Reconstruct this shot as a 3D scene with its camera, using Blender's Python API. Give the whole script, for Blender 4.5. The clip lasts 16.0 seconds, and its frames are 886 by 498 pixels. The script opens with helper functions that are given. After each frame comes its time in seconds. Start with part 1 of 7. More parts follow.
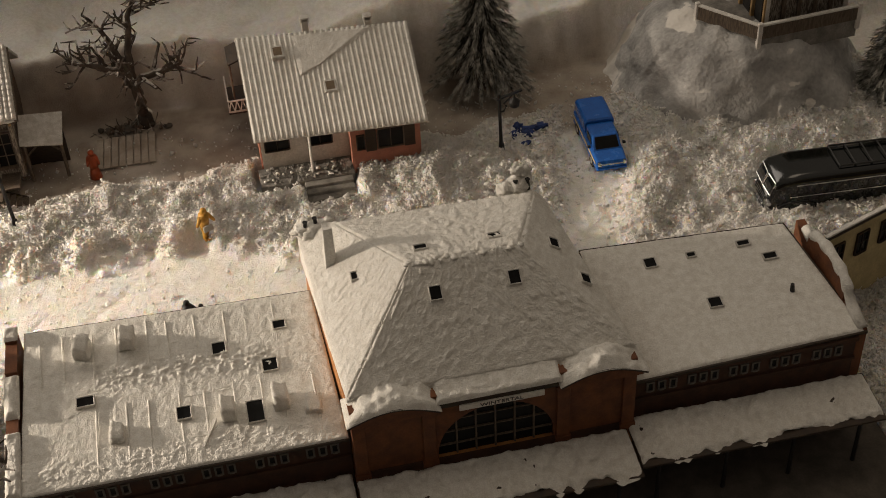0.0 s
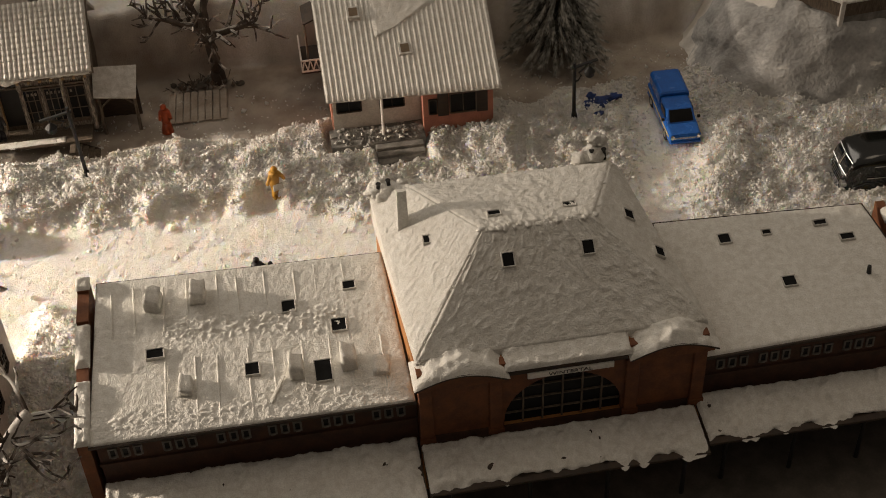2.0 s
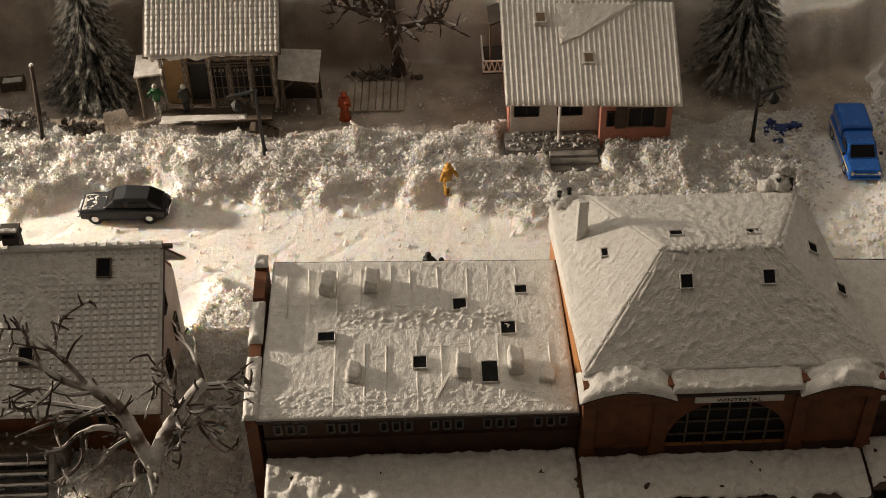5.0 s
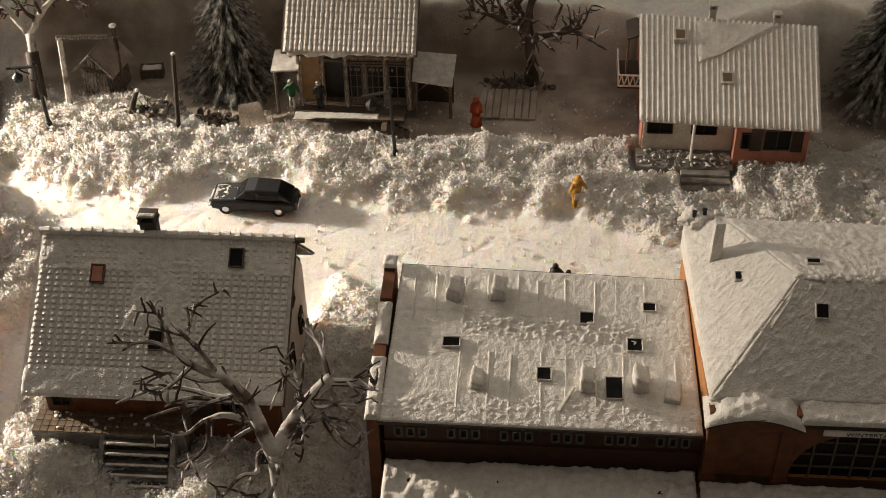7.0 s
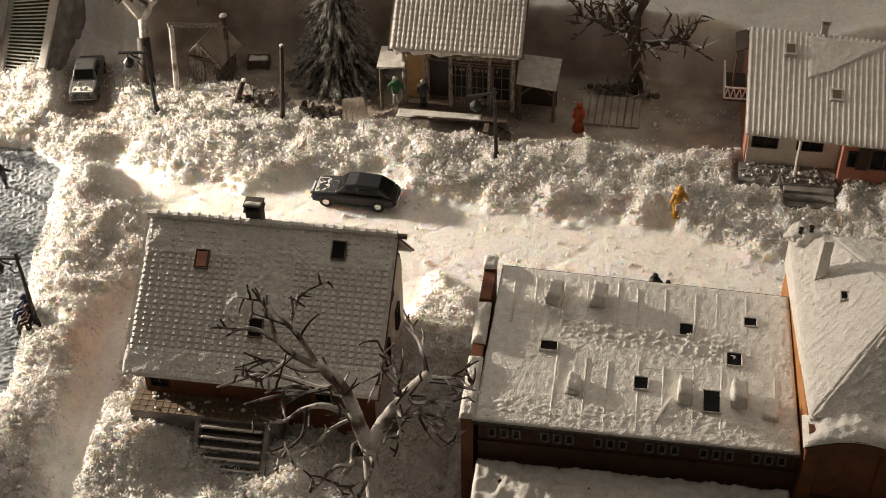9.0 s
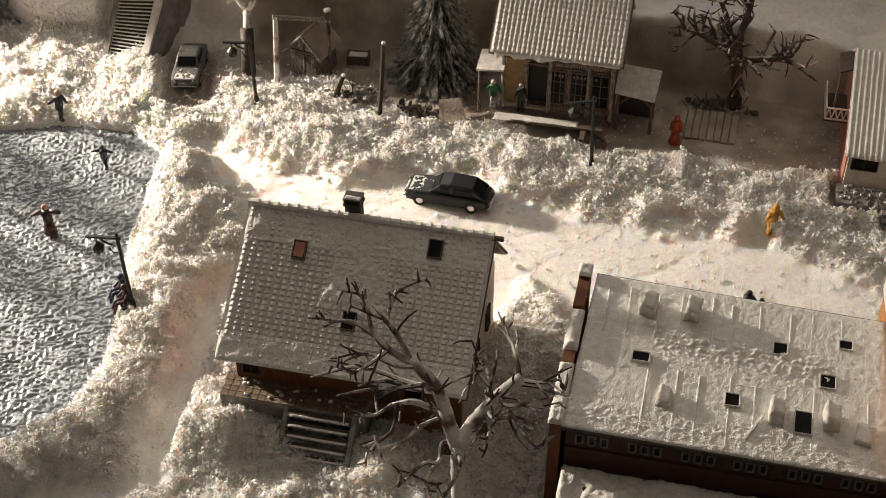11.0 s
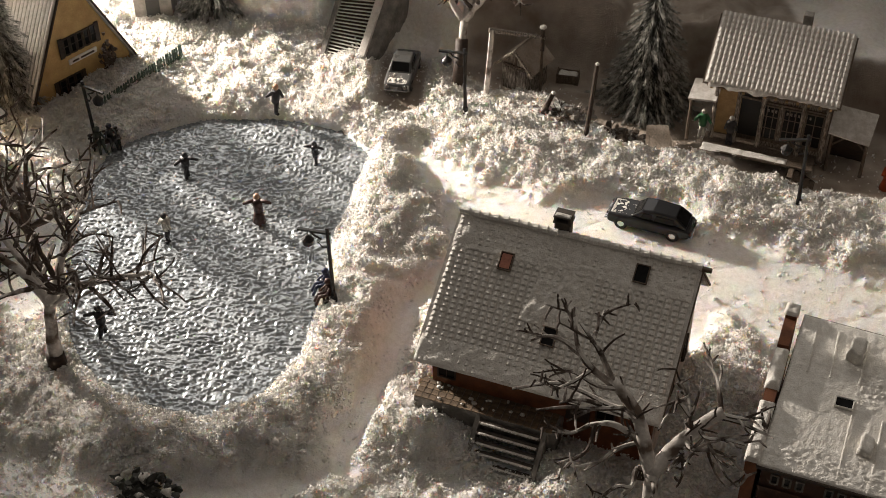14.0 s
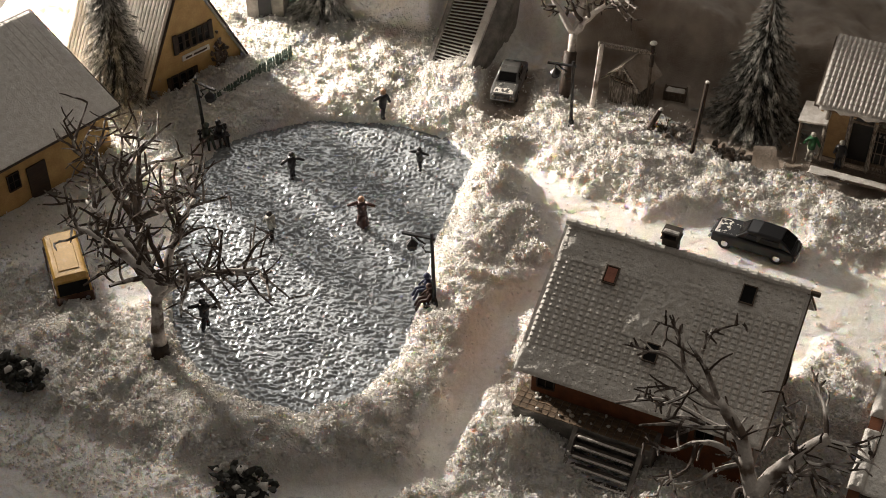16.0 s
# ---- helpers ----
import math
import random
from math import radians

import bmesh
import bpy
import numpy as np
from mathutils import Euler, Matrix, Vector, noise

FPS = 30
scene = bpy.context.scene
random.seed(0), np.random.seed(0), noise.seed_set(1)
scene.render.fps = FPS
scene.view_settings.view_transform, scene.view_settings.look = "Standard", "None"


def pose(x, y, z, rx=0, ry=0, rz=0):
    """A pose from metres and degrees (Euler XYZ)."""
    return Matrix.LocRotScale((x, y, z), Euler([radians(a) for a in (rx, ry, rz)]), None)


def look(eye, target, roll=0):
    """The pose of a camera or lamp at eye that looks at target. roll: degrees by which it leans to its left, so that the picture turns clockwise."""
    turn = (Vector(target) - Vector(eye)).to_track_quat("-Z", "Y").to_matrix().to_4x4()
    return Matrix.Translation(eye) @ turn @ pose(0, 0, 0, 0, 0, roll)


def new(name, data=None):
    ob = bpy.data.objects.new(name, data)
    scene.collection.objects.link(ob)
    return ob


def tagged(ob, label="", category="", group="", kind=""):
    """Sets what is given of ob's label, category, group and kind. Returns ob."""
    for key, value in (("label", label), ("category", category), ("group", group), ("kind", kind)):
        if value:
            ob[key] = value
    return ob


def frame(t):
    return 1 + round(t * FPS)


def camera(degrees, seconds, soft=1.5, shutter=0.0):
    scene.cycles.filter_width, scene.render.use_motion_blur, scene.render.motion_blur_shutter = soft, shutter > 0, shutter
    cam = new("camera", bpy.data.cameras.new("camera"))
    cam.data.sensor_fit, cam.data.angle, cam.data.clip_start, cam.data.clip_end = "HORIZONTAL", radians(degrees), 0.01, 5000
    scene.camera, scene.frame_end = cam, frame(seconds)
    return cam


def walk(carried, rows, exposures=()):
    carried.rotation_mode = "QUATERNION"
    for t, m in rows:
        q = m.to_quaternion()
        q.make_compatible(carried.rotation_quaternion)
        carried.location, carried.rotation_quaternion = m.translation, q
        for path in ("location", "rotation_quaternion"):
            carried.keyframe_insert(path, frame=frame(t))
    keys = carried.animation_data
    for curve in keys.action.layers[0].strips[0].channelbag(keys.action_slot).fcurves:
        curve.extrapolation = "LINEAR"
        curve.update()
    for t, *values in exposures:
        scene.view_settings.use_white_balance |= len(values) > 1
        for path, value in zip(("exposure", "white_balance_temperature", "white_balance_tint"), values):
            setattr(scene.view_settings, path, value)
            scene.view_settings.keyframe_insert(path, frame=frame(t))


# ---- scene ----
cam = camera(35.953, 16.0, soft=0.95)
# path begin
PATH = [
    (0, (0.03000, -0.40000, 0.52769), (0.09985, -0.02801, 0.20097), -2.968),
    (0.5, (0.02744, -0.39914, 0.52687), (0.09185, -0.02813, 0.19793), -2.856),
    (1, (0.02523, -0.39816, 0.52536), (0.08483, -0.02786, 0.19471), -2.858),
    (1.5, (0.02256, -0.39767, 0.52551), (0.07706, -0.02792, 0.19338), -2.688),
    (2, (0.02005, -0.39682, 0.52417), (0.07000, -0.02832, 0.18993), -2.584),
    (2.5, (0.01654, -0.39630, 0.52467), (0.06082, -0.02765, 0.18980), -2.369),
    (3, (0.01232, -0.39538, 0.52520), (0.04995, -0.02578, 0.19057), -2.166),
    (3.5, (0.00929, -0.39525, 0.52560), (0.04040, -0.02464, 0.19141), -2.118),
    (4, (0.00455, -0.39492, 0.52655), (0.02818, -0.02357, 0.19257), -1.830),
    (6.5, (-0.01812, -0.39326, 0.52940), (-0.04028, -0.01942, 0.19811), -1.116),
    (7, (-0.02067, -0.39298, 0.52796), (-0.05119, -0.01915, 0.19732), -1.190),
    (7.5, (-0.02421, -0.39342, 0.52810), (-0.06236, -0.02034, 0.19740), -0.962),
    (8, (-0.02706, -0.39476, 0.52789), (-0.07379, -0.02221, 0.19771), -0.972),
    (8.5, (-0.03009, -0.39527, 0.52819), (-0.08328, -0.02327, 0.19836), -0.958),
    (11, (-0.04648, -0.40070, 0.52950), (-0.12894, -0.03279, 0.20110), -0.072),
    (11.5, (-0.05230, -0.40344, 0.53090), (-0.14454, -0.03659, 0.20393), 0.452),
    (12, (-0.05492, -0.40567, 0.53149), (-0.15810, -0.03990, 0.20658), -0.234),
    (12.5, (-0.05874, -0.40795, 0.53192), (-0.17176, -0.04408, 0.20815), -0.270),
    (13, (-0.06182, -0.40898, 0.53219), (-0.18332, -0.04792, 0.20835), -0.407),
    (13.5, (-0.06579, -0.41019, 0.53227), (-0.19535, -0.05197, 0.20840), -0.197),
    (14, (-0.06942, -0.41198, 0.53282), (-0.20755, -0.05689, 0.20903), -0.213),
    (14.5, (-0.07190, -0.41427, 0.53226), (-0.21569, -0.06090, 0.20906), -0.258),
    (15, (-0.07643, -0.41587, 0.53109), (-0.22774, -0.06520, 0.20840), 0.096),
    (15.5, (-0.07883, -0.41733, 0.53117), (-0.23760, -0.06969, 0.20879), -0.096),
    (16, (-0.08098, -0.41966, 0.53241), (-0.24661, -0.07339, 0.21200), -0.123),
]
# path end
walk(cam, [(t, look(eye, target, roll)) for t, eye, target, roll in PATH],
     [(0, 0.15, 6950, 10), (7, 0.05, 6850, 10), (11, 0.1, 6600, 10), (13.5, -0.07, 6350, 10), (16, -0.22, 6350, 10)])
U = 0.01  # one centimetre of the model
LAMP_AT = (-113, 41, 30)
LAMP_POWER = 134.0
GLINT_AT = (-185, 230, 225)
GLINT_POWER = 24.0
# overhead fill, added to brighten the rock and the station front
FILL_AT = (30, 40, 160)
FILL_POWER = 8.0

# ---- light: one warm show lamp low at the side, an added overhead fill, dim hall all round ----
world = bpy.data.worlds.new("hall")
scene.world = world
world.use_nodes = True
wn, wl = world.node_tree.nodes, world.node_tree.links
wn.clear()
w_out = wn.new("ShaderNodeOutputWorld")
w_bg = wn.new("ShaderNodeBackground")
w_co = wn.new("ShaderNodeTexCoord")
w_se = wn.new("ShaderNodeSeparateXYZ")
w_ra = wn.new("ShaderNodeValToRGB")
wl.new(w_co.outputs["Generated"], w_se.inputs[0])
wl.new(w_se.outputs["Z"], w_ra.inputs[0])
w_ra.color_ramp.elements[0].position, w_ra.color_ramp.elements[0].color = 0.0, (0.10, 0.085, 0.07, 1)
w_ra.color_ramp.elements[1].position, w_ra.color_ramp.elements[1].color = 0.9, (1.0, 0.87, 0.75, 1)
wl.new(w_ra.outputs[0], w_bg.inputs[0])
w_bg.inputs[1].default_value = 0.175
wl.new(w_bg.outputs[0], w_out.inputs[0])


def lamp(name, kind, loc, target, power, color, **more):
    data = bpy.data.lights.new(name, kind)
    data.energy, data.color = power, color
    for k, v in more.items():
        if k == "size":
            data.shadow_soft_size = v
        elif k == "cone":
            data.spot_size = radians(v)
        elif k == "blend":
            data.spot_blend = v
    ob = new(name, data)
    ob.matrix_world = look(Vector(loc) * U, Vector(target) * U)
    return ob


lamp("show_lamp", "SPOT", LAMP_AT, (-53, 25, 0), LAMP_POWER, (1.0, 0.875, 0.755), size=0.03, cone=44, blend=1.0)
lamp("fill_lamp", "SPOT", FILL_AT, (25, 22, 0), FILL_POWER, (1.0, 0.855, 0.69), size=0.4, cone=60, blend=1.0)
# unseen area lamp far behind the backdrop, added for glints on the ice
pane = bpy.data.lights.new("ice_glint_lamp", "AREA")
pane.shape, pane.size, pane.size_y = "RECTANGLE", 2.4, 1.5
pane.energy, pane.color = GLINT_POWER, (1.0, 0.93, 0.85)
new("ice_glint_lamp", pane).matrix_world = look(Vector(GLINT_AT) * U, Vector((-40, 12, 0)) * U)


# ---- materials ----
def material(name, color, color2=None, rough=0.7, metal=0.0, scale=150.0, fine=900.0, bump=0.4, depth=0.0004, spec=0.4, low=0.35, high=0.65, coat=0.0, piece=0.0, stretch=None, sss=0.0, thin=0.0):
    m = bpy.data.materials.new(name)
    m.use_nodes = True
    n, l = m.node_tree.nodes, m.node_tree.links
    p = n["Principled BSDF"]
    co = n.new("ShaderNodeTexCoord")
    src = co.outputs["Object"]
    if stretch:
        mp = n.new("ShaderNodeMapping")
        mp.inputs["Scale"].default_value = stretch
        l.new(src, mp.inputs[0])
        src = mp.outputs[0]
    big, small = n.new("ShaderNodeTexNoise"), n.new("ShaderNodeTexNoise")
    for t, s, d in ((big, scale, 4.0), (small, fine, 3.0)):
        t.inputs["Scale"].default_value, t.inputs["Detail"].default_value = s, d
        l.new(src, t.inputs["Vector"])
    ramp = n.new("ShaderNodeValToRGB")
    c2 = color2 or tuple(c * 0.72 for c in color)
    ramp.color_ramp.elements[0].position, ramp.color_ramp.elements[0].color = low, (*c2, 1)
    ramp.color_ramp.elements[1].position, ramp.color_ramp.elements[1].color = high, (*color, 1)
    l.new(big.outputs[0], ramp.inputs[0])
    hsv = n.new("ShaderNodeHueSaturation")
    l.new(ramp.outputs[0], hsv.inputs["Color"])
    mr = n.new("ShaderNodeMapRange")
    mr.inputs["From Min"].default_value, mr.inputs["From Max"].default_value = 0.3, 0.7
    mr.inputs["To Min"].default_value, mr.inputs["To Max"].default_value = 0.88, 1.1
    l.new(small.outputs[0], mr.inputs["Value"])
    last = mr.outputs[0]
    if piece:
        oi = n.new("ShaderNodeObjectInfo")
        m2 = n.new("ShaderNodeMapRange")
        m2.inputs["To Min"].default_value, m2.inputs["To Max"].default_value = 1 - piece, 1 + piece
        l.new(oi.outputs["Random"], m2.inputs["Value"])
        mu = n.new("ShaderNodeMath")
        mu.operation = "MULTIPLY"
        l.new(last, mu.inputs[0]), l.new(m2.outputs[0], mu.inputs[1])
        last = mu.outputs[0]
    l.new(last, hsv.inputs["Value"])
    l.new(hsv.outputs[0], p.inputs["Base Color"])
    rr = n.new("ShaderNodeMapRange")
    rr.inputs["To Min"].default_value, rr.inputs["To Max"].default_value = max(rough - 0.12, 0.02), min(rough + 0.12, 1)
    l.new(big.outputs[0], rr.inputs["Value"])
    l.new(rr.outputs[0], p.inputs["Roughness"])
    p.inputs["Metallic"].default_value = metal
    p.inputs["Specular IOR Level"].default_value = spec
    p.inputs["Coat Weight"].default_value = coat
    p.inputs["Coat Roughness"].default_value = 0.1
    if sss:
        p.inputs["Subsurface Weight"].default_value = sss
        p.inputs["Subsurface Radius"].default_value = (1.0, 0.75, 0.5)
        p.inputs["Subsurface Scale"].default_value = 0.008
    if thin:
        tr, mx, out = n.new("ShaderNodeBsdfTranslucent"), n.new("ShaderNodeMixShader"), n["Material Output"]
        l.new(hsv.outputs[0], tr.inputs["Color"])
        mx.inputs[0].default_value = thin
        l.new(p.outputs[0], mx.inputs[1]), l.new(tr.outputs[0], mx.inputs[2])
        l.new(mx.outputs[0], out.inputs["Surface"])
    if bump:
        mix = n.new("ShaderNodeMath")
        mix.operation = "ADD"
        l.new(big.outputs[0], mix.inputs[0]), l.new(small.outputs[0], mix.inputs[1])
        b = n.new("ShaderNodeBump")
        b.inputs["Strength"].default_value, b.inputs["Distance"].default_value = bump, depth
        l.new(mix.outputs[0], b.inputs["Height"])
        l.new(b.outputs[0], p.inputs["Normal"])
    return m


SNOW_FLUFF = material("snow_fluff", (0.90, 0.875, 0.84), (0.80, 0.77, 0.72), 0.6, scale=330, fine=1500, bump=0.8, depth=0.001, sss=0.8)
SNOW_GRAIN = material("snow_grain", (0.95, 0.935, 0.91), (0.90, 0.88, 0.85), 0.24, scale=120, fine=2000, bump=0.0, spec=0.7, thin=0.6)
SNOW_PASTE = material("snow_paste", (0.80, 0.78, 0.73), (0.68, 0.65, 0.59), 0.7, scale=300, fine=1500, bump=0.7, depth=0.0009)
SNOW_DUST = material("snow_dusted_tile", (0.72, 0.70, 0.66), (0.52, 0.49, 0.44), 0.8, scale=240, fine=1600, bump=0.8, depth=0.0008)
SNOW_ROAD = material("snow_road", (0.82, 0.79, 0.74), (0.72, 0.68, 0.62), 0.75, scale=110, fine=1000, bump=0.8, depth=0.0007)
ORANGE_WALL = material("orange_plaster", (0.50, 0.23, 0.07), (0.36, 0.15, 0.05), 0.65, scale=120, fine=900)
PAVING = material("terrace_tile", (0.22, 0.16, 0.10), (0.12, 0.085, 0.055), 0.8, scale=150, fine=900, piece=0.2)
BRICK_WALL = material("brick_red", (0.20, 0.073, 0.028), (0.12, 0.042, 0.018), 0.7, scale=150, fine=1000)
# the wing brick again, with the shade it stands in put into its colour
SHADED_BRICK = material("shaded_brick", (0.085, 0.038, 0.022), (0.05, 0.024, 0.015), 0.75, scale=150, fine=1000)
YELLOW_WALL = material("yellow_plaster", (0.52, 0.35, 0.14), (0.42, 0.27, 0.10), 0.7, scale=120, fine=900)
CREAM_WALL = material("cream_plaster", (0.66, 0.55, 0.30), (0.55, 0.45, 0.24), 0.75, scale=120, fine=900)
WHITE_WALL = material("white_plaster", (0.72, 0.68, 0.62), (0.60, 0.56, 0.50), 0.75, scale=120, fine=900)
PINK_WALL = material("pink_plaster", (0.50, 0.22, 0.15), (0.40, 0.17, 0.12), 0.75, scale=120, fine=900)
DARK_WOOD = material("dark_wood", (0.055, 0.035, 0.022), (0.03, 0.02, 0.014), 0.6, scale=200, fine=900, stretch=(1, 1, 6))
GREY_WOOD = material("whitened_grey_wood", (0.36, 0.32, 0.27), (0.10, 0.08, 0.06), 0.8, scale=260, fine=1200, stretch=(6, 6, 1), low=0.42, high=0.6)
YARD = material("thin_brown_snow", (0.41, 0.355, 0.295), (0.25, 0.20, 0.155), 0.85, scale=60, fine=700, bump=0.8, depth=0.0006)
OLD_WOOD = material("weathered_wood", (0.17, 0.13, 0.095), (0.085, 0.064, 0.046), 0.75, scale=220, fine=1100, stretch=(5, 5, 1))
TAN_WOOD = material("tan_wood", (0.42, 0.28, 0.13), (0.30, 0.19, 0.09), 0.7, scale=200, fine=1000)
STONE = material("grey_stone", (0.30, 0.28, 0.25), (0.16, 0.15, 0.135), 0.8, scale=130, fine=800, bump=0.8, depth=0.0008)
DARK_GROUND = material("dark_platform", (0.10, 0.085, 0.07), (0.06, 0.05, 0.04), 0.85, scale=120, fine=900)
IRON = material("black_iron", (0.02, 0.019, 0.018), None, 0.45, scale=200, fine=900, bump=0.2)
BLACK_PAINT = material("black_gloss_paint", (0.010, 0.010, 0.011), None, 0.35, scale=100, fine=700, bump=0.05, coat=0.15, spec=0.25)
GREEN_PAINT = material("dark_green_gloss_paint", (0.003, 0.004, 0.0035), None, 0.16, scale=100, fine=700, bump=0.03, coat=0.8, spec=0.4)
BLUE_PAINT = material("blue_gloss_paint", (0.012, 0.13, 0.50), (0.010, 0.10, 0.42), 0.25, scale=100, fine=700, bump=0.05, coat=0.5)
GREY_PAINT = material("grey_gloss_paint", (0.10, 0.10, 0.095), None, 0.3, scale=100, fine=700, bump=0.05, coat=0.5)
OCHRE_PAINT = material("ochre_gloss_paint", (0.55, 0.34, 0.09), (0.46, 0.28, 0.07), 0.25, scale=100, fine=700, bump=0.05, coat=0.5)
BROWN_PAINT = material("brown_gloss_paint", (0.07, 0.026, 0.012), None, 0.3, scale=100, fine=700, bump=0.05, coat=0.5)
CHROME = material("chrome", (0.7, 0.7, 0.7), None, 0.15, metal=1.0, bump=0.0)
RUBBER = material("black_rubber", (0.02, 0.02, 0.02), None, 0.85, bump=0.2)
WINDOW = material("dark_glass", (0.012, 0.012, 0.012), None, 0.22, bump=0.0, spec=0.12)
GLOSS_GLASS = material("bright_glass", (0.03, 0.03, 0.03), None, 0.06, bump=0.0, spec=0.8)
# white window frames, the shade under the eaves painted into the colour
DIM_PAINT = material("eave_shaded_white_paint", (0.17, 0.15, 0.13), (0.09, 0.08, 0.07), 0.6, scale=300, bump=0.2)
WHITE_PAINT = material("white_paint", (0.78, 0.75, 0.70), (0.66, 0.62, 0.57), 0.5, bump=0.2)
BARK = material("grey_brown_bark", (0.13, 0.095, 0.07), (0.06, 0.045, 0.035), 0.8, scale=150, fine=1100, bump=0.7)
BARK_TWIG = material("twig_bark", (0.34, 0.30, 0.265), (0.075, 0.055, 0.042), 0.75, scale=110, fine=1100, bump=0.5, low=0.52, high=0.62)
BARK_SNOW = material("snow_coated_bark", (0.66, 0.62, 0.57), (0.16, 0.12, 0.09), 0.75, scale=75, fine=900, bump=0.7, low=0.38, high=0.5)
NEEDLES = material("fir_needles", (0.062, 0.062, 0.052), (0.03, 0.03, 0.025), 0.7, scale=200, fine=900, bump=0.2)
FROST = material("frosted_needles", (0.52, 0.51, 0.47), (0.14, 0.14, 0.12), 0.7, scale=260, fine=900, bump=0.2, low=0.4, high=0.6)
BACK_WALL = material("grey_backdrop", (0.42, 0.40, 0.37), (0.36, 0.34, 0.31), 0.9, scale=6, fine=60, bump=0.05)


def ice_material():
    m = material("rippled_ice", (0.42, 0.45, 0.46), (0.27, 0.295, 0.31), 0.17, metal=0.45, scale=50, fine=700, bump=0.2, depth=0.0004, spec=0.9)
    return m


ICE = ice_material()


def snowed(m, scale, weight, shift, lo, hi, snow=(0.74, 0.71, 0.66), side=(0, 0, 1)):
    """Snow lying on the upward faces of a material, broken up by noise."""
    n, l = m.node_tree.nodes, m.node_tree.links
    p = n["Principled BSDF"]
    src = p.inputs["Base Color"].links[0].from_socket
    geo, sep, co, ns = n.new("ShaderNodeNewGeometry"), n.new("ShaderNodeVectorMath"), n.new("ShaderNodeTexCoord"), n.new("ShaderNodeTexNoise")
    sep.operation = "DOT_PRODUCT"
    sep.inputs[1].default_value = side
    l.new(geo.outputs["Normal"], sep.inputs[0])
    ns.inputs["Scale"].default_value, ns.inputs["Detail"].default_value = scale, 5
    l.new(co.outputs["Object"], ns.inputs["Vector"])
    a, s, r, mx = n.new("ShaderNodeMath"), n.new("ShaderNodeMath"), n.new("ShaderNodeValToRGB"), n.new("ShaderNodeMix")
    a.operation, s.operation = "MULTIPLY_ADD", "ADD"
    a.inputs[1].default_value, a.inputs[2].default_value = weight, shift
    l.new(ns.outputs[0], a.inputs[0])
    l.new(sep.outputs["Value"], s.inputs[0]), l.new(a.outputs[0], s.inputs[1])
    r.color_ramp.elements[0].position, r.color_ramp.elements[1].position = lo, hi
    l.new(s.outputs[0], r.inputs[0])
    mx.data_type = "RGBA"
    l.new(r.outputs[0], mx.inputs["Factor"]), l.new(src, mx.inputs[6])
    mx.inputs[7].default_value = (*snow, 1)
    l.new(mx.outputs[2], p.inputs["Base Color"])
    return m


snowed(BARK, 130, 2.0, -1.0, 0.85, 1.0, (0.5, 0.47, 0.43))
snowed(BARK_TWIG, 130, 2.0, -1.0, 0.72, 0.92, (0.62, 0.59, 0.54))



# ---- building helpers: all sizes below are centimetres of the model ----
def finish(name, bm, mat, parent=None, label="", smooth=False, loc=(0, 0, 0), rot=(0, 0, 0)):
    bm.transform(Matrix.Scale(U, 4))
    me = bpy.data.meshes.new(name)
    bm.normal_update()
    bm.to_mesh(me)
    bm.free()
    for mm in mat if isinstance(mat, (list, tuple)) else (mat,):
        me.materials.append(mm)
    if smooth:
        for p in me.polygons:
            p.use_smooth = True
    ob = new(name, me)
    ob.matrix_world = pose(loc[0] * U, loc[1] * U, loc[2] * U, *rot)
    if parent:
        ob.matrix_basis = ob.matrix_world.copy()
        ob.parent = parent
    if label:
        ob["label"] = label
    return ob


def part(name, bm, mat, parent, label="", smooth=False, loc=(0, 0, 0), rot=(0, 0, 0)):
    return finish(name, bm, mat, parent, label, smooth, loc, rot)


def thing(name, loc, rz=0.0, label="", category="", group="", kind="", rx=0.0, ry=0.0):
    ob = new(name)
    ob.empty_display_size = 0.01
    ob.matrix_world = pose(loc[0] * U, loc[1] * U, loc[2] * U, rx, ry, rz)
    return tagged(ob, label, category, group, kind)


def structure(name, bm, mat, label, category, smooth=False, kind="structure"):
    return tagged(finish(name, bm, mat, None, "", smooth), label, category, "", kind)


def B():
    return bmesh.new()


def bevel(bm, geom_edges, w, seg=1):
    if w > 0:
        bmesh.ops.bevel(bm, geom=list(geom_edges), offset=w, segments=seg, affect="EDGES", profile=0.5)


def box(bm, x0, x1, y0, y1, z0, z1, bev=0.0, seg=1):
    r = bmesh.ops.create_cube(bm, size=1.0, matrix=Matrix.Translation(((x0 + x1) / 2, (y0 + y1) / 2, (z0 + z1) / 2)) @ Matrix.Diagonal((abs(x1 - x0), abs(y1 - y0), abs(z1 - z0), 1)))
    if bev:
        es = {e for v in r["verts"] for e in v.link_edges}
        bevel(bm, es, bev, seg)
    return bm


def beam(bm, p, q, w, h=None, bev=0.0):
    p, q = Vector(p), Vector(q)
    h = h or w
    d = q - p
    m = Matrix.Translation((p + q) / 2) @ d.to_track_quat("Z", "X").to_matrix().to_4x4() @ Matrix.Diagonal((w, h, d.length, 1))
    r = bmesh.ops.create_cube(bm, size=1.0, matrix=m)
    if bev:
        bevel(bm, {e for v in r["verts"] for e in v.link_edges}, bev)
    return bm


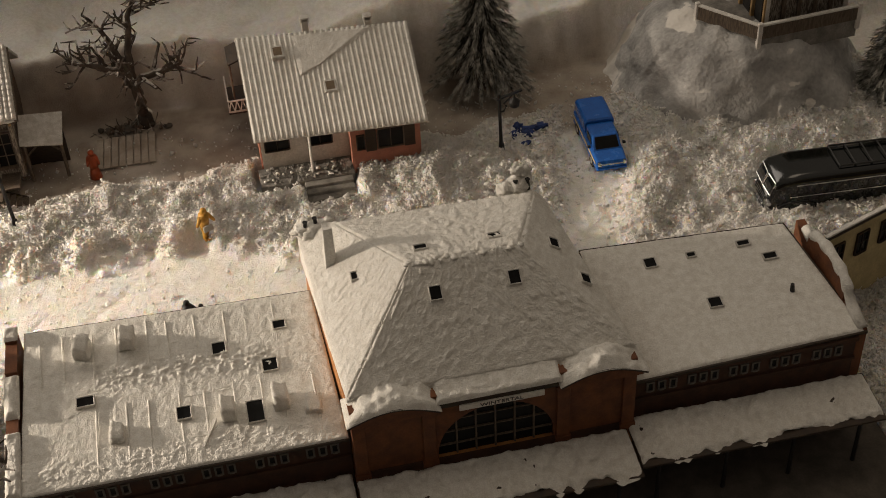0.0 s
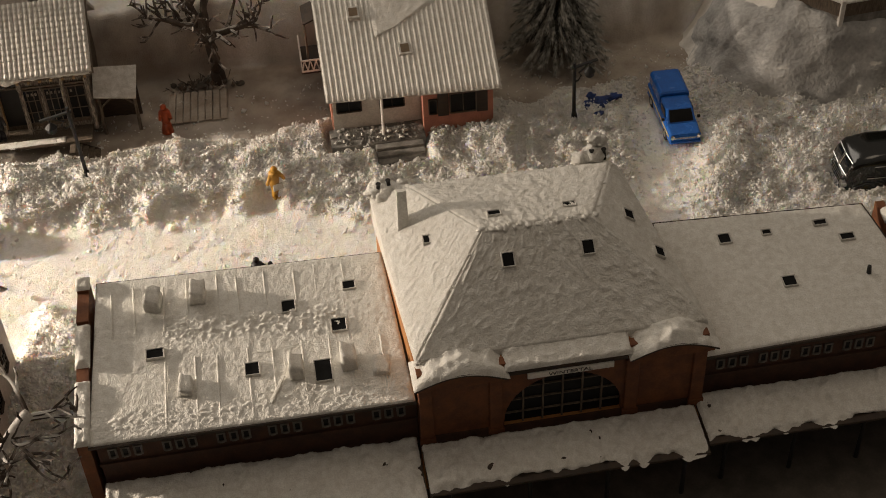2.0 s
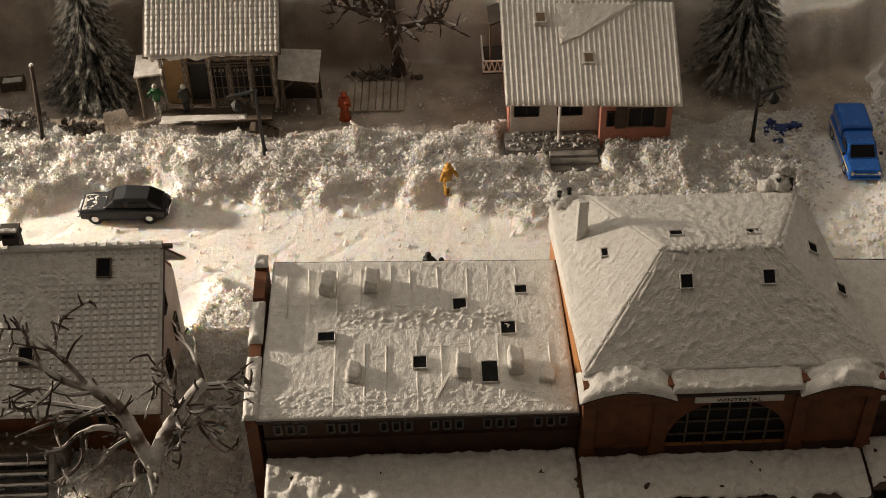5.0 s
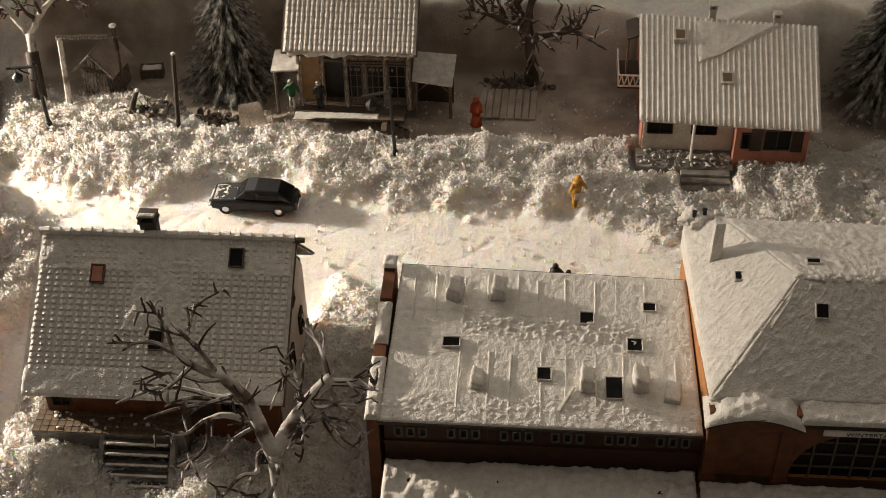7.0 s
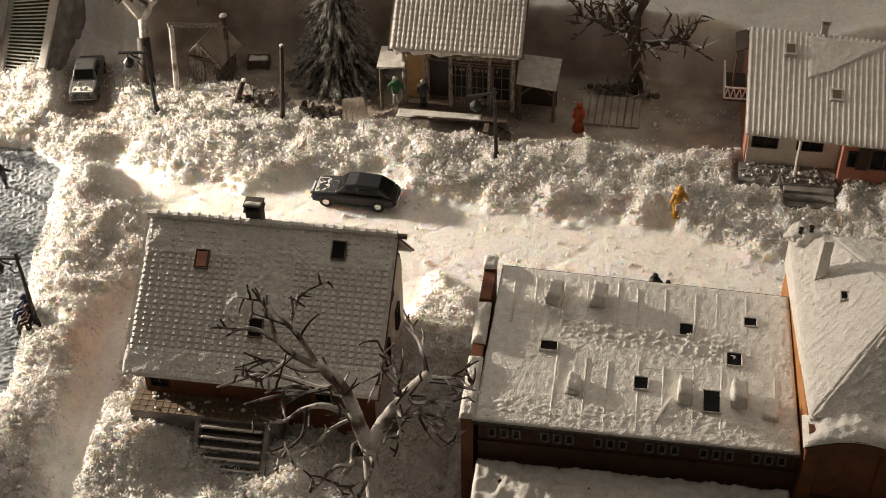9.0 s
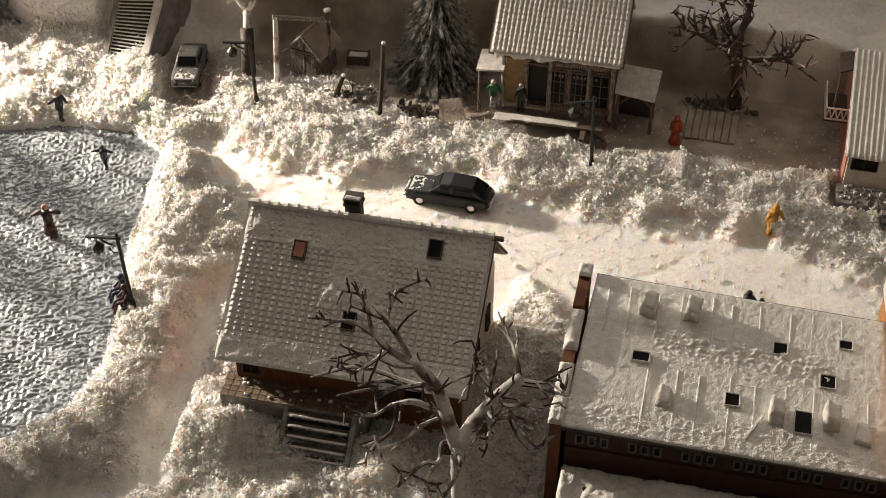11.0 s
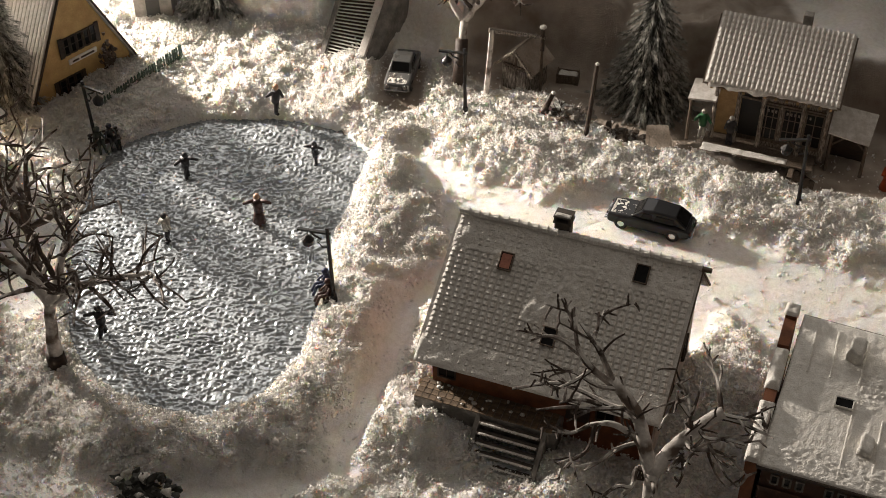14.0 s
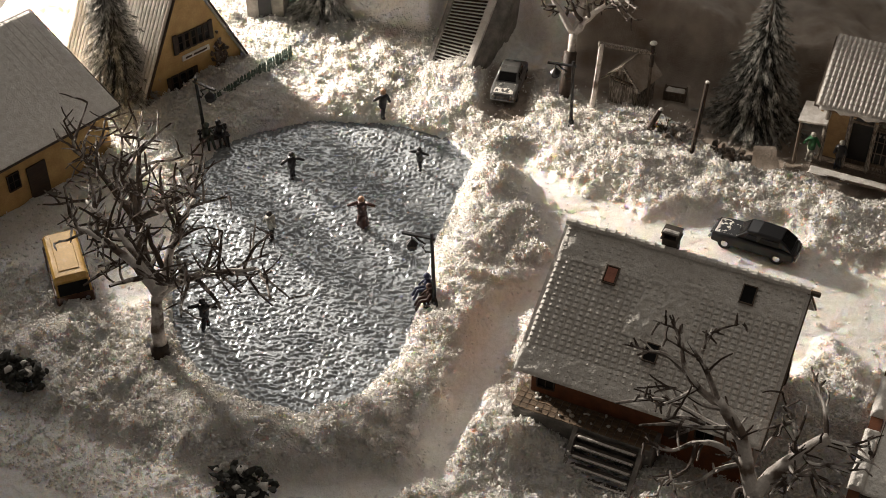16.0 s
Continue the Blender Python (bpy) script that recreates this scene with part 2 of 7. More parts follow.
def tube(bm, pts, radii, n=7, cap=True):
    """A tapered tube through points."""
    rings = []
    pts = [Vector(p) for p in pts]
    for i, p in enumerate(pts):
        d = (pts[min(i + 1, len(pts) - 1)] - pts[max(i - 1, 0)])
        q = d.to_track_quat("Z", "X")
        ring = [bm.verts.new(p + q @ Vector((radii[i] * math.cos(2 * math.pi * k / n), radii[i] * math.sin(2 * math.pi * k / n), 0))) for k in range(n)]
        rings.append(ring)
    for a, b in zip(rings, rings[1:]):
        for k in range(n):
            bm.faces.new((a[k], a[(k + 1) % n], b[(k + 1) % n], b[k]))
    if cap:
        bm.faces.new(rings[0][::-1])
        bm.faces.new(rings[-1])
    return bm


def slab(bm, corners, th):
    """A slab under a quad or polygon: its top face is given, anticlockwise from above."""
    c = [Vector(p) for p in corners]
    nrm = (c[1] - c[0]).cross(c[-1] - c[0]).normalized()
    if nrm.z < 0:
        nrm = -nrm
    top = [bm.verts.new(p) for p in c]
    low = [bm.verts.new(p - nrm * th) for p in c]
    bm.faces.new(top)
    bm.faces.new(low[::-1])
    for i in range(len(c)):
        j = (i + 1) % len(c)
        bm.faces.new((top[i], low[i], low[j], top[j]))
    bmesh.ops.recalc_face_normals(bm, faces=bm.faces)
    return bm


def prism(bm, outline, axis, a, b):
    """An outline of pairs pushed from a to b along x, y or z."""
    def at(u, v, w):
        return {"x": (w, u, v), "y": (u, w, v), "z": (u, v, w)}[axis]
    lo = [bm.verts.new(at(u, v, a)) for u, v in outline]
    hi = [bm.verts.new(at(u, v, b)) for u, v in outline]
    bm.faces.new(lo), bm.faces.new(hi[::-1])
    for i in range(len(outline)):
        j = (i + 1) % len(outline)
        bm.faces.new((lo[i], hi[i], hi[j], lo[j]))
    bmesh.ops.recalc_face_normals(bm, faces=bm.faces)
    return bm


def lump(bm, c, r, rng, rough=0.25, sub=2):
    """An uneven clump of snow; r: radius or three radii."""
    r = (r, r, r) if isinstance(r, (int, float)) else r
    got = bmesh.ops.create_icosphere(bm, subdivisions=sub, radius=1.0)
    off = Vector((rng.uniform(-50, 50), rng.uniform(-50, 50), rng.uniform(-50, 50)))
    for v in got["verts"]:
        k = 1 + rough * noise.noise(v.co * 1.8 + off) + rough * 0.5 * noise.noise(v.co * 4.5 + off)
        v.co = Vector((v.co.x * r[0] * k + c[0], v.co.y * r[1] * k + c[1], v.co.z * r[2] * k + c[2]))
    return bm


def snow_sheet(bm, quad, nu, nv, th, amp, seed, freq=1.5, rag=0.0, streak=0.0):
    """A snow layer on a quad (bl, br, tr, tl): uneven top, rounded edge, ragged where wanted."""
    a, b, c, d = [Vector(p) for p in quad]
    nrm = (b - a).cross(d - a).normalized()
    if nrm.z < 0:
        nrm = -nrm
    off = Vector((seed * 7.3, seed * 3.1, seed * 1.7))
    rows = []
    for j in range(nv + 1):
        v = j / nv
        row = []
        for i in range(nu + 1):
            u = i / nu
            p = (a * (1 - u) + b * u) * (1 - v) + (d * (1 - u) + c * u) * v
            edge = min(u * (b - a).length, (1 - u) * (b - a).length, v * (d - a).length, (1 - v) * (d - a).length)
            k = min(1.0, edge / max(th, 0.15)) ** 0.5
            n1 = noise.noise(p * freq + off) * 0.6 + noise.noise(p * freq * 2.7 + off) * 0.4 + noise.noise(p * freq * 6 + off) * 0.2
            if streak:
                q = Vector((u * (b - a).length * 2.6, v * (d - a).length * 1.7, seed))
                w = Vector((u * (b - a).length * 5.5, v * (d - a).length * 3.4, seed + 9))
                n1 += streak * (max(0.0, noise.noise(q) - 0.05) * 1.6 + max(0.0, noise.noise(w)) * 0.7)
            if rag and j == 0:
                p = p + (d - a).normalized() * rag * (noise.noise(p * 0.9 + off) + 0.5 * noise.noise(p * 2.5 + off))
            row.append(bm.verts.new(p + nrm * (0.02 + k * (th + amp * n1) if k > 0 else -0.04)))
        rows.append(row)
    for r0, r1 in zip(rows, rows[1:]):
        for i in range(nu):
            bm.faces.new((r0[i], r0[i + 1], r1[i + 1], r1[i]))
    return bm


# ---- ground ----
class Field:
    """Smooth random relief on a plane."""

    def __init__(self, seed):
        self.g = np.random.RandomState(seed).rand(256, 256)

    def at(self, x, y):
        xi, yi = np.floor(x).astype(int), np.floor(y).astype(int)
        fx, fy = x - xi, y - yi
        fx, fy = fx * fx * (3 - 2 * fx), fy * fy * (3 - 2 * fy)
        g = self.g
        a, b = g[xi % 256, yi % 256], g[(xi + 1) % 256, yi % 256]
        c, d = g[xi % 256, (yi + 1) % 256], g[(xi + 1) % 256, (yi + 1) % 256]
        return (a * (1 - fx) + b * fx) * (1 - fy) + (c * (1 - fx) + d * fx) * fy - 0.5


F1, F2, F3, F4 = Field(11), Field(12), Field(13), Field(14)


def along(x, y, pts):
    """Distance to a line of points."""
    best = np.full(np.shape(x), 1e9)
    for (ax, ay), (bx, by) in zip(pts, pts[1:]):
        k = np.clip(((x - ax) * (bx - ax) + (y - ay) * (by - ay)) / ((bx - ax) ** 2 + (by - ay) ** 2), 0, 1)
        best = np.minimum(best, np.hypot(x - ax - k * (bx - ax), y - ay - k * (by - ay)))
    return best


def step(a, b, v):
    k = np.clip((v - a) / (b - a), 0, 1)
    return k * k * (3 - 2 * k)


POND = [(-46.4, 2.7), (-44.2, 0.8), (-41.5, -0.3), (-38.8, -0.7), (-36.3, -0.3), (-34.6, 1.6), (-33.7, 5.3), (-34.3, 8.6), (-35.1, 11.8), (-36.3, 15.5), (-36.9, 20), (-37.6, 24.2), (-40.4, 26.1),
        (-44.6, 25.9), (-49.5, 24.1), (-52.2, 21.2), (-53.6, 18.9), (-53.4, 16.3), (-51.6, 12.1), (-49.4, 7.2)]


def shore_distance(x, y, ring):
    """Signed distance to a ring of points, negative inside."""
    inside = np.zeros(np.shape(x), bool)
    for (ax, ay), (bx, by) in zip(ring, ring[1:] + ring[:1]):
        cross = (ay > y) != (by > y)
        inside ^= cross & (x < (bx - ax) * (y - ay) / (by - ay + 1e-9) + ax)
    d = along(x, y, ring + ring[:1])
    return np.where(inside, -d, d)


def in_pond(x, y):
    return shore_distance(x, y, POND)


ROAD = [(-34.8, 25.6), (-31, 24.2), (-27.4, 23.4), (-24, 23.5), (-21.5, 24.6), (-17.5, 25.0), (-14.5, 23.6), (-10, 23.4), (0, 23.2), (6.7, 20.8), (9, 18), (9, 11), (-7.5, 11), (-8.8, 16.5), (-12.5, 17.6), (-14.2, 14.2), (-27, 13), (-28.2, 17), (-30.8, 20.9)]
PATHWAY = [(-28.6, 17), (-29.2, 13.5), (-29.4, 9.8), (-29.2, 6.5), (-28.9, 2.4), (-28.3, -1.0), (-31, -3.2), (-36, -5.5)]


def inside_road(x, y):
    return shore_distance(x, y, ROAD)


def fluff(x, y):
    """How loose the snow is, 0 to 1."""
    road = step(-0.5, 2.2, inside_road(x, y) + 1.3 * F1.at(x * 0.7, y * 0.7) + 0.6 * F2.at(x * 2, y * 2))
    way = step(0.3, 1.5, along(x, y, PATHWAY) + 0.9 * F1.at(x * 0.6 + 9, y * 0.6))
    f = road * way
    edge = 30.2 + 3.2 * (1 - step(-29, -21, x)) + 1.0 * step(18, 27, x)
    f *= 1 - 0.88 * step(0, 1.4, y - edge + 1.6 * F2.at(x * 0.4, y * 0.4)) * step(-38, -35, x)
    f *= 1 - 0.8 * step(-47.0, -49.5, x) * step(14, 11, y) * step(1, 4, y)
    drive = 1 - step(1.0, 3.4, along(x, y, [(26.5, 33), (25.2, 24), (22, 17)]))
    f *= 1 - 0.8 * drive
    f *= 1 - 0.85 * (1 - step(1.3, 2.4, along(x, y, [(-39.4, 34.6), (-38.2, 30.6)])))
    f *= 1 - 0.9 * step(6.8, 7.3, x) * (1 - step(10.2, 10.7, x)) * step(25.3, 25.9, y) * (1 - step(29, 30, y))
    f *= 1 - 0.95 * step(3.9, 4.4, x) * (1 - step(10.4, 10.9, x)) * step(27.0, 27.5, y) * (1 - step(30, 31, y))
    f *= 1 - 0.75 * step(-12.2, -11.6, x) * (1 - step(-9.6, -9, x)) * step(29.6, 30.2, y) * (1 - step(32, 33, y))
    f *= step(-6.5, -5.0, y) * 0.6 + 0.4
    return f


def billow(field, x, y):
    """Rounded tufts with creases between them."""
    return 0.5 - 2 * np.abs(field.at(x, y))


def height(x, y):
    x, y = np.asarray(x, float), np.asarray(y, float)
    f = fluff(x, y)
    h = 0.05 + 0.10 * F1.at(x * 0.35, y * 0.35)
    h = h + f * (0.62 + 0.8 * F2.at(x * 0.33, y * 0.33) + 0.35 * F3.at(x * 0.8, y * 0.8))
    h = h + f * (0.36 * billow(F4, x * 0.5, y * 0.5) + 0.26 * billow(F1, x * 1.1 + 40, y * 1.1) + 0.12 * billow(F2, x * 2.4 + 7, y * 2.4))
    ridge = np.exp(-((y - 26.8 - 0.8 * np.sin(x * 0.4)) / 2.2) ** 2) * step(-33, -28, x) * (1 - step(19, 23, x))
    h = h + 0.4 * f * ridge
    h = h + 1.9 * f * np.exp(-((x + 25.2) / 2.3) ** 2 - ((y - 2.3) / 1.5) ** 2) + 1.2 * f * np.exp(-((x + 17.2) / 1.5) ** 2 - ((y - 2.0) / 1.8) ** 2)
    pond = in_pond(x, y)
    shore = np.exp(-((pond - 2.4) / 1.8) ** 2) * step(-44, -40, x) * (1 - step(22, 27, y))
    h = h + 0.75 * shore * f
    h = np.where(pond < 1.0, h * np.clip(0.35 + 0.65 * pond, 0, 1), h)
    h = np.where(pond < 0.15, -0.25, h)
    foot = 38.9 - 1.6 * step(-8, 8, x) - 1.0 * step(10, 20, x)
    back = step(0, 1.7, y - foot + 1.8 * F1.at(x * 0.16, y * 0.16) + 0.7 * F2.at(x * 0.5, y * 0.5))
    h = h + back * (4.9 + 2.2 * F2.at(x * 0.13 + 4, y * 0.13) + 1.2 * F3.at(x * 0.3, y * 0.3) + 0.5 * F4.at(x * 0.9, y * 0.9))
    hill = step(33.2, 39.5, y + 0.8 * F1.at(x * 0.4, y * 0.4)) * (1 - step(-41.5, -40.5, x)) * step(-54, -50, x)
    # cliff added left of the stairs to block the show lamp
    h = h + 8.0 * step(35.2, 37.4, y + 0.8 * F2.at(x * 0.4, y * 0.4)) * step(-54, -52.6, x) * (1 - step(-47, -46, x))
    # the last term lifts the hill out of view to shade the back yard
    h = h + hill * 3.4 + 10.5 * step(38.3, 44, y) * (1 - step(-42, -40.5, x)) * step(-54, -50, x)
    grain = 0.04 + 0.20 * f
    h = h + grain * (F3.at(x * 4.1, y * 4.1) + 0.6 * F4.at(x * 8.3, y * 8.3))
    p, q = x * 0.8 + y * 0.6, y * 0.8 - x * 0.6
    h = h - (1 - f) * 0.16 * np.maximum(0.0, 0.5 - 4 * np.abs(F3.at(q * 1.6, p * 0.35))) * step(0.02, 0.2, F2.at(p * 0.4, q * 0.9))
    plat = step(-8.9, -8.5, x) * (1 - step(32, 33, x)) * (1 - step(10, 12, y))
    h = h * (1 - plat) - 0.1 * plat
    return h


def grid(name, x0, x1, y0, y1, cell, zfun, mat, label, category, kind="structure", keep=None):
    nx, ny = int((x1 - x0) / cell) + 1, int((y1 - y0) / cell) + 1
    xs, ys = np.linspace(x0, x1, nx), np.linspace(y0, y1, ny)
    X, Y = np.meshgrid(xs, ys)
    Z = zfun(X, Y)
    co = np.stack([X, Y, Z], -1).reshape(-1, 3) * U
    idx = np.arange(nx * ny).reshape(ny, nx)
    q = np.stack([idx[:-1, :-1], idx[:-1, 1:], idx[1:, 1:], idx[1:, :-1]], -1).reshape(-1, 4)
    if keep is not None:
        k = keep(X, Y).reshape(-1)
        q = q[k[q].all(1)]
    me = bpy.data.meshes.new(name)
    me.from_pydata(co.tolist(), [], q.tolist())
    me.materials.append(mat)
    for p in me.polygons:
        p.use_smooth = True
    ob = new(name, me)
    return tagged(ob, label, category, "", kind)


def yard_edge(x, y):
    """Below nought within the yards, rising outwards."""
    rough = 1.2 * F1.at(x * 0.4, y * 0.4) + 0.7 * F3.at(x * 1.4, y * 1.4)
    low = 40.2 - 1.6 * step(-8, 8, x) - 1.0 * step(10, 20, x)
    # takes the painted shade up the back slope on the left
    low = low + 9 * (1 - step(-17, -11, x))
    e = np.maximum(3 * (fluff(x, y) + 0.15 * rough - 0.42), np.maximum(29.2 + rough - y, y - low - rough))
    return np.maximum(e, np.maximum(-41.8 - x, x - 30))


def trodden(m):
    """Thin dirty snow with the yards' shade painted in, by the vertex value."""
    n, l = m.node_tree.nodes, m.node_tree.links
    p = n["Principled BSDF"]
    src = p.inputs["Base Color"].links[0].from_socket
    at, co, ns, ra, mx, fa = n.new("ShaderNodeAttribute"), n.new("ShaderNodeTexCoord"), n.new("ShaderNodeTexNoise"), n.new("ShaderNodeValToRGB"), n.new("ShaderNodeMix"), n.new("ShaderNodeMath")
    at.attribute_name = "dirt_shade"
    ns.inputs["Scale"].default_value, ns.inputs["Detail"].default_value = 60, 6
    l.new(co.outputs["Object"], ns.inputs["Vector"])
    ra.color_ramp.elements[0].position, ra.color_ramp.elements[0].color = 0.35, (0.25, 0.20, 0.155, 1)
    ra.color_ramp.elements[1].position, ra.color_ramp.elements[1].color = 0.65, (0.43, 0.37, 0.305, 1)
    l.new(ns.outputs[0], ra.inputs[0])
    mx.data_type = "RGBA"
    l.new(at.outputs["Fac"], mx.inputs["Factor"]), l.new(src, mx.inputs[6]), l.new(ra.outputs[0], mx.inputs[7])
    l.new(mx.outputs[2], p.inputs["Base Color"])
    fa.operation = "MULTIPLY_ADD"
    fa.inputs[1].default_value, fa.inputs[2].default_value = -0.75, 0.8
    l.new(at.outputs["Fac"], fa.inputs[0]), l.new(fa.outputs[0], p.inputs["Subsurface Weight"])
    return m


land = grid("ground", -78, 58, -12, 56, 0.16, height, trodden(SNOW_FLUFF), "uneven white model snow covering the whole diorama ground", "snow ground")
spots = np.empty(len(land.data.vertices) * 3, np.float32)
land.data.vertices.foreach_get("co", spots)
spots = spots.reshape(-1, 3) / U
land.data.attributes.new("dirt_shade", "FLOAT", "POINT").data.foreach_set("value", (1 - step(-1.2, 0.9, yard_edge(spots[:, 0], spots[:, 1]))).astype(np.float32))
apron = B()
for x0, x1, y0, y1 in ((-125, -78, -90, 56), (58, 105, -90, 56), (-78, 58, -90, -12)):
    v = [apron.verts.new((x, y, -0.1)) for x, y in ((x0, y0), (x1, y0), (x1, y1), (x0, y1))]
    apron.faces.new(v)
structure("ground_outer", apron, DARK_GROUND, "dark floor of the hall round the diorama table", "floor")
bd = B()
box(bd, -125, 105, 54.5, 56, -0.3, 16)
structure("backdrop", bd, BACK_WALL, "plain light grey painted backdrop board behind the village", "backdrop")


def ripples(x, y):
    u, v = x * 1.0 + 0.35 * y, y - 0.25 * x
    w = v + 0.35 * F3.at(u * 0.9, v * 0.9)
    h = np.abs(F1.at(u * 3.1, w * 5.6)) * 0.46 + np.abs(F2.at(u * 5.8 + 5, w * 9.0)) * 0.22
    return 0.04 - 0.58 * h


grid("water", -56, -32, -3, 28, 0.058, ripples, ICE, "frozen pond of rippled grey glassy ice", "pond", keep=lambda x, y: in_pond(x, y) < 0.6)


def grains():
    """Loose snow crumbs on the fluffy banks."""
    rng = np.random.RandomState(5)
    n = 440000
    x, y = rng.uniform(-66, 46, n), rng.uniform(-10, 36, n)
    f = fluff(x, y)
    ok = (rng.rand(n) < np.maximum(f * 1.1 - 0.12, 0.03)) & (in_pond(x, y) > 0.1) & ~((x > -8.8) & (x < 32.5) & (y < 11)) & ~((x > -25) & (x < -14) & (y > 5) & (y < 13))
    x, y = x[ok], y[ok]
    z = height(x, y)
    s = rng.gamma(2.2, 0.027, len(x)) + 0.043
    base = np.array([(1, 0, 0), (-1, 0, 0), (0, 1, 0), (0, -1, 0), (0, 0, 1), (0, 0, -1)], float)
    tri = np.array([(0, 2, 4), (2, 1, 4), (1, 3, 4), (3, 0, 4), (2, 0, 5), (1, 2, 5), (3, 1, 5), (0, 3, 5)])
    k = len(x)
    a = rng.normal(size=(k, 3, 3))
    qm, _ = np.linalg.qr(a)
    dims = rng.uniform(0.5, 1.25, (k, 6, 1))
    flat = base * np.array([1.15, 0.85, 0.42])
    vs = np.einsum("kij,nj->kni", qm, flat) * dims * s[:, None, None]
    vs += np.stack([x, y, z + s * 0.2 + rng.rand(len(x)) ** 2 * 0.18 * f[ok]], -1)[:, None, :]
    fs = (np.arange(k) * 6)[:, None, None] + tri
    me = bpy.data.meshes.new("snow_crumbs")
    me.from_pydata((vs.reshape(-1, 3) * U).tolist(), [], fs.reshape(-1, 3).tolist())
    me.materials.append(SNOW_GRAIN)
    me.polygons.foreach_set("use_smooth", np.ones(len(me.polygons), bool))
    tagged(new("snow_crumbs", me), "loose glittering crumbs of white model snow", "snow", "", "stuff")


grains()


def share(name, src, parent, loc, rot=(0, 0, 0), label=""):
    """Another part on the mesh of src."""
    ob = new(name, src.data)
    ob.matrix_basis = pose(loc[0] * U, loc[1] * U, loc[2] * U, *rot)
    ob.parent = parent
    if label:
        ob["label"] = label
    return ob


def hull(bm, pts):
    vs = [bm.verts.new(p) for p in pts]
    bmesh.ops.convex_hull(bm, input=vs)
    return bm


def framed(bm_f, bm_g, w, h, bar=0.07, deep=0.12, cols=2, rows=2):
    """A window in the x-z plane facing -y, its foot at the origin: frame bars and pane."""
    box(bm_f, -w / 2, -w / 2 + bar, -deep, 0, 0, h)
    box(bm_f, w / 2 - bar, w / 2, -deep, 0, 0, h)
    box(bm_f, -w / 2 + bar, w / 2 - bar, -deep, 0, h - bar, h)
    box(bm_f, -w / 2 + bar, w / 2 - bar, -deep - 0.04, 0, 0, bar)
    for i in range(1, cols):
        x = -w / 2 + w * i / cols
        box(bm_f, x - bar * 0.3, x + bar * 0.3, -deep * 0.7, -0.02, bar, h - bar)
    for j in range(1, rows):
        z = h * j / rows
        box(bm_f, -w / 2 + bar, w / 2 - bar, -deep * 0.6, -0.025, z - bar * 0.3, z + bar * 0.3)
    box(bm_g, -w / 2 + bar * 0.5, w / 2 - bar * 0.5, -0.05, -0.005, bar * 0.5, h - bar * 0.5)


def window(parent, loc, w, h, frame_mat, rz=0.0, cols=2, rows=2, name="window", label="", rx=0.0, bar=0.07):
    f, g = B(), B()
    framed(f, g, w, h, bar=bar, cols=cols, rows=rows)
    win = part(name, f, frame_mat, parent, label, loc=loc, rot=(rx, 0, rz))
    part("pane", g, WINDOW, win)
    return win


# ---- station ----
def skylight(parent, loc, w, d, tilt, open_lid=False, frame_mat=None):
    """A roof light: raised rim and dark pane, lying on a roof with the given tilt."""
    f, g = B(), B()
    r = 0.06
    for x0, x1, y0, y1 in ((-w / 2 - r, w / 2 + r, -d / 2 - r, -d / 2), (-w / 2 - r, w / 2 + r, d / 2, d / 2 + r), (-w / 2 - r, -w / 2, -d / 2, d / 2), (w / 2, w / 2 + r, -d / 2, d / 2)):
        box(f, x0, x1, y0, y1, -0.1, 0.125, 0.02)
    box(g, -w / 2, w / 2, -d / 2, d / 2, -0.05, 0.07)
    o = part("skylight", f, frame_mat or SNOW_DUST, parent, "snow-rimmed roof light", loc=loc, rot=(tilt, 0, 0))
    part("pane", g, WINDOW, o)
    return o


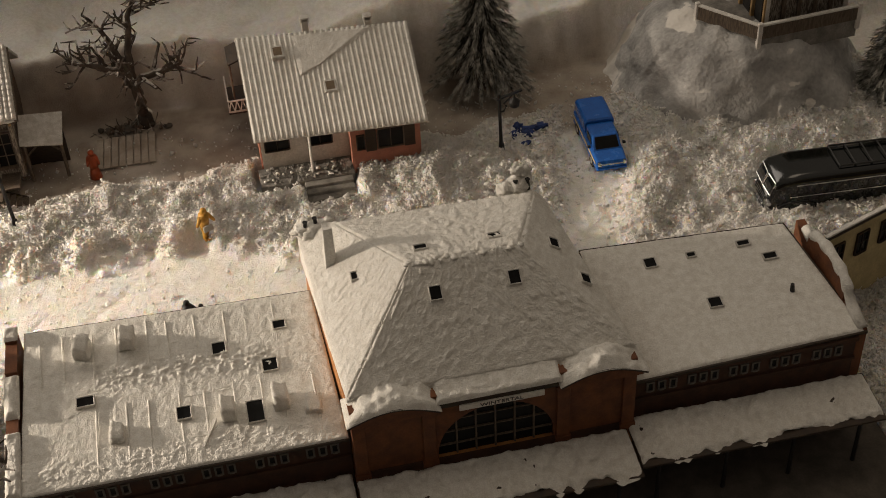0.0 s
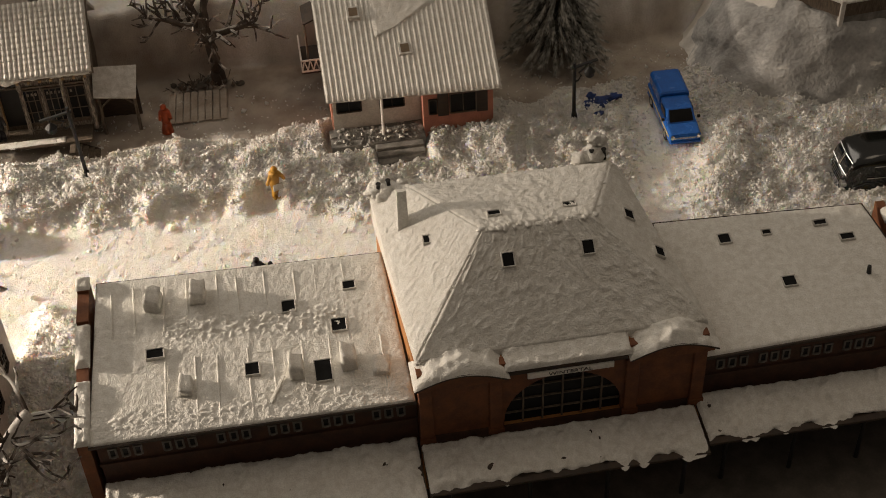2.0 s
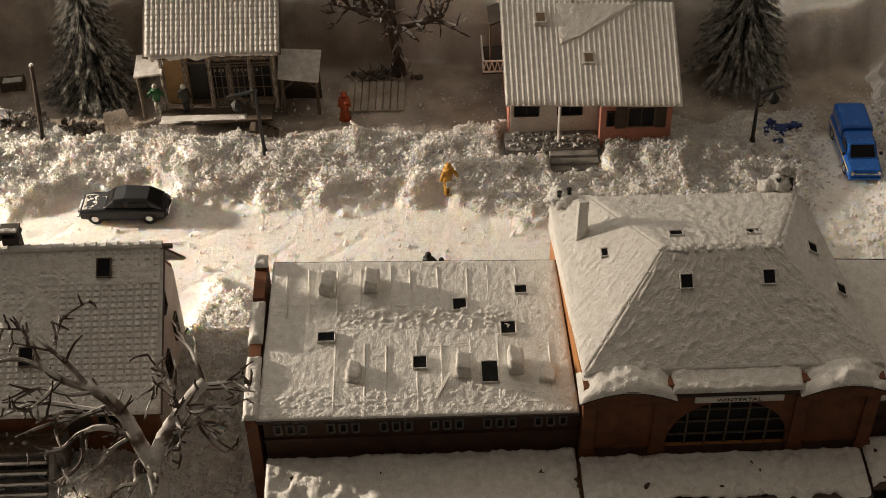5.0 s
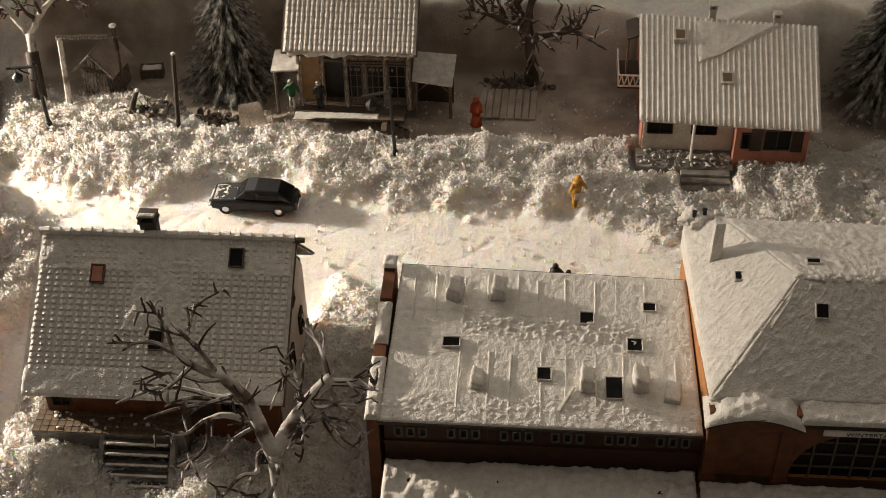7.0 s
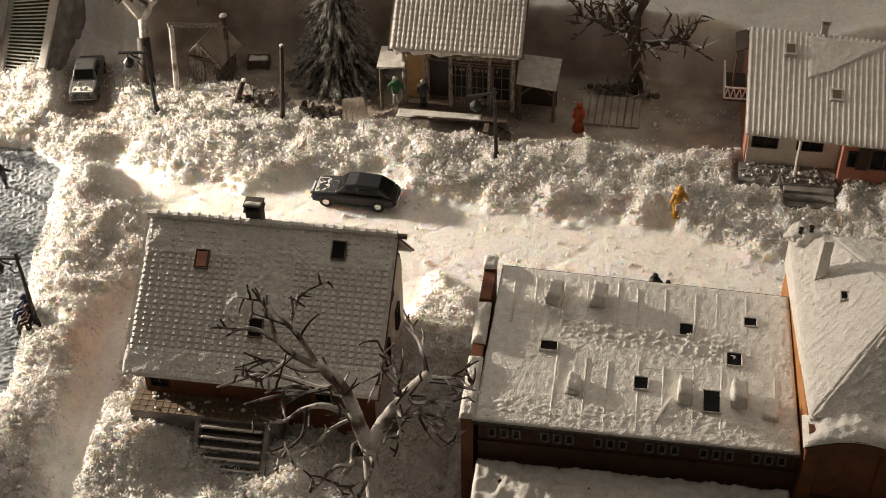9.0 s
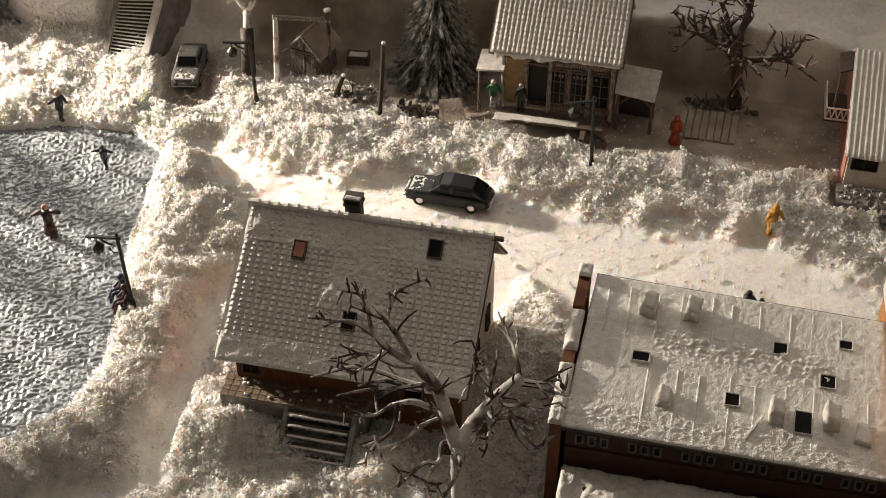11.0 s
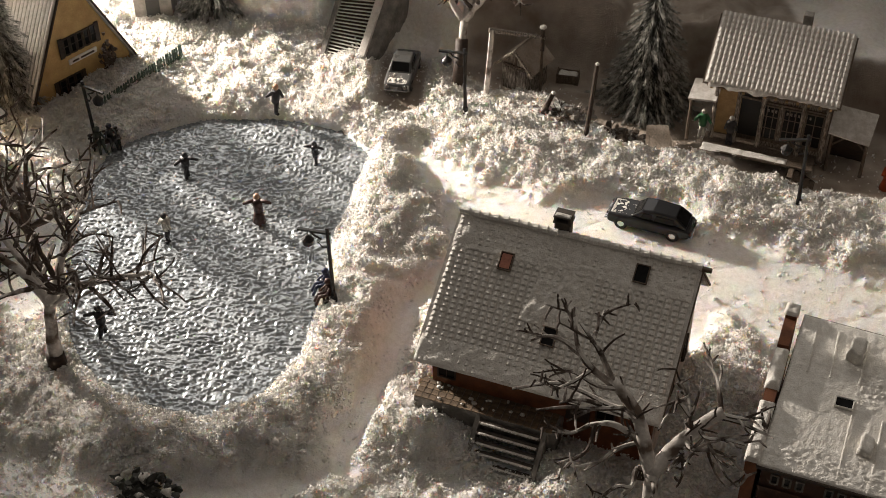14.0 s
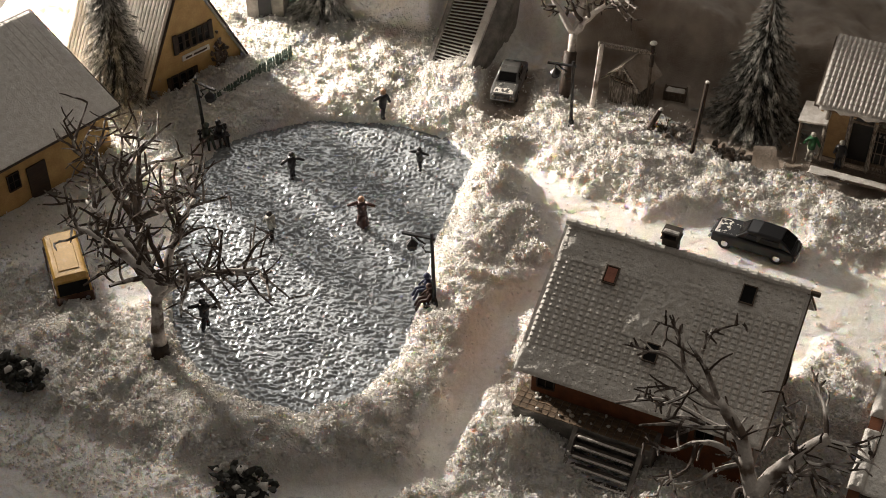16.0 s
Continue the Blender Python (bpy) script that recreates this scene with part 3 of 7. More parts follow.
def station():
    rng = random.Random(3)
    st = thing("station_building", (0, 0, 0), 0, "long orange-brown brick railway station under thick white snow", "station building")
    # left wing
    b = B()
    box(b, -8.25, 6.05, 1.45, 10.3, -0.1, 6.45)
    part("wall", b, SHADED_BRICK, st, "brick wing wall with its shade painted in")
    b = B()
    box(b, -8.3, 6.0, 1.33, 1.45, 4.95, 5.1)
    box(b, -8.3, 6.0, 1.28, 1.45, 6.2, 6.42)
    part("cornice", b, SHADED_BRICK, st)
    b = B()
    slab(b, [(-8.5, 1.05, 6.62), (6.02, 0.95, 6.62), (5.7, 10.0, 7.72), (-8.15, 10.55, 7.66)], 0.16)
    part("roof", b, DARK_WOOD, st, "low pitched wing roof")
    b = B()
    snow_sheet(b, [(-8.5, 1.1, 6.62), (6.0, 1.0, 6.62), (5.7, 9.95, 7.72), (-8.15, 10.5, 7.66)], 230, 170, 0.08, 0.03, 1, 4.2, streak=0.5)
    for v in b.verts:
        y = v.co.y
        if v.co.x < -4.2 and 2.9 < y < 7.6:
            v.co.z -= 0.03
        x = v.co.x
        mid = 6.55 - 0.1 * x
        band = math.exp(-((y - mid) / 0.75) ** 2) * (1.0 if -5.0 < x < 3.2 else 0.12)
        front = math.exp(-((y - 1.9) / 0.6) ** 2)
        tuft = max(0.0, noise.noise(Vector((x * 2.4, y * 2.9, 3))) + 0.1) * 0.7 + 0.8 * max(0.0, noise.noise(Vector((x * 4.5, y * 6.5, 5)))) + 0.5 * max(0.0, noise.noise(Vector((x * 9, y * 10, 8))))
        v.co.z += (band * 0.19 + front * 0.09 + 0.02) * tuft
    part("roof_snow", b, SNOW_PASTE, st, "rough white snow layer with seam lines", smooth=True)
    zr = lambda y: 6.62 + (y - 1.05) * 0.1165 + 0.1
    seams = [-7.4 + i * 1.22 for i in range(11)]
    for i, x in enumerate(seams):
        for y0, y1 in ((1.5, 5.3), (6.9, 9.9)):
            if (i in (0, 1) and y0 < 2) or rng.random() < 0.08:
                continue
            b = B()
            xx = x + rng.uniform(-0.15, 0.15)
            sk = rng.uniform(-0.06, 0.06)
            beam(b, (xx, y0, zr(y0) + 0.005), (xx + sk, y1 + rng.uniform(-0.4, 0), zr(y1) + 0.005), 0.07, 0.1, 0.03)
            part("seam", b, SNOW_PASTE, st)
    b = B()
    beam(b, (-0.4, 1.9, zr(1.9) + 0.08), (0.3, 3.3, zr(3.3) + 0.08), 0.09, 0.14, 0.02)
    part("ladder_rail", b, SNOW_PASTE, st)
    for x, y, n in ((-2.2, 8.2, 2), (2.6, 8.5, 2), (-1.0, 4.9, 2), (0.3, 5.0, 1), (2.8, 7.4, 1), (-0.9, 2.6, 1), (4.2, 6.4, 1)):
        b = B()
        beam(b, (x, y, zr(y) + 0.0), (x + 1.2 * n, y + rng.uniform(-0.08, 0.08), zr(y) + 0.0), 0.06, 0.1, 0.02)
        part("cross_seam", b, SNOW_PASTE, st)
    for x, y, w, d in ((-5.43, 5.6, 0.75, 0.5), (-1.08, 3.95, 0.6, 0.65), (3.85, 8.1, 0.55, 0.45), (2.1, 3.3, 0.72, 1.15), (0.88, 7.3, 0.6, 0.65), (3.1, 5.8, 0.65, 0.7)):
        skylight(st, (x, y, zr(y) + 0.02), w, d, 6.6)
    for x, y, hgt, w in ((-5.4, 8.6, 0.85, 0.75), (-3.3, 8.7, 0.85, 0.75), (0.9, 3.5, 0.95, 0.7), (3.3, 3.6, 0.95, 0.75), (-4.1, 3.5, 0.4, 0.7), (4.75, 3.1, 0.32, 0.8)):
        b = B()
        prism(b, [(-w / 2, -0.15), (w / 2, -0.15), (w / 2 * 0.85, hgt * 0.72), (-w / 2 * 0.85, hgt)], "y", -0.5, 0.5)
        bmesh.ops.subdivide_edges(b, edges=b.edges[:], cuts=3, use_grid_fill=True)
        for v in b.verts:
            v.co += Vector((1, 1, 1)) * 0.09 * noise.noise(v.co * 4 + Vector((x, y, 0)))
        part("roof_vent", b, SNOW_PASTE, st, "snow-capped roof vent", smooth=True, loc=(x, y, zr(y)), rot=(6, 0, rng.uniform(-8, 8)))
    # windows under the eaves, in threes
    f, g = B(), B()
    framed(f, g, 0.40, 0.62, bar=0.09, deep=0.10, cols=1, rows=1)
    tw = part("window", f, DIM_PAINT, st, "small white-framed attic window", loc=(-7.6, 1.44, 5.42))
    tp = part("pane", g, WINDOW, tw)
    first = True
    for base in (-7.6, -5.2, -2.8, -0.5, 1.9, 4.2, 20.3, 22.35, 24.4, 26.45, 28.6):
        for k in range(3):
            if first:
                first = False
                continue
            o = share("window", tw, st, (base + k * 0.56, 1.44, 5.42), label="small white-framed attic window")
            share("pane", tp, o, (0, 0, 0))
    # stepped gable wall at the left end
    b = B()
    prism(b, [(1.2, -0.1), (10.7, -0.1), (10.7, 8.0), (9.9, 8.0), (9.9, 7.74), (7.95, 7.74), (7.95, 7.56), (1.2, 6.78)], "x", -9.0, -8.45)
    part("gable_wall", b, BRICK_WALL, st, "stepped brown brick parapet")
    for k, (y0, y1, th) in enumerate(((1.1, 4.6, 0.16), (5.35, 7.85, 0.26), (9.85, 10.75, 0.12))):
        b = B()
        za, zb = (8.0, 8.0) if y0 > 9 else (6.78 + (y0 - 1.2) * 0.1155, 6.78 + (y1 - 1.2) * 0.1155)
        snow_sheet(b, [(-9.08, y0, za), (-8.38, y0, za), (-8.38, y1, zb), (-9.08, y1, zb)], 12, int((y1 - y0) * 12), th, 0.16, 71 + k, 1.6)
        part("parapet_snow", b, SNOW_PASTE, st, smooth=True)
    b = B()
    box(b, -7.5, 5.5, 10.3, 13.9, -0.1, 3.6)
    part("rear_annex", b, BRICK_WALL, st)
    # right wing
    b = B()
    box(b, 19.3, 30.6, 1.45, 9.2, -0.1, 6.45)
    part("wall", b, SHADED_BRICK, st, "brick wing wall with its shade painted in")
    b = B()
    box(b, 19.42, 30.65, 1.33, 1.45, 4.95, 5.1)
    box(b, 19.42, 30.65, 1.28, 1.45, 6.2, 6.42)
    part("cornice", b, SHADED_BRICK, st)
    b = B()
    slab(b, [(19.1, 1.0, 6.62), (31.1, 1.4, 6.62), (29.9, 8.9, 7.6), (19.2, 9.45, 7.7)], 0.16)
    part("roof", b, DARK_WOOD, st)
    b = B()
    snow_sheet(b, [(19.1, 1.05, 6.62), (31.0, 1.45, 6.62), (29.85, 8.85, 7.6), (19.2, 9.4, 7.7)], 130, 90, 0.08, 0.06, 4, 1.4)
    part("roof_snow", b, SNOW_PASTE, st, "smooth white snow layer", smooth=True)
    for x, y, w, d in ((22.35, 7.7, 0.55, 0.55), (24.5, 7.75, 0.4, 0.25), (27.3, 7.9, 0.6, 0.28), (28.3, 6.8, 0.65, 0.35), (24.6, 4.6, 0.6, 0.55)):
        skylight(st, (x, y, 6.6 + (y - 1.2) * 0.128 + 0.12), w, d, 7)
    b = B()
    tube(b, [(28.55, 4.5, 7.0), (28.5, 4.5, 7.55)], [0.13, 0.1], 8)
    part("vent_pipe", b, IRON, st)
    # curved gable at the right end
    b = B()
    arch = [(1.5, -0.1), (9.0, -0.1), (9.0, 7.5), (7.6, 7.45)] + [(5.5 + 2.1 * math.cos(a), 7.35 + 0.75 * math.sin(a)) for a in [math.pi * k / 10 for k in range(0, 11)]] + [(3.4, 6.95), (1.5, 6.7)]
    prism(b, arch, "x", 30.65, 31.1)
    part("gable_wall", b, BRICK_WALL, st)
    b = B()
    arc = [(30.88, 8.3, 7.5)] + [(30.88, 5.5 + 2.1 * math.cos(math.pi * k / 12), 7.4 + 0.75 * math.sin(math.pi * k / 12)) for k in range(13)] + [(30.88, 2.6, 6.95), (30.88, 1.6, 6.75)]
    tube(b, arc, [0.27 + 0.05 * math.sin(k * 2.3) for k in range(len(arc))], 9)
    part("parapet_snow", b, SNOW_PASTE, st, smooth=True)
    # central block
    b = B()
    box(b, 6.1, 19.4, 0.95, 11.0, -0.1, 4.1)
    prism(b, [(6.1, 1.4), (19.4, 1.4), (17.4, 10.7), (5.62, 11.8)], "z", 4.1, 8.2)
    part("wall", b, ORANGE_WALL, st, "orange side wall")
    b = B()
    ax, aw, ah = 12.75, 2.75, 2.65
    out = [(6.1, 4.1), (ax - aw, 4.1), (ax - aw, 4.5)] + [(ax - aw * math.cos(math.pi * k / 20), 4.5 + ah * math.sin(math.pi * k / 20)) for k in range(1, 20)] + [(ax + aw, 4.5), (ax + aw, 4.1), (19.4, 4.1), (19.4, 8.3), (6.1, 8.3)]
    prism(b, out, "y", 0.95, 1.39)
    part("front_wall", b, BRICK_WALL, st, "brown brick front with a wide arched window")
    b = B()
    box(b, 6.08, 19.42, 0.9, 0.947, 3.5, 4.2)
    part("plinth", b, SHADED_BRICK, st)
    b = B()
    box(b, ax - aw - 0.1, ax + aw + 0.1, 1.22, 1.3, 4.0, 7.25)
    lun = part("arched_window", b, WINDOW, st, "dark arched station hall window")
    for i in range(1, 6):
        x = ax - aw + 2 * aw * i / 6
        hh = 4.5 + ah * math.sqrt(max(0, 1 - ((x - ax) / aw) ** 2))
        b = B()
        box(b, x - 0.04, x + 0.04, 1.1, 1.22, 4.0, hh)
        part("mullion", b, OLD_WOOD, lun)
    for z in (4.75, 5.6, 6.4):
        hw = aw * math.sqrt(max(0, 1 - ((z - 4.5) / ah) ** 2))
        b = B()
        box(b, ax - hw, ax + hw, 1.13, 1.22, z - 0.03, z + 0.03)
        part("mullion", b, OLD_WOOD, lun)
    for x in (6.1, 9.3, 15.6, 18.75):
        b = B()
        box(b, x, x + 0.62, 0.8, 0.95, 3.6, 7.75, 0.03)
        box(b, x - 0.06, x + 0.68, 0.75, 0.95, 7.4, 7.55)
        box(b, x - 0.06, x + 0.68, 0.75, 0.95, 3.6, 4.2)
        part("pilaster", b, BRICK_WALL, st)
    b = B()
    box(b, 9.9, 15.6, 0.7, 0.95, 7.72, 7.95)
    part("cornice", b, DARK_WOOD, st)
    for x0, x1 in ((5.95, 10.1), (15.7, 19.75)):
        b = B()
        n = 14
        lo = [(x0 + (x1 - x0) * k / n, 7.75 + 0.62 * math.sin(math.pi * k / n)) for k in range(n + 1)]
        prism(b, [(x0 + 0.15, 7.55)] + [(min(max(x, x0 + 0.15), x1 - 0.15), z + 0.02) for x, z in lo] + [(x1 - 0.15, 7.55)], "y", 0.62, 1.5)
        part("pediment", b, BRICK_WALL, st, "segmental brick pediment")
        b = B()
        prism(b, [(x, z + 0.0) for x, z in lo] + [(x, z + 0.14) for x, z in reversed(lo)], "y", 0.42, 0.62)
        part("moulding", b, DARK_WOOD, st)
        b = B()
        nu, nv = 40, 18
        rows = []
        for j in range(nv + 1):
            v = j / nv
            row = []
            for i in range(nu + 1):
                u = i / nu
                x = x0 - 0.08 + (x1 - x0 + 0.16) * u
                y = 0.4 + 1.75 * v
                e = min(u * 6, (1 - u) * 6, v * 4, (1 - v) * 2.5, 1) ** 0.6
                z = 7.85 + 0.62 * math.sin(math.pi * min(max(u, 0), 1)) + e * (0.30 + 0.28 * noise.noise(Vector((x * 1.1, y * 1.1, x0)) ) + 0.14 * noise.noise(Vector((x * 3, y * 3, 2)))) + 0.12 * v
                row.append(b.verts.new((x, y - 0.1 * e * noise.noise(Vector((x, 0, z))), z)))
            rows.append(row)
        for r0, r1 in zip(rows, rows[1:]):
            for i in range(nu):
                b.faces.new((r0[i], r0[i + 1], r1[i + 1], r1[i]))
        part("pediment_snow", b, SNOW_PASTE, st, "thick snow cap", smooth=True)
    b = B()
    box(b, 10.1, 15.7, 0.72, 2.0, 7.95, 8.1)
    part("parapet", b, BRICK_WALL, st)
    b = B()
    snow_sheet(b, [(10.0, 0.62, 8.1), (15.8, 0.62, 8.1), (15.8, 2.0, 8.45), (10.0, 2.0, 8.45)], 60, 16, 0.16, 0.12, 9, 1.6)
    part("parapet_snow", b, SNOW_PASTE, st, smooth=True)
    # the name board
    b = B()
    box(b, 11.0, 14.95, 0.62, 0.72, 7.40, 7.74, 0.02)
    board = part("name_board", b, WHITE_PAINT, st, "white board lettered WINTERTAL")
    cu = bpy.data.curves.new("lettering", "FONT")
    cu.body, cu.size, cu.extrude, cu.align_x, cu.align_y = "WINTERTAL", 0.29 * U, 0.01 * U, "CENTER", "CENTER"
    tmp = new("lettering", cu)
    dg = bpy.context.evaluated_depsgraph_get()
    me = bpy.data.meshes.new_from_object(tmp.evaluated_get(dg))
    bpy.data.objects.remove(tmp)
    me.materials.clear()
    me.materials.append(IRON)
    tx = new("lettering", me)
    tx.matrix_basis = pose(12.95 * U, 0.607 * U, 7.57 * U, 90, 0, 0) @ Matrix.Diagonal((1.25, 1, 1, 1))
    tx.parent = board
    # roof of the central block
    A, Bq, C, D = (6.15, 1.6, 8.5), (19.5, 1.6, 8.5), (5.5, 11.9, 9.6), (17.6, 10.8, 10.5)
    E, Fq, G, Hq = (10.05, 6.1, 11.75), (15.15, 5.95, 11.85), (17.2, 10.6, 11.0), (7.3, 11.3, 10.55)
    b = B()
    hull(b, [Vector(p) - Vector((0, 0, 0.06)) for p in (A, Bq, C, D, E, Fq, G, Hq)] + [Vector((p[0], p[1], 8.1)) for p in (A, Bq, C, D)])
    part("roof", b, SNOW_PASTE, st, "steep hipped roof")
    faces = (((A, Bq, Fq, E), 210, 120, 0.05, 0.045, 3.4), ((C, A, E, Hq), 160, 90, 0.05, 0.04, 4.6), ((E, Fq, G, Hq), 120, 80, 0.06, 0.06, 3.6), ((Bq, D, G, Fq), 80, 40, 0.05, 0.05, 1.5))
    for k, (q, nu, nv, th, amp, fr) in enumerate(faces):
        b = B()
        snow_sheet(b, q, nu, nv, th, amp, 20 + k, fr, streak=(1.1, 0.9, 0.8, 0.2)[k])
        part("roof_snow", b, SNOW_PASTE, st, "lumpy white snow layer", smooth=True)
    b = B()
    for p, q, big in ((A, E, 0.36), (E, Fq, 0.75), (Fq, Bq, 0.3), (Fq, G, 0.4), (Hq, G, 0.45), (C, Hq, 0.6)):
        p, q = Vector(p), Vector(q)
        n = int((q - p).length / 0.2)
        for i in range(n + 1):
            c = p.lerp(q, i / n)
            lump(b, c + Vector((rng.uniform(-0.09, 0.09), rng.uniform(-0.09, 0.09), -0.03)), (rng.uniform(0.12, 0.34) * big, rng.uniform(0.14, 0.3) * big, rng.uniform(0.08, 0.2) * big), rng, 0.45, 2)
    tagged(part("ridge_snow", b, SNOW_PASTE, st, smooth=True), kind="stuff")
    front = math.degrees(math.atan2(11.75 - 8.62, 6.05 - 1.75))
    for x, z in ((10.95, 10.85), (14.65, 10.9)):
        y = 1.6 + (z - 8.5) / (11.8 - 8.5) * 4.4
        skylight(st, (x, y, z + 0.1), 0.5, 0.6, front)
    for x, y in ((10.8, 7.2), (14.3, 7.1)):
        skylight(st, (x, y, 11.8 - (y - 6) * 0.2 + 0.05), 0.55, 0.35, -9)
    skylight(st, (7.75, 7.4, 10.4), 0.5, 0.4, 10)
    for x, y, z in ((17.1, 6.9, 10.72), (18.1, 5.0, 9.87)):
        o = skylight(st, (x, y, z), 0.5, 0.55, 0)
        o.matrix_basis = pose(x * U, y * U, z * U, 5, 33.5, 0)
    b = B()
    prism(b, [(-0.28, -1.0), (0.28, -1.0), (0.22, 2.3), (-0.2, 2.3)], "y", -0.3, 0.3)
    bmesh.ops.subdivide_edges(b, edges=b.edges[:], cuts=3, use_grid_fill=True)
    for v in b.verts:
        v.co += Vector((1, 1, 1)) * 0.07 * noise.noise(v.co * 5)
    part("chimney", b, SNOW_PASTE, st, "snow-covered chimney", loc=(6.75, 9.2, 9.9))
    for dx, dy, r in ((0, 0, 0.5), (0.45, 0.3, 0.35), (-0.5, 0.2, 0.4), (-0.2, 0.7, 0.4), (0.9, 0.5, 0.3)):
        b = B()
        lump(b, (6.2 + dx, 11.7 + dy, 10.0), (r, r, r * 0.7), rng, 0.6, 3)
        part("snow_lump", b, SNOW_PASTE, st, smooth=True)
    for dx, dy, r, z in ((0, 0, 0.62, 11.1), (-0.7, -0.1, 0.45, 11.0), (0.25, 0.25, 0.38, 11.7), (-0.1, 0.1, 0.34, 12.0)):
        b = B()
        lump(b, (16.6 + dx, 11.2 + dy, z), (r, r * 0.8, r * 0.8), rng, 0.6, 3)
        part("snow_lump", b, SNOW_PASTE, st, smooth=True)
    for x, y, z, s in ((5.9, 11.8, 10.2, 1), (6.5, 12.0, 10.2, -1), (16.3, 11.0, 11.2, 1), (17.0, 11.0, 11.2, -1)):
        b = B()
        tube(b, [(x, y, z - 0.3), (x + 0.05 * s, y, z + 0.3)], [0.11, 0.09], 8)
        tube(b, [(x + 0.05 * s, y, z + 0.3), (x + 0.05 * s, y, z + 0.34)], [0.13, 0.13], 8)
        part("chimney_pot", b, IRON, st)
    # platform canopies
    for k, (x0, x1, y0, y1, zf, zb) in enumerate(((-8.3, 5.95, -2.6, 1.28, 3.55, 3.85), (6.05, 19.0, -2.0, 0.72, 3.6, 3.9), (19.1, 31.2, -1.5, 1.28, 3.6, 3.9))):
        b = B()
        slab(b, [(x0, y0, zf), (x1, y0, zf), (x1, y1, zb), (x0, y1, zb)], 0.14)
        cp = part("canopy", b, DARK_WOOD, st, "platform canopy")
        b = B()
        snow_sheet(b, [(x0, y0 + 0.25, zf), (x1, y0 + 0.25, zf), (x1, y1, zb), (x0, y1, zb)], 130, 26, 0.16, 0.34, 31 + k, 1.2, rag=0.8)
        part("canopy_snow", b, SNOW_PASTE, cp, "ragged snow sheet", smooth=True)
        for i in range(4):
            x = x0 + 1.0 + (x1 - x0 - 2.0) * i / 3
            b = B()
            tube(b, [(x, y0 + 0.5, 0.3), (x, y0 + 0.5, zf - 0.1)], [0.12, 0.1], 8)
            beam(b, (x, y0 + 0.5, zf - 1.0), (x, y0 + 1.3, zf - 0.15), 0.08)
            part("canopy_post", b, IRON, cp)
    return st


station()
b = B()
box(b, -9.5, 34, -5.2, 1.4, -0.3, 0.35, 0.03)
structure("platform", b, DARK_GROUND, "dark paved station platform under the canopy", "platform")
b = B()
snow_sheet(b, [(6, -6.2, 0.36), (36, -6.2, 0.36), (36, -4.3, 0.36), (6, -4.3, 0.36)], 80, 12, 0.05, 0.03, 77, 1.0)
structure("platform_edge", b, SNOW_ROAD, "trodden snowy strip along the platform", "snow", True)


# ---- houses ----
def tile_mesh(w, l, h):
    b = B()
    n = 4
    rows = [[b.verts.new(((-0.5 + k / n) * w * wd, y * l, 0.01 + h * up * math.sin(math.pi * k / n))) for k in range(n + 1)] for y, wd, up in ((0, 0.82, 0.3), (0.28, 1.0, 1.0), (1.0, 0.92, 0.62))]
    for lo, hi in zip(rows, rows[1:]):
        for k in range(n):
            b.faces.new((lo[k], lo[k + 1], hi[k + 1], hi[k]))
    return b


def tiled(parent, origin, width, length, pitch, cols, rows, limit=300, mat=None, h=None, skip=None, jitter=0.0, wide=0.92, long=1.05):
    """Roof tiles on a slope that rises towards +y from origin; the lowest are parts, the rest one piece."""
    rng = random.Random(cols * 31 + rows)
    w, l = width / cols, length / rows
    h = h or w * 0.35
    first = None
    rest = B()
    ca, sa = math.cos(radians(pitch)), math.sin(radians(pitch))
    n = 0
    for j in range(rows):
        for i in range(cols):
            if skip and skip(i / cols, j / rows):
                continue
            s = j * l
            loc = (origin[0] + (i + 0.5) * w + rng.uniform(-jitter, jitter), origin[1] + s * ca, origin[2] + s * sa + rng.uniform(0, 0.02))
            rot = (pitch, rng.uniform(-2, 2), 0)
            if n < limit:
                if first is None:
                    first = part("roof_tile", tile_mesh(w * wide, l * long, h), mat or SNOW_DUST, parent, loc=loc, rot=rot)
                else:
                    share("roof_tile", first, parent, loc, rot)
            else:
                t = tile_mesh(w * wide, l * long, h)
                t.transform(pose(*loc, *rot))
                tm = bpy.data.meshes.new("t")
                t.to_mesh(tm)
                t.free()
                rest.from_mesh(tm)
                bpy.data.meshes.remove(tm)
            n += 1
    if len(rest.verts):
        tagged(part("roof_tiles", rest, mat or SNOW_DUST, parent), kind="stuff")
    else:
        rest.free()


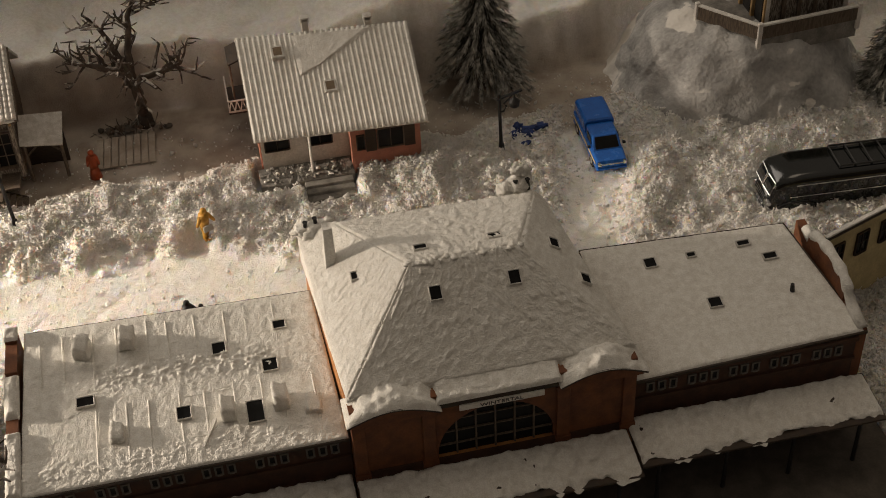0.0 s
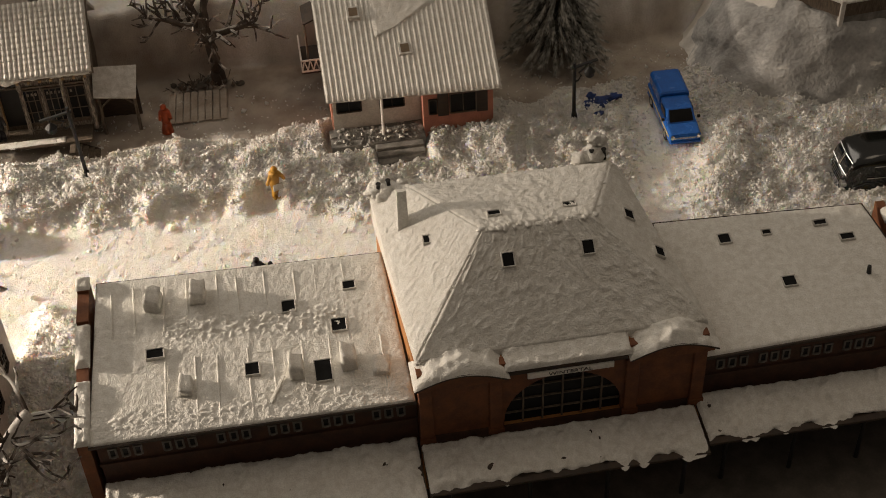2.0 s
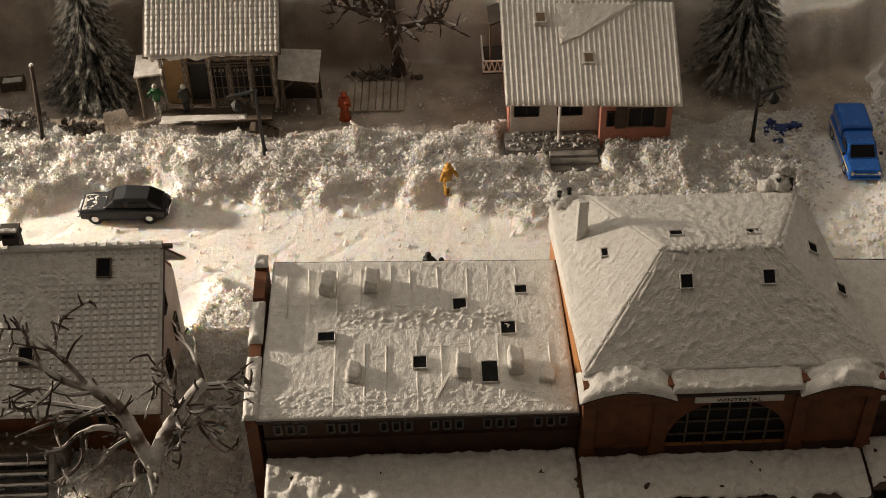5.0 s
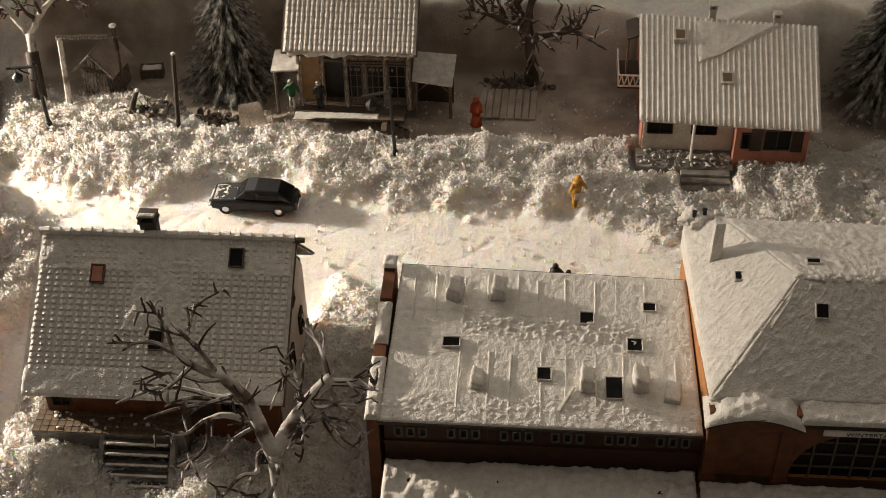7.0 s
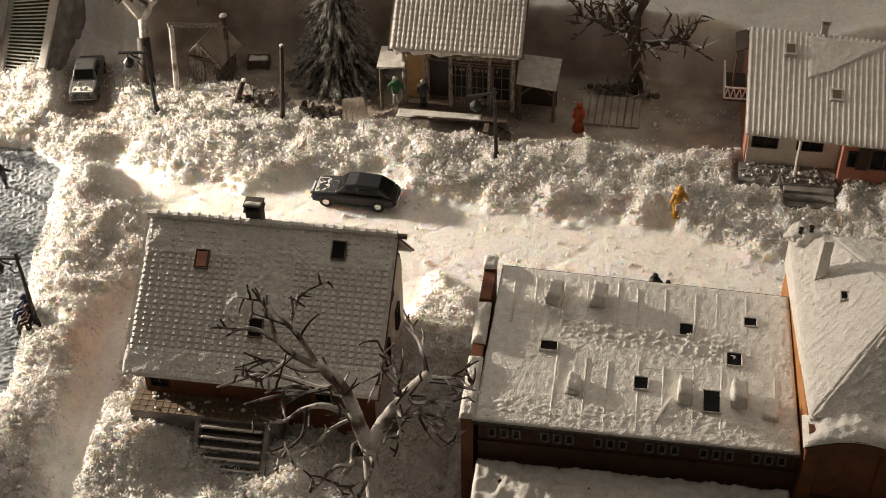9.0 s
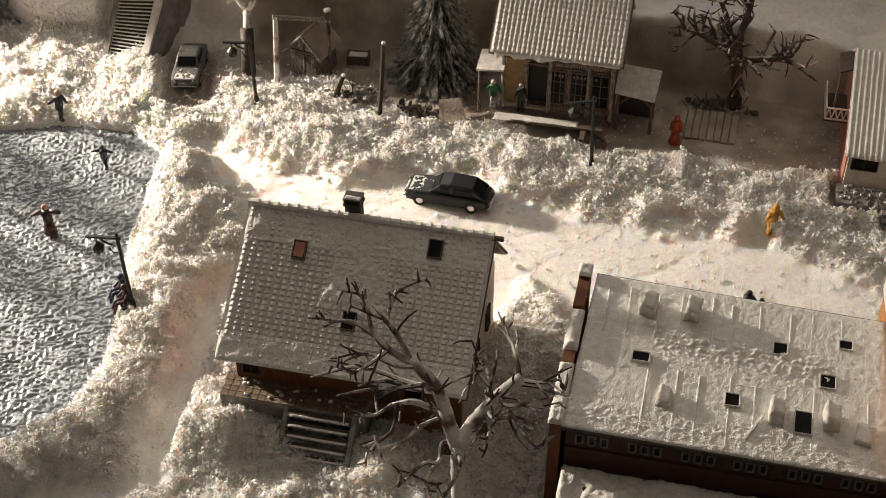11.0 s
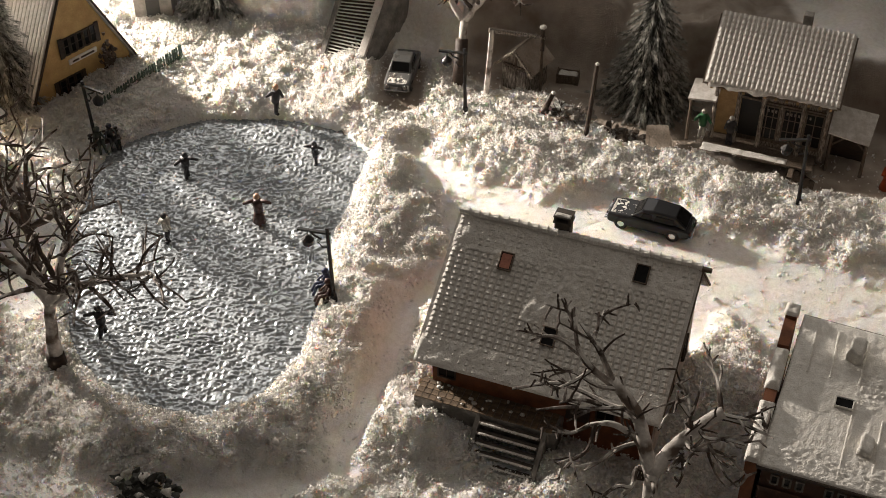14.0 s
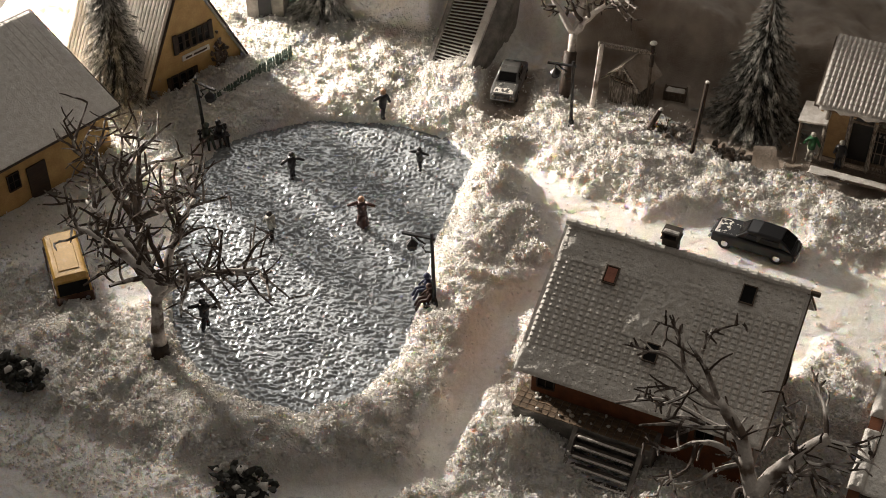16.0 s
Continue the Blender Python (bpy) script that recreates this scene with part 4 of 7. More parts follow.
def villa():
    """The house with steps, tiles showing through the snow."""
    rng = random.Random(8)
    v = thing("villa", (0, 0, 0), 0, "two-storey brick house with snow-dusted tile roof and front steps", "house")
    x0, x1, yf, yr, ze, zr = -26.0, -13.3, 3.5, 10.2, 4.75, 9.25
    pitch = math.degrees(math.atan2(zr - ze, yr - yf))
    b = B()
    prism(b, [(4.7, -0.2), (13.2, -0.2), (13.2, 5.4), (yr, zr - 0.35), (4.7, 5.15)], "x", x0 + 0.6, x1 - 0.55)
    part("wall", b, BRICK_WALL, v, "brown brick walls")
    b = B()
    prism(b, [(5.2, -0.1), (13.0, -0.1), (13.0, 5.2), (yr, zr - 0.5), (5.2, 5.2)], "x", x1 - 0.55, x1 - 0.45)
    part("gable_wall", b, WHITE_WALL, v, "pale plastered gable")
    b = B()
    slab(b, [(x0, yf, ze), (x1, yf, ze), (x1, yr, zr), (x0, yr, zr)], 0.22)
    slab(b, [(x0, yr, zr), (x1, yr, zr), (x1, 14.0, 5.2), (x0, 14.0, 5.2)], 0.22)
    part("roof", b, SNOW_DUST, v, "snow-dusted pitched roof")
    L = math.hypot(yr - yf, zr - ze)
    tiled(v, (x0 + 0.15, yf + 0.05, ze + 0.0), x1 - x0 - 0.3, L * 0.985, pitch, 31, 27, 300, SNOW_PASTE, 0.125, jitter=0.02, wide=0.86, long=0.95)
    b = B()
    snow_sheet(b, [(x0 + 0.1, yr - 1.6, zr - 1.07), (x1 - 0.1, yr - 1.6, zr - 1.07), (x1 - 0.1, yr + 0.05, zr + 0.03), (x0 + 0.1, yr + 0.05, zr + 0.03)], 150, 30, 0.05, 0.13, 51, 1.1, rag=1.0)
    part("roof_snow", b, SNOW_PASTE, v, "drifted snow below the ridge", smooth=True)
    b = B()
    snow_sheet(b, [(-21.5, 6.2, 6.56), (-18.0, 6.0, 6.43), (-18.2, 9.2, 8.58), (-20.8, 9.2, 8.58)], 60, 60, 0.06, 0.2, 52, 1.0, rag=0.6)
    part("roof_snow", b, SNOW_PASTE, v, smooth=True)
    b = B()
    snow_sheet(b, [(x0, yf - 0.03, ze), (x1, yf - 0.03, ze), (x1, yf + 1.25, ze + 0.84), (x0, yf + 1.25, ze + 0.84)], 110, 18, 0.05, 0.11, 53, 1.7)
    part("eave_snow", b, SNOW_PASTE, v, smooth=True)
    n = 24
    cap = None
    for i in range(n):
        x = x0 + 0.3 + (x1 - x0 - 0.6) * i / (n - 1)
        if cap is None:
            b = B()
            tube(b, [(-0.27, 0, 0), (0.27, 0, 0.05)], [0.17, 0.2], 8)
            cap = part("ridge_tile", b, SNOW_PASTE, v, loc=(x, yr, zr + 0.12))
        else:
            share("ridge_tile", cap, v, (x, yr + rng.uniform(-0.03, 0.03), zr + 0.12), (0, rng.uniform(-4, 4), 0))
    b = B()
    beam(b, (x1 - 0.4, yr, zr + 0.02), (x1 + 0.45, yr, zr + 0.02), 0.22, 0.22, 0.03)
    part("ridge_beam", b, OLD_WOOD, v)
    b = B()
    for x in (x1 - 0.08,):
        beam(b, (x, yf, ze - 0.12), (x, yr, zr - 0.12), 0.1, 0.3)
        beam(b, (x, yr, zr - 0.12), (x, 14.0, 5.05), 0.1, 0.3)
    part("verge_board", b, OLD_WOOD, v)
    b = B()
    box(b, -20.95, -20.15, 10.25, 10.9, 8.3, 9.95, 0.03)
    ch = part("chimney", b, DARK_GROUND, v, "dark stone chimney")
    b = B()
    box(b, -21.02, -20.08, 10.18, 10.97, 9.95, 10.05)
    box(b, -20.98, -20.85, 10.22, 10.93, 10.05, 10.3)
    box(b, -20.25, -20.12, 10.22, 10.93, 10.05, 10.3)
    box(b, -21.02, -20.08, 10.18, 10.97, 10.3, 10.38, 0.02)
    part("chimney_cap", b, DARK_GROUND, ch)
    b = B()
    snow_sheet(b, [(-20.98, 10.22, 10.39), (-20.12, 10.22, 10.39), (-20.12, 10.55, 10.39), (-20.98, 10.55, 10.39)], 12, 6, 0.05, 0.05, 12, 3)
    part("cap_snow", b, SNOW_PASTE, ch)
    b = B()
    box(b, -20.85, -20.2, 10.35, 10.85, 10.18, 10.25)
    part("flue", b, IRON, ch)
    zs = lambda y: ze + (y - yf) * (zr - ze) / (yr - yf)
    for x, y, lit in ((-22.85, 8.45, True), (-16.1, 9.3, False), (-19.65, 5.8, False)):
        o = skylight(v, (x, y, zs(y) + 0.14), 0.6, 0.85, pitch, frame_mat=OLD_WOOD)
        if lit:
            b = B()
            box(b, -0.26, 0.26, -0.38, 0.38, 0.07, 0.10)
            part("blind", b, PINK_WALL, o, "reddish window blind")
    for y, z in ((7.3, 5.3), (9.6, 5.6), (8.2, 2.5), (11, 2.4)):
        window(v, (x1 - 0.44, y, z), 0.9, 1.3, DARK_WOOD, 90)
    for x in (-24.6, -16.2):
        window(v, (x, 4.69, 2.9), 1.0, 1.4, DARK_WOOD, 0)
    b = B()
    box(b, -18.2, -17.0, 4.58, 4.7, 2.4, 4.5)
    part("door", b, DARK_WOOD, v, "dark wooden front door")
    # terrace and steps
    b = B()
    box(b, -25.9, -18.3, 3.3, 4.75, -0.2, 2.35, 0.04)
    ter = part("terrace", b, STONE, v, "rough stone terrace wall")
    tile = None
    for i in range(19):
        for j in range(4):
            loc = (-25.7 + i * 0.39, 3.5 + j * 0.36, 2.35)
            if tile is None:
                bb = B()
                box(bb, -0.175, 0.175, -0.16, 0.16, 0, 0.05)
                tile = part("paving_tile", bb, PAVING, ter, loc=loc)
            else:
                share("paving_tile", tile, ter, loc)
    b = B()
    for _ in range(16):
        x, y = rng.uniform(-25.6, -19), rng.uniform(3.4, 4.6)
        lump(b, (x, y, 2.42), (rng.uniform(0.06, 0.2), rng.uniform(0.06, 0.15), 0.09), rng, 0.4, 1)
    tagged(part("snow_crust", b, SNOW_PASTE, ter, smooth=True), kind="stuff")
    for i in range(6):
        z = 2.2 - i * 0.37
        y = 3.2 - i * 0.34
        b = B()
        box(b, -22.2, -18.95, y - 0.36, y, z - 0.09, z, 0.02)
        s = part("step", b, DARK_GROUND, ter, "dark plank step with snow on its edge")
        b = B()
        snow_sheet(b, [(-22.15, y - 0.37, z), (-19.0, y - 0.37, z), (-19.0, y - 0.2, z), (-22.15, y - 0.2, z)], 30, 3, 0.04, 0.04, 60 + i, 3)
        part("step_snow", b, SNOW_PASTE, s, smooth=True)
        b = B()
        box(b, -22.1, -19.05, y - 0.02, y + 0.05, z - 0.45, z - 0.09)
        part("riser", b, DARK_WOOD, s)
    for xx in (-22.35, -18.85):
        b = B()
        prism(b, [(3.3, -0.1), (0.9, -0.1), (0.9, 0.35), (3.3, 2.4)], "x", xx - 0.12, xx + 0.12)
        part("stringer", b, STONE, ter)
    return v


villa()


def shop():
    """The timber shop with a porch."""
    rng = random.Random(18)
    s = thing("timber_shop", (0, 0, 0), 0, "weathered timber shop with porch, snowy tile roof and lean-to", "house")
    x0, x1, yf, yr, ze, zr = -17.85, -9.4, 32.6, 36.4, 5.35, 8.3
    pitch = math.degrees(math.atan2(zr - ze, yr - yf))
    b = B()
    prism(b, [(34.2, 0), (39.5, 0), (39.5, 5.4), (yr, zr - 0.3), (34.2, 6.1)], "x", -17.0, -9.9)
    part("wall", b, OLD_WOOD, s, "grey weathered plank walls")
    b = B()
    slab(b, [(x0, yf, ze), (x1, yf, ze), (x1, yr, zr), (x0, yr, zr)], 0.2)
    slab(b, [(x0, yr, zr), (x1, yr, zr), (x1, 40.0, 5.4), (x0, 40.0, 5.4)], 0.2)
    part("roof", b, SNOW_DUST, s)
    tiled(s, (x0 + 0.05, yf, ze + 0.02), x1 - x0 - 0.1, math.hypot(yr - yf, zr - ze), pitch, 27, 13, 351, SNOW_PASTE, 0.14, wide=0.94, long=1.15)
    for x in (x0 + 0.05, x1 - 0.05):
        b = B()
        beam(b, (x, yf, ze - 0.14), (x, yr, zr - 0.14), 0.12, 0.3)
        part("verge_board", b, OLD_WOOD, s)
    b = B()
    beam(b, (x0 + 0.2, yf + 0.15, ze - 0.2), (x1 - 0.1, yf + 0.15, ze - 0.2), 0.22, 0.26, 0.02)
    part("eave_beam", b, OLD_WOOD, s)
    for i in range(12):
        b = B()
        x = x0 + 0.5 + i * 0.68
        beam(b, (x, yf - 0.1, ze - 0.3), (x, yf + 1.8, ze - 0.05), 0.12, 0.16)
        part("rafter_end", b, TAN_WOOD, s)
    b = B()
    box(b, -15.1 + 1.0, -9.9, 33.2, 34.2, 1.05, 4.9)
    part("bay", b, GREY_WOOD, s)
    b = B()
    box(b, -17.0, -15.5, 33.6, 34.2, 1.05, 4.9)
    part("side_panel", b, TAN_WOOD, s, "tan plank panel")
    # solid black panel, the dark of the open doorway painted on
    b = B()
    box(b, -15.5, -14.1, 33.95, 34.1, 1.05, 4.4)
    part("door", b, IRON, s, "black panel standing for the open doorway")
    for x in (-13.5, -12.1, -10.7):
        window(s, (x, 33.19, 1.6), 1.2, 2.6, OLD_WOOD, 0, 3 if x < -11 else 2, 3, bar=0.1)
    for x in (-17.0, -15.55, -13.98, -11.45, -9.95):
        b = B()
        tube(b, [(x, 32.95, 0.9), (x, 32.95, 5.1)], [0.16, 0.13], 7)
        part("post", b, GREY_WOOD, s)
    for i in range(10):
        b = B()
        box(b, -17.4, -10.2, 31.6 + i * 0.2, 31.78 + i * 0.2, 0.85 + rng.uniform(-0.02, 0.02), 1.0)
        part("porch_plank", b, OLD_WOOD, s)
    b = B()
    snow_sheet(b, [(-17.4, 31.6, 1.0), (-11.8, 31.6, 1.0), (-11.8, 32.3, 1.0), (-17.4, 32.3, 1.0)], 60, 10, 0.01, 0.07, 71, 2.4, rag=0.2)
    part("porch_snow", b, SNOW_PASTE, s, smooth=True)
    for i in range(5):
        b = B()
        box(b, -11.6 + i * 0.35, -11.25 + i * 0.35, 30.6, 31.7, 0.75 - i * 0.18, 0.85 - i * 0.18, 0.01)
        part("step", b, OLD_WOOD, s)
    b = B()
    prism(b, [(-11.75, 0.0), (-9.7, 0.0), (-9.9, 0.05), (-11.6, 0.95)], "y", 31.72, 31.85)
    part("stair_side", b, DARK_WOOD, s, "dark boarded side of the porch steps")
    for x0, x1, z in ((-15.45, -14.15, 4.42), (-14.0, -9.95, 4.35), (-14.0, -9.95, 1.5)):
        b = B()
        beam(b, (x0, 33.12, z), (x1, 33.12, z), 0.14, 0.12, 0.02)
        part("rail_board", b, OLD_WOOD, s)
    for k in range(12):
        b = B()
        x = -13.7 + k * 0.24
        box(b, x, x + 0.12, 33.08, 33.16, 3.72, 3.9)
        part("fretwork_block", b, GREY_WOOD, s)
    b = B()
    lump(b, (-13.98, 32.85, 4.75), (0.17, 0.17, 0.45), rng, 0.2, 2)
    part("hanging_lantern", b, GREY_WOOD, s, "pale hanging lantern", smooth=True)
    b = B()
    snow_sheet(b, [(-17.6, 32.5, 5.2), (-9.5, 32.5, 5.2), (-9.5, 32.95, 5.5), (-17.6, 32.95, 5.5)], 90, 8, 0.05, 0.12, 77, 2.2, rag=0.25)
    part("eave_snow", b, SNOW_PASTE, s, smooth=True)
    # side roof on posts, and the lean-to
    b = B()
    slab(b, [(-18.7, 32.4, 4.0), (-16.9, 32.4, 4.2), (-16.9, 34.4, 4.5), (-18.7, 34.4, 4.3)], 0.15)
    part("side_roof", b, SNOW_DUST, s)
    for x in (-18.5,):
        b = B()
        tube(b, [(x, 32.7, 0.6), (x, 32.7, 4.0)], [0.12, 0.1], 6)
        part("post", b, OLD_WOOD, s)
    b = B()
    slab(b, [(-9.75, 33.0, 3.15), (-7.15, 32.8, 2.9), (-7.0, 35.2, 3.75), (-9.75, 35.2, 3.95)], 0.12)
    lean = part("lean_to_roof", b, SNOW_DUST, s, "flat snow-dusted lean-to roof")
    for x in (-9.5, -7.3):
        b = B()
        tube(b, [(x, 33.2, 0), (x, 33.2, 2.95)], [0.12, 0.1], 6)
        part("post", b, OLD_WOOD, lean)
    b = B()
    beam(b, (-9.5, 33.2, 2.1), (-8.7, 33.2, 2.85), 0.1)
    beam(b, (-7.3, 33.2, 2.1), (-8.0, 33.2, 2.8), 0.1)
    beam(b, (-9.6, 33.2, 2.92), (-7.2, 33.2, 2.8), 0.12)
    part("brace", b, OLD_WOOD, lean)
    b = B()
    box(b, -9.7, -7.2, 34.9, 35.05, 0, 3.6)
    part("back_wall", b, DARK_WOOD, lean)
    b = B()
    box(b, -12.9, -12.3, 37.0, 37.6, 7.4, 8.75, 0.03)
    part("chimney", b, STONE, s)
    return s


shop()


def chalet():
    """The pink house with a ribbed snowy roof."""
    rng = random.Random(28)
    s = thing("chalet", (0, 0, 0), 0, "white and pink house under a ribbed snowy roof with side balcony", "house")
    x0, x1, yf, yr, ze, zr = 4.45, 15.15, 27.65, 34.0, 4.15, 7.5
    a, bq, c, d = (x0, 27.95, ze), (x1, 27.3, ze), (x1 + 0.1, 33.55, zr), (x0, 34.5, zr)
    b = B()
    prism(b, [(29.6, -0.1), (38.5, -0.1), (38.5, 4.3), (34.0, zr - 0.3), (29.6, 5.0)], "x", x0 + 0.45, x1 - 0.3)
    part("wall", b, WHITE_WALL, s, "white plaster walls")
    b = B()
    box(b, 10.4, 14.8, 28.45, 29.6, 0.2, 4.2)
    part("bay", b, PINK_WALL, s, "pink plastered corner room")
    b = B()
    prism(b, [(29.8, 0.4), (38.3, 0.4), (38.3, 4.2), (34.2, 7.1), (29.8, 4.8)], "x", x0 + 0.35, x0 + 0.46)
    part("side_wall", b, PINK_WALL, s)
    b = B()
    slab(b, [a, bq, c, d], 0.16)
    slab(b, [d, c, (x1, 38.6, 4.2), (x0, 39.4, 4.2)], 0.16)
    part("roof", b, SNOW_DUST, s)
    n = 33
    A, Bv, C, D = map(Vector, (a, bq, c, d))
    for i in range(n):
        u = (i + 0.5) / n
        p, q = A.lerp(Bv, u), D.lerp(C, u)
        b = B()
        m = 14
        pts = [p.lerp(q, k / m) + Vector((rng.uniform(-0.006, 0.006), 0, -0.01 + rng.uniform(0, 0.015))) for k in range(m + 1)]
        tube(b, pts, [0.118 + rng.uniform(-0.008, 0.008) for _ in pts], 7)
        part("roof_rib", b, SNOW_PASTE, s, smooth=True)
    b = B()
    snow_sheet(b, [a, bq, c, d], 60, 30, 0.03, 0.02, 81, 2)
    part("roof_snow", b, SNOW_PASTE, s, smooth=True)
    b = B()
    snow_sheet(b, [(8.0, 31.3, 6.0), (9.2, 31.8, 6.28), (13.4, 33.6, 7.42), (7.6, 34.1, 7.4)], 70, 50, 0.17, 0.05, 82, 0.8, rag=1.4)
    part("roof_drift", b, SNOW_PASTE, s, "smooth snow drift across the ribs", smooth=True)
    for x, y, z in ((6.9, 33.0, 6.9), (9.7, 30.5, 5.5)):
        b = B()
        box(b, -0.4, 0.4, -0.45, 0.45, -0.2, 0.3, 0.03)
        o = part("roof_hatch", b, SNOW_DUST, s, "small snowy roof hatch", loc=(x, y, z), rot=(20, 0, 0))
        b = B()
        box(b, -0.26, 0.26, -0.32, 0.3, 0.28, 0.32)
        part("pane", b, PAVING, o, "brown weathered hatch lid")
    for x, y, hh in ((8.9, 34.4, 0.6), (12.8, 34.0, 0.3)):
        b = B()
        box(b, x - 0.2, x + 0.2, y - 0.2, y + 0.2, 7.0, 7.5 + hh, 0.02)
        ch = part("chimney", b, WHITE_WALL, s, "white chimney with a snow cap")
        b = B()
        box(b, x - 0.28, x + 0.28, y - 0.28, y + 0.28, 7.5 + hh, 7.6 + hh, 0.03)
        for sx in (-1, 1):
            box(b, x + sx * 0.2 - 0.05, x + sx * 0.2 + 0.05, y - 0.25, y + 0.25, 7.6 + hh, 7.75 + hh)
        box(b, x - 0.28, x + 0.28, y - 0.28, y + 0.28, 7.75 + hh, 7.85 + hh, 0.03)
        part("chimney_cap", b, SNOW_DUST, ch)
    window(s, (12.9, 28.44, 1.9), 1.7, 1.5, OLD_WOOD, 0, 2, 1)
    for dx in (-1.25, 1.2):
        b = B()
        box(b, 12.9 + dx - 0.34, 12.9 + dx + 0.34, 28.33, 28.45, 1.8, 3.5)
        part("shutter", b, DARK_WOOD, s, "brown wooden shutter")
    window(s, (11.0, 28.44, 2.0), 0.55, 1.1, DARK_WOOD, 0, 1, 1)
    for x in (5.9, 8.6):
        window(s, (x, 29.59, 2.1), 1.6, 1.4, DARK_WOOD, 0, 2, 1)
    b = B()
    tube(b, [(7.85, 28.5, 0.7), (7.85, 28.5, 4.1)], [0.09, 0.09], 8)
    part("porch_post", b, WHITE_PAINT, s)
    b = B()
    box(b, 4.5, 10.4, 27.7, 29.6, -0.1, 0.85, 0.04)
    ter = part("porch_terrace", b, STONE, s, "dark stone porch strewn with rubble and snow")
    b = B()
    for _ in range(120):
        x, y = rng.uniform(4.6, 10.3), rng.uniform(27.8, 29.5)
        lump(b, (x, y, 0.87), (rng.uniform(0.05, 0.18), rng.uniform(0.05, 0.15), rng.uniform(0.04, 0.12)), rng, 0.5, 1)
    tagged(part("rubble", b, STONE, ter), kind="stuff")
    b = B()
    for _ in range(24):
        x, y = rng.uniform(4.6, 10.3), rng.uniform(27.8, 29.5)
        lump(b, (x, y, 0.93), (rng.uniform(0.07, 0.2), rng.uniform(0.05, 0.15), rng.uniform(0.05, 0.12)), rng, 0.5, 1)
    tagged(part("snow_crust", b, SNOW_PASTE, ter, smooth=True), kind="stuff")
    for i in range(4):
        z, y = 0.75 - i * 0.2, 27.7 - i * 0.5
        b = B()
        box(b, 7.2, 10.2, y - 0.5, y, z - 0.25, z, 0.03)
        part("step", b, STONE, ter)
    # balcony on the side
    b = B()
    box(b, 3.35, 4.85, 33.3, 36.3, 2.75, 2.9)
    bal = part("balcony", b, DARK_WOOD, s, "side balcony with white lattice rail")
    for p, q in (((3.4, 33.3), (4.85, 33.3)), ((3.4, 33.3), (3.4, 36.3))):
        for z in (2.95, 3.75):
            b = B()
            beam(b, (*p, z), (*q, z), 0.09)
            part("rail", b, WHITE_PAINT, bal)
        k = 4 if p[1] == q[1] else 7
        for i in range(k):
            u0, u1 = i / k, (i + 1) / k
            pa = Vector((*p, 2.95)).lerp(Vector((*q, 2.95)), u0)
            pb = Vector((*p, 3.75)).lerp(Vector((*q, 3.75)), (u0 + u1) / 2)
            pc = Vector((*p, 2.95)).lerp(Vector((*q, 2.95)), u1)
            for u, v in ((pa, pb), (pb, pc)):
                b = B()
                beam(b, u, v, 0.07)
                part("lattice_bar", b, WHITE_PAINT, bal)
    b = B()
    tube(b, [(3.85, 33.7, 2.9), (3.85, 33.7, 6.3)], [0.07, 0.07], 6)
    part("balcony_post", b, OLD_WOOD, bal)
    b = B()
    slab(b, [(3.75, 33.6, 6.25), (4.6, 33.6, 6.6), (4.6, 35.8, 6.6), (3.75, 35.8, 6.25)], 0.1)
    part("balcony_roof", b, DARK_WOOD, bal)
    return s


chalet()


# ---- terrain props ----
def on(x, y):
    return float(height(np.array([x]), np.array([y]))[0])


def branch(bm, p, d, length, r, depth, rng, out, spread=0.75, droop=0.0):
    """One crooked limb with side twigs; appends it to bm."""
    n = 5
    pts, rad = [Vector(p)], [r]
    d = Vector(d).normalized()
    for i in range(n):
        d = (d + Vector((rng.uniform(-1, 1), rng.uniform(-1, 1), rng.uniform(-0.7, 0.9) - droop)) * 0.23).normalized()
        pts.append(pts[-1] + d * length / n)
        rad.append(r * (1 - 0.5 * (i + 1) / n))
    tube(bm, pts, rad, 6 if r > 0.12 else 4)
    if depth > 0:
        k = rng.randint(3, 5) if depth > 1 else rng.randint(2, 4)
        for j in range(k):
            i = rng.randint(1, n)
            side = Vector((rng.uniform(-1, 1), rng.uniform(-1, 1), rng.uniform(-0.5, 0.7)))
            side = (side - d * side.dot(d)).normalized()
            branch(bm, pts[i], d * (1 - spread) + side * spread, length * rng.uniform(0.4, 0.62), max(rad[i] * 0.66, 0.075), depth - 1, rng, out, spread, droop)


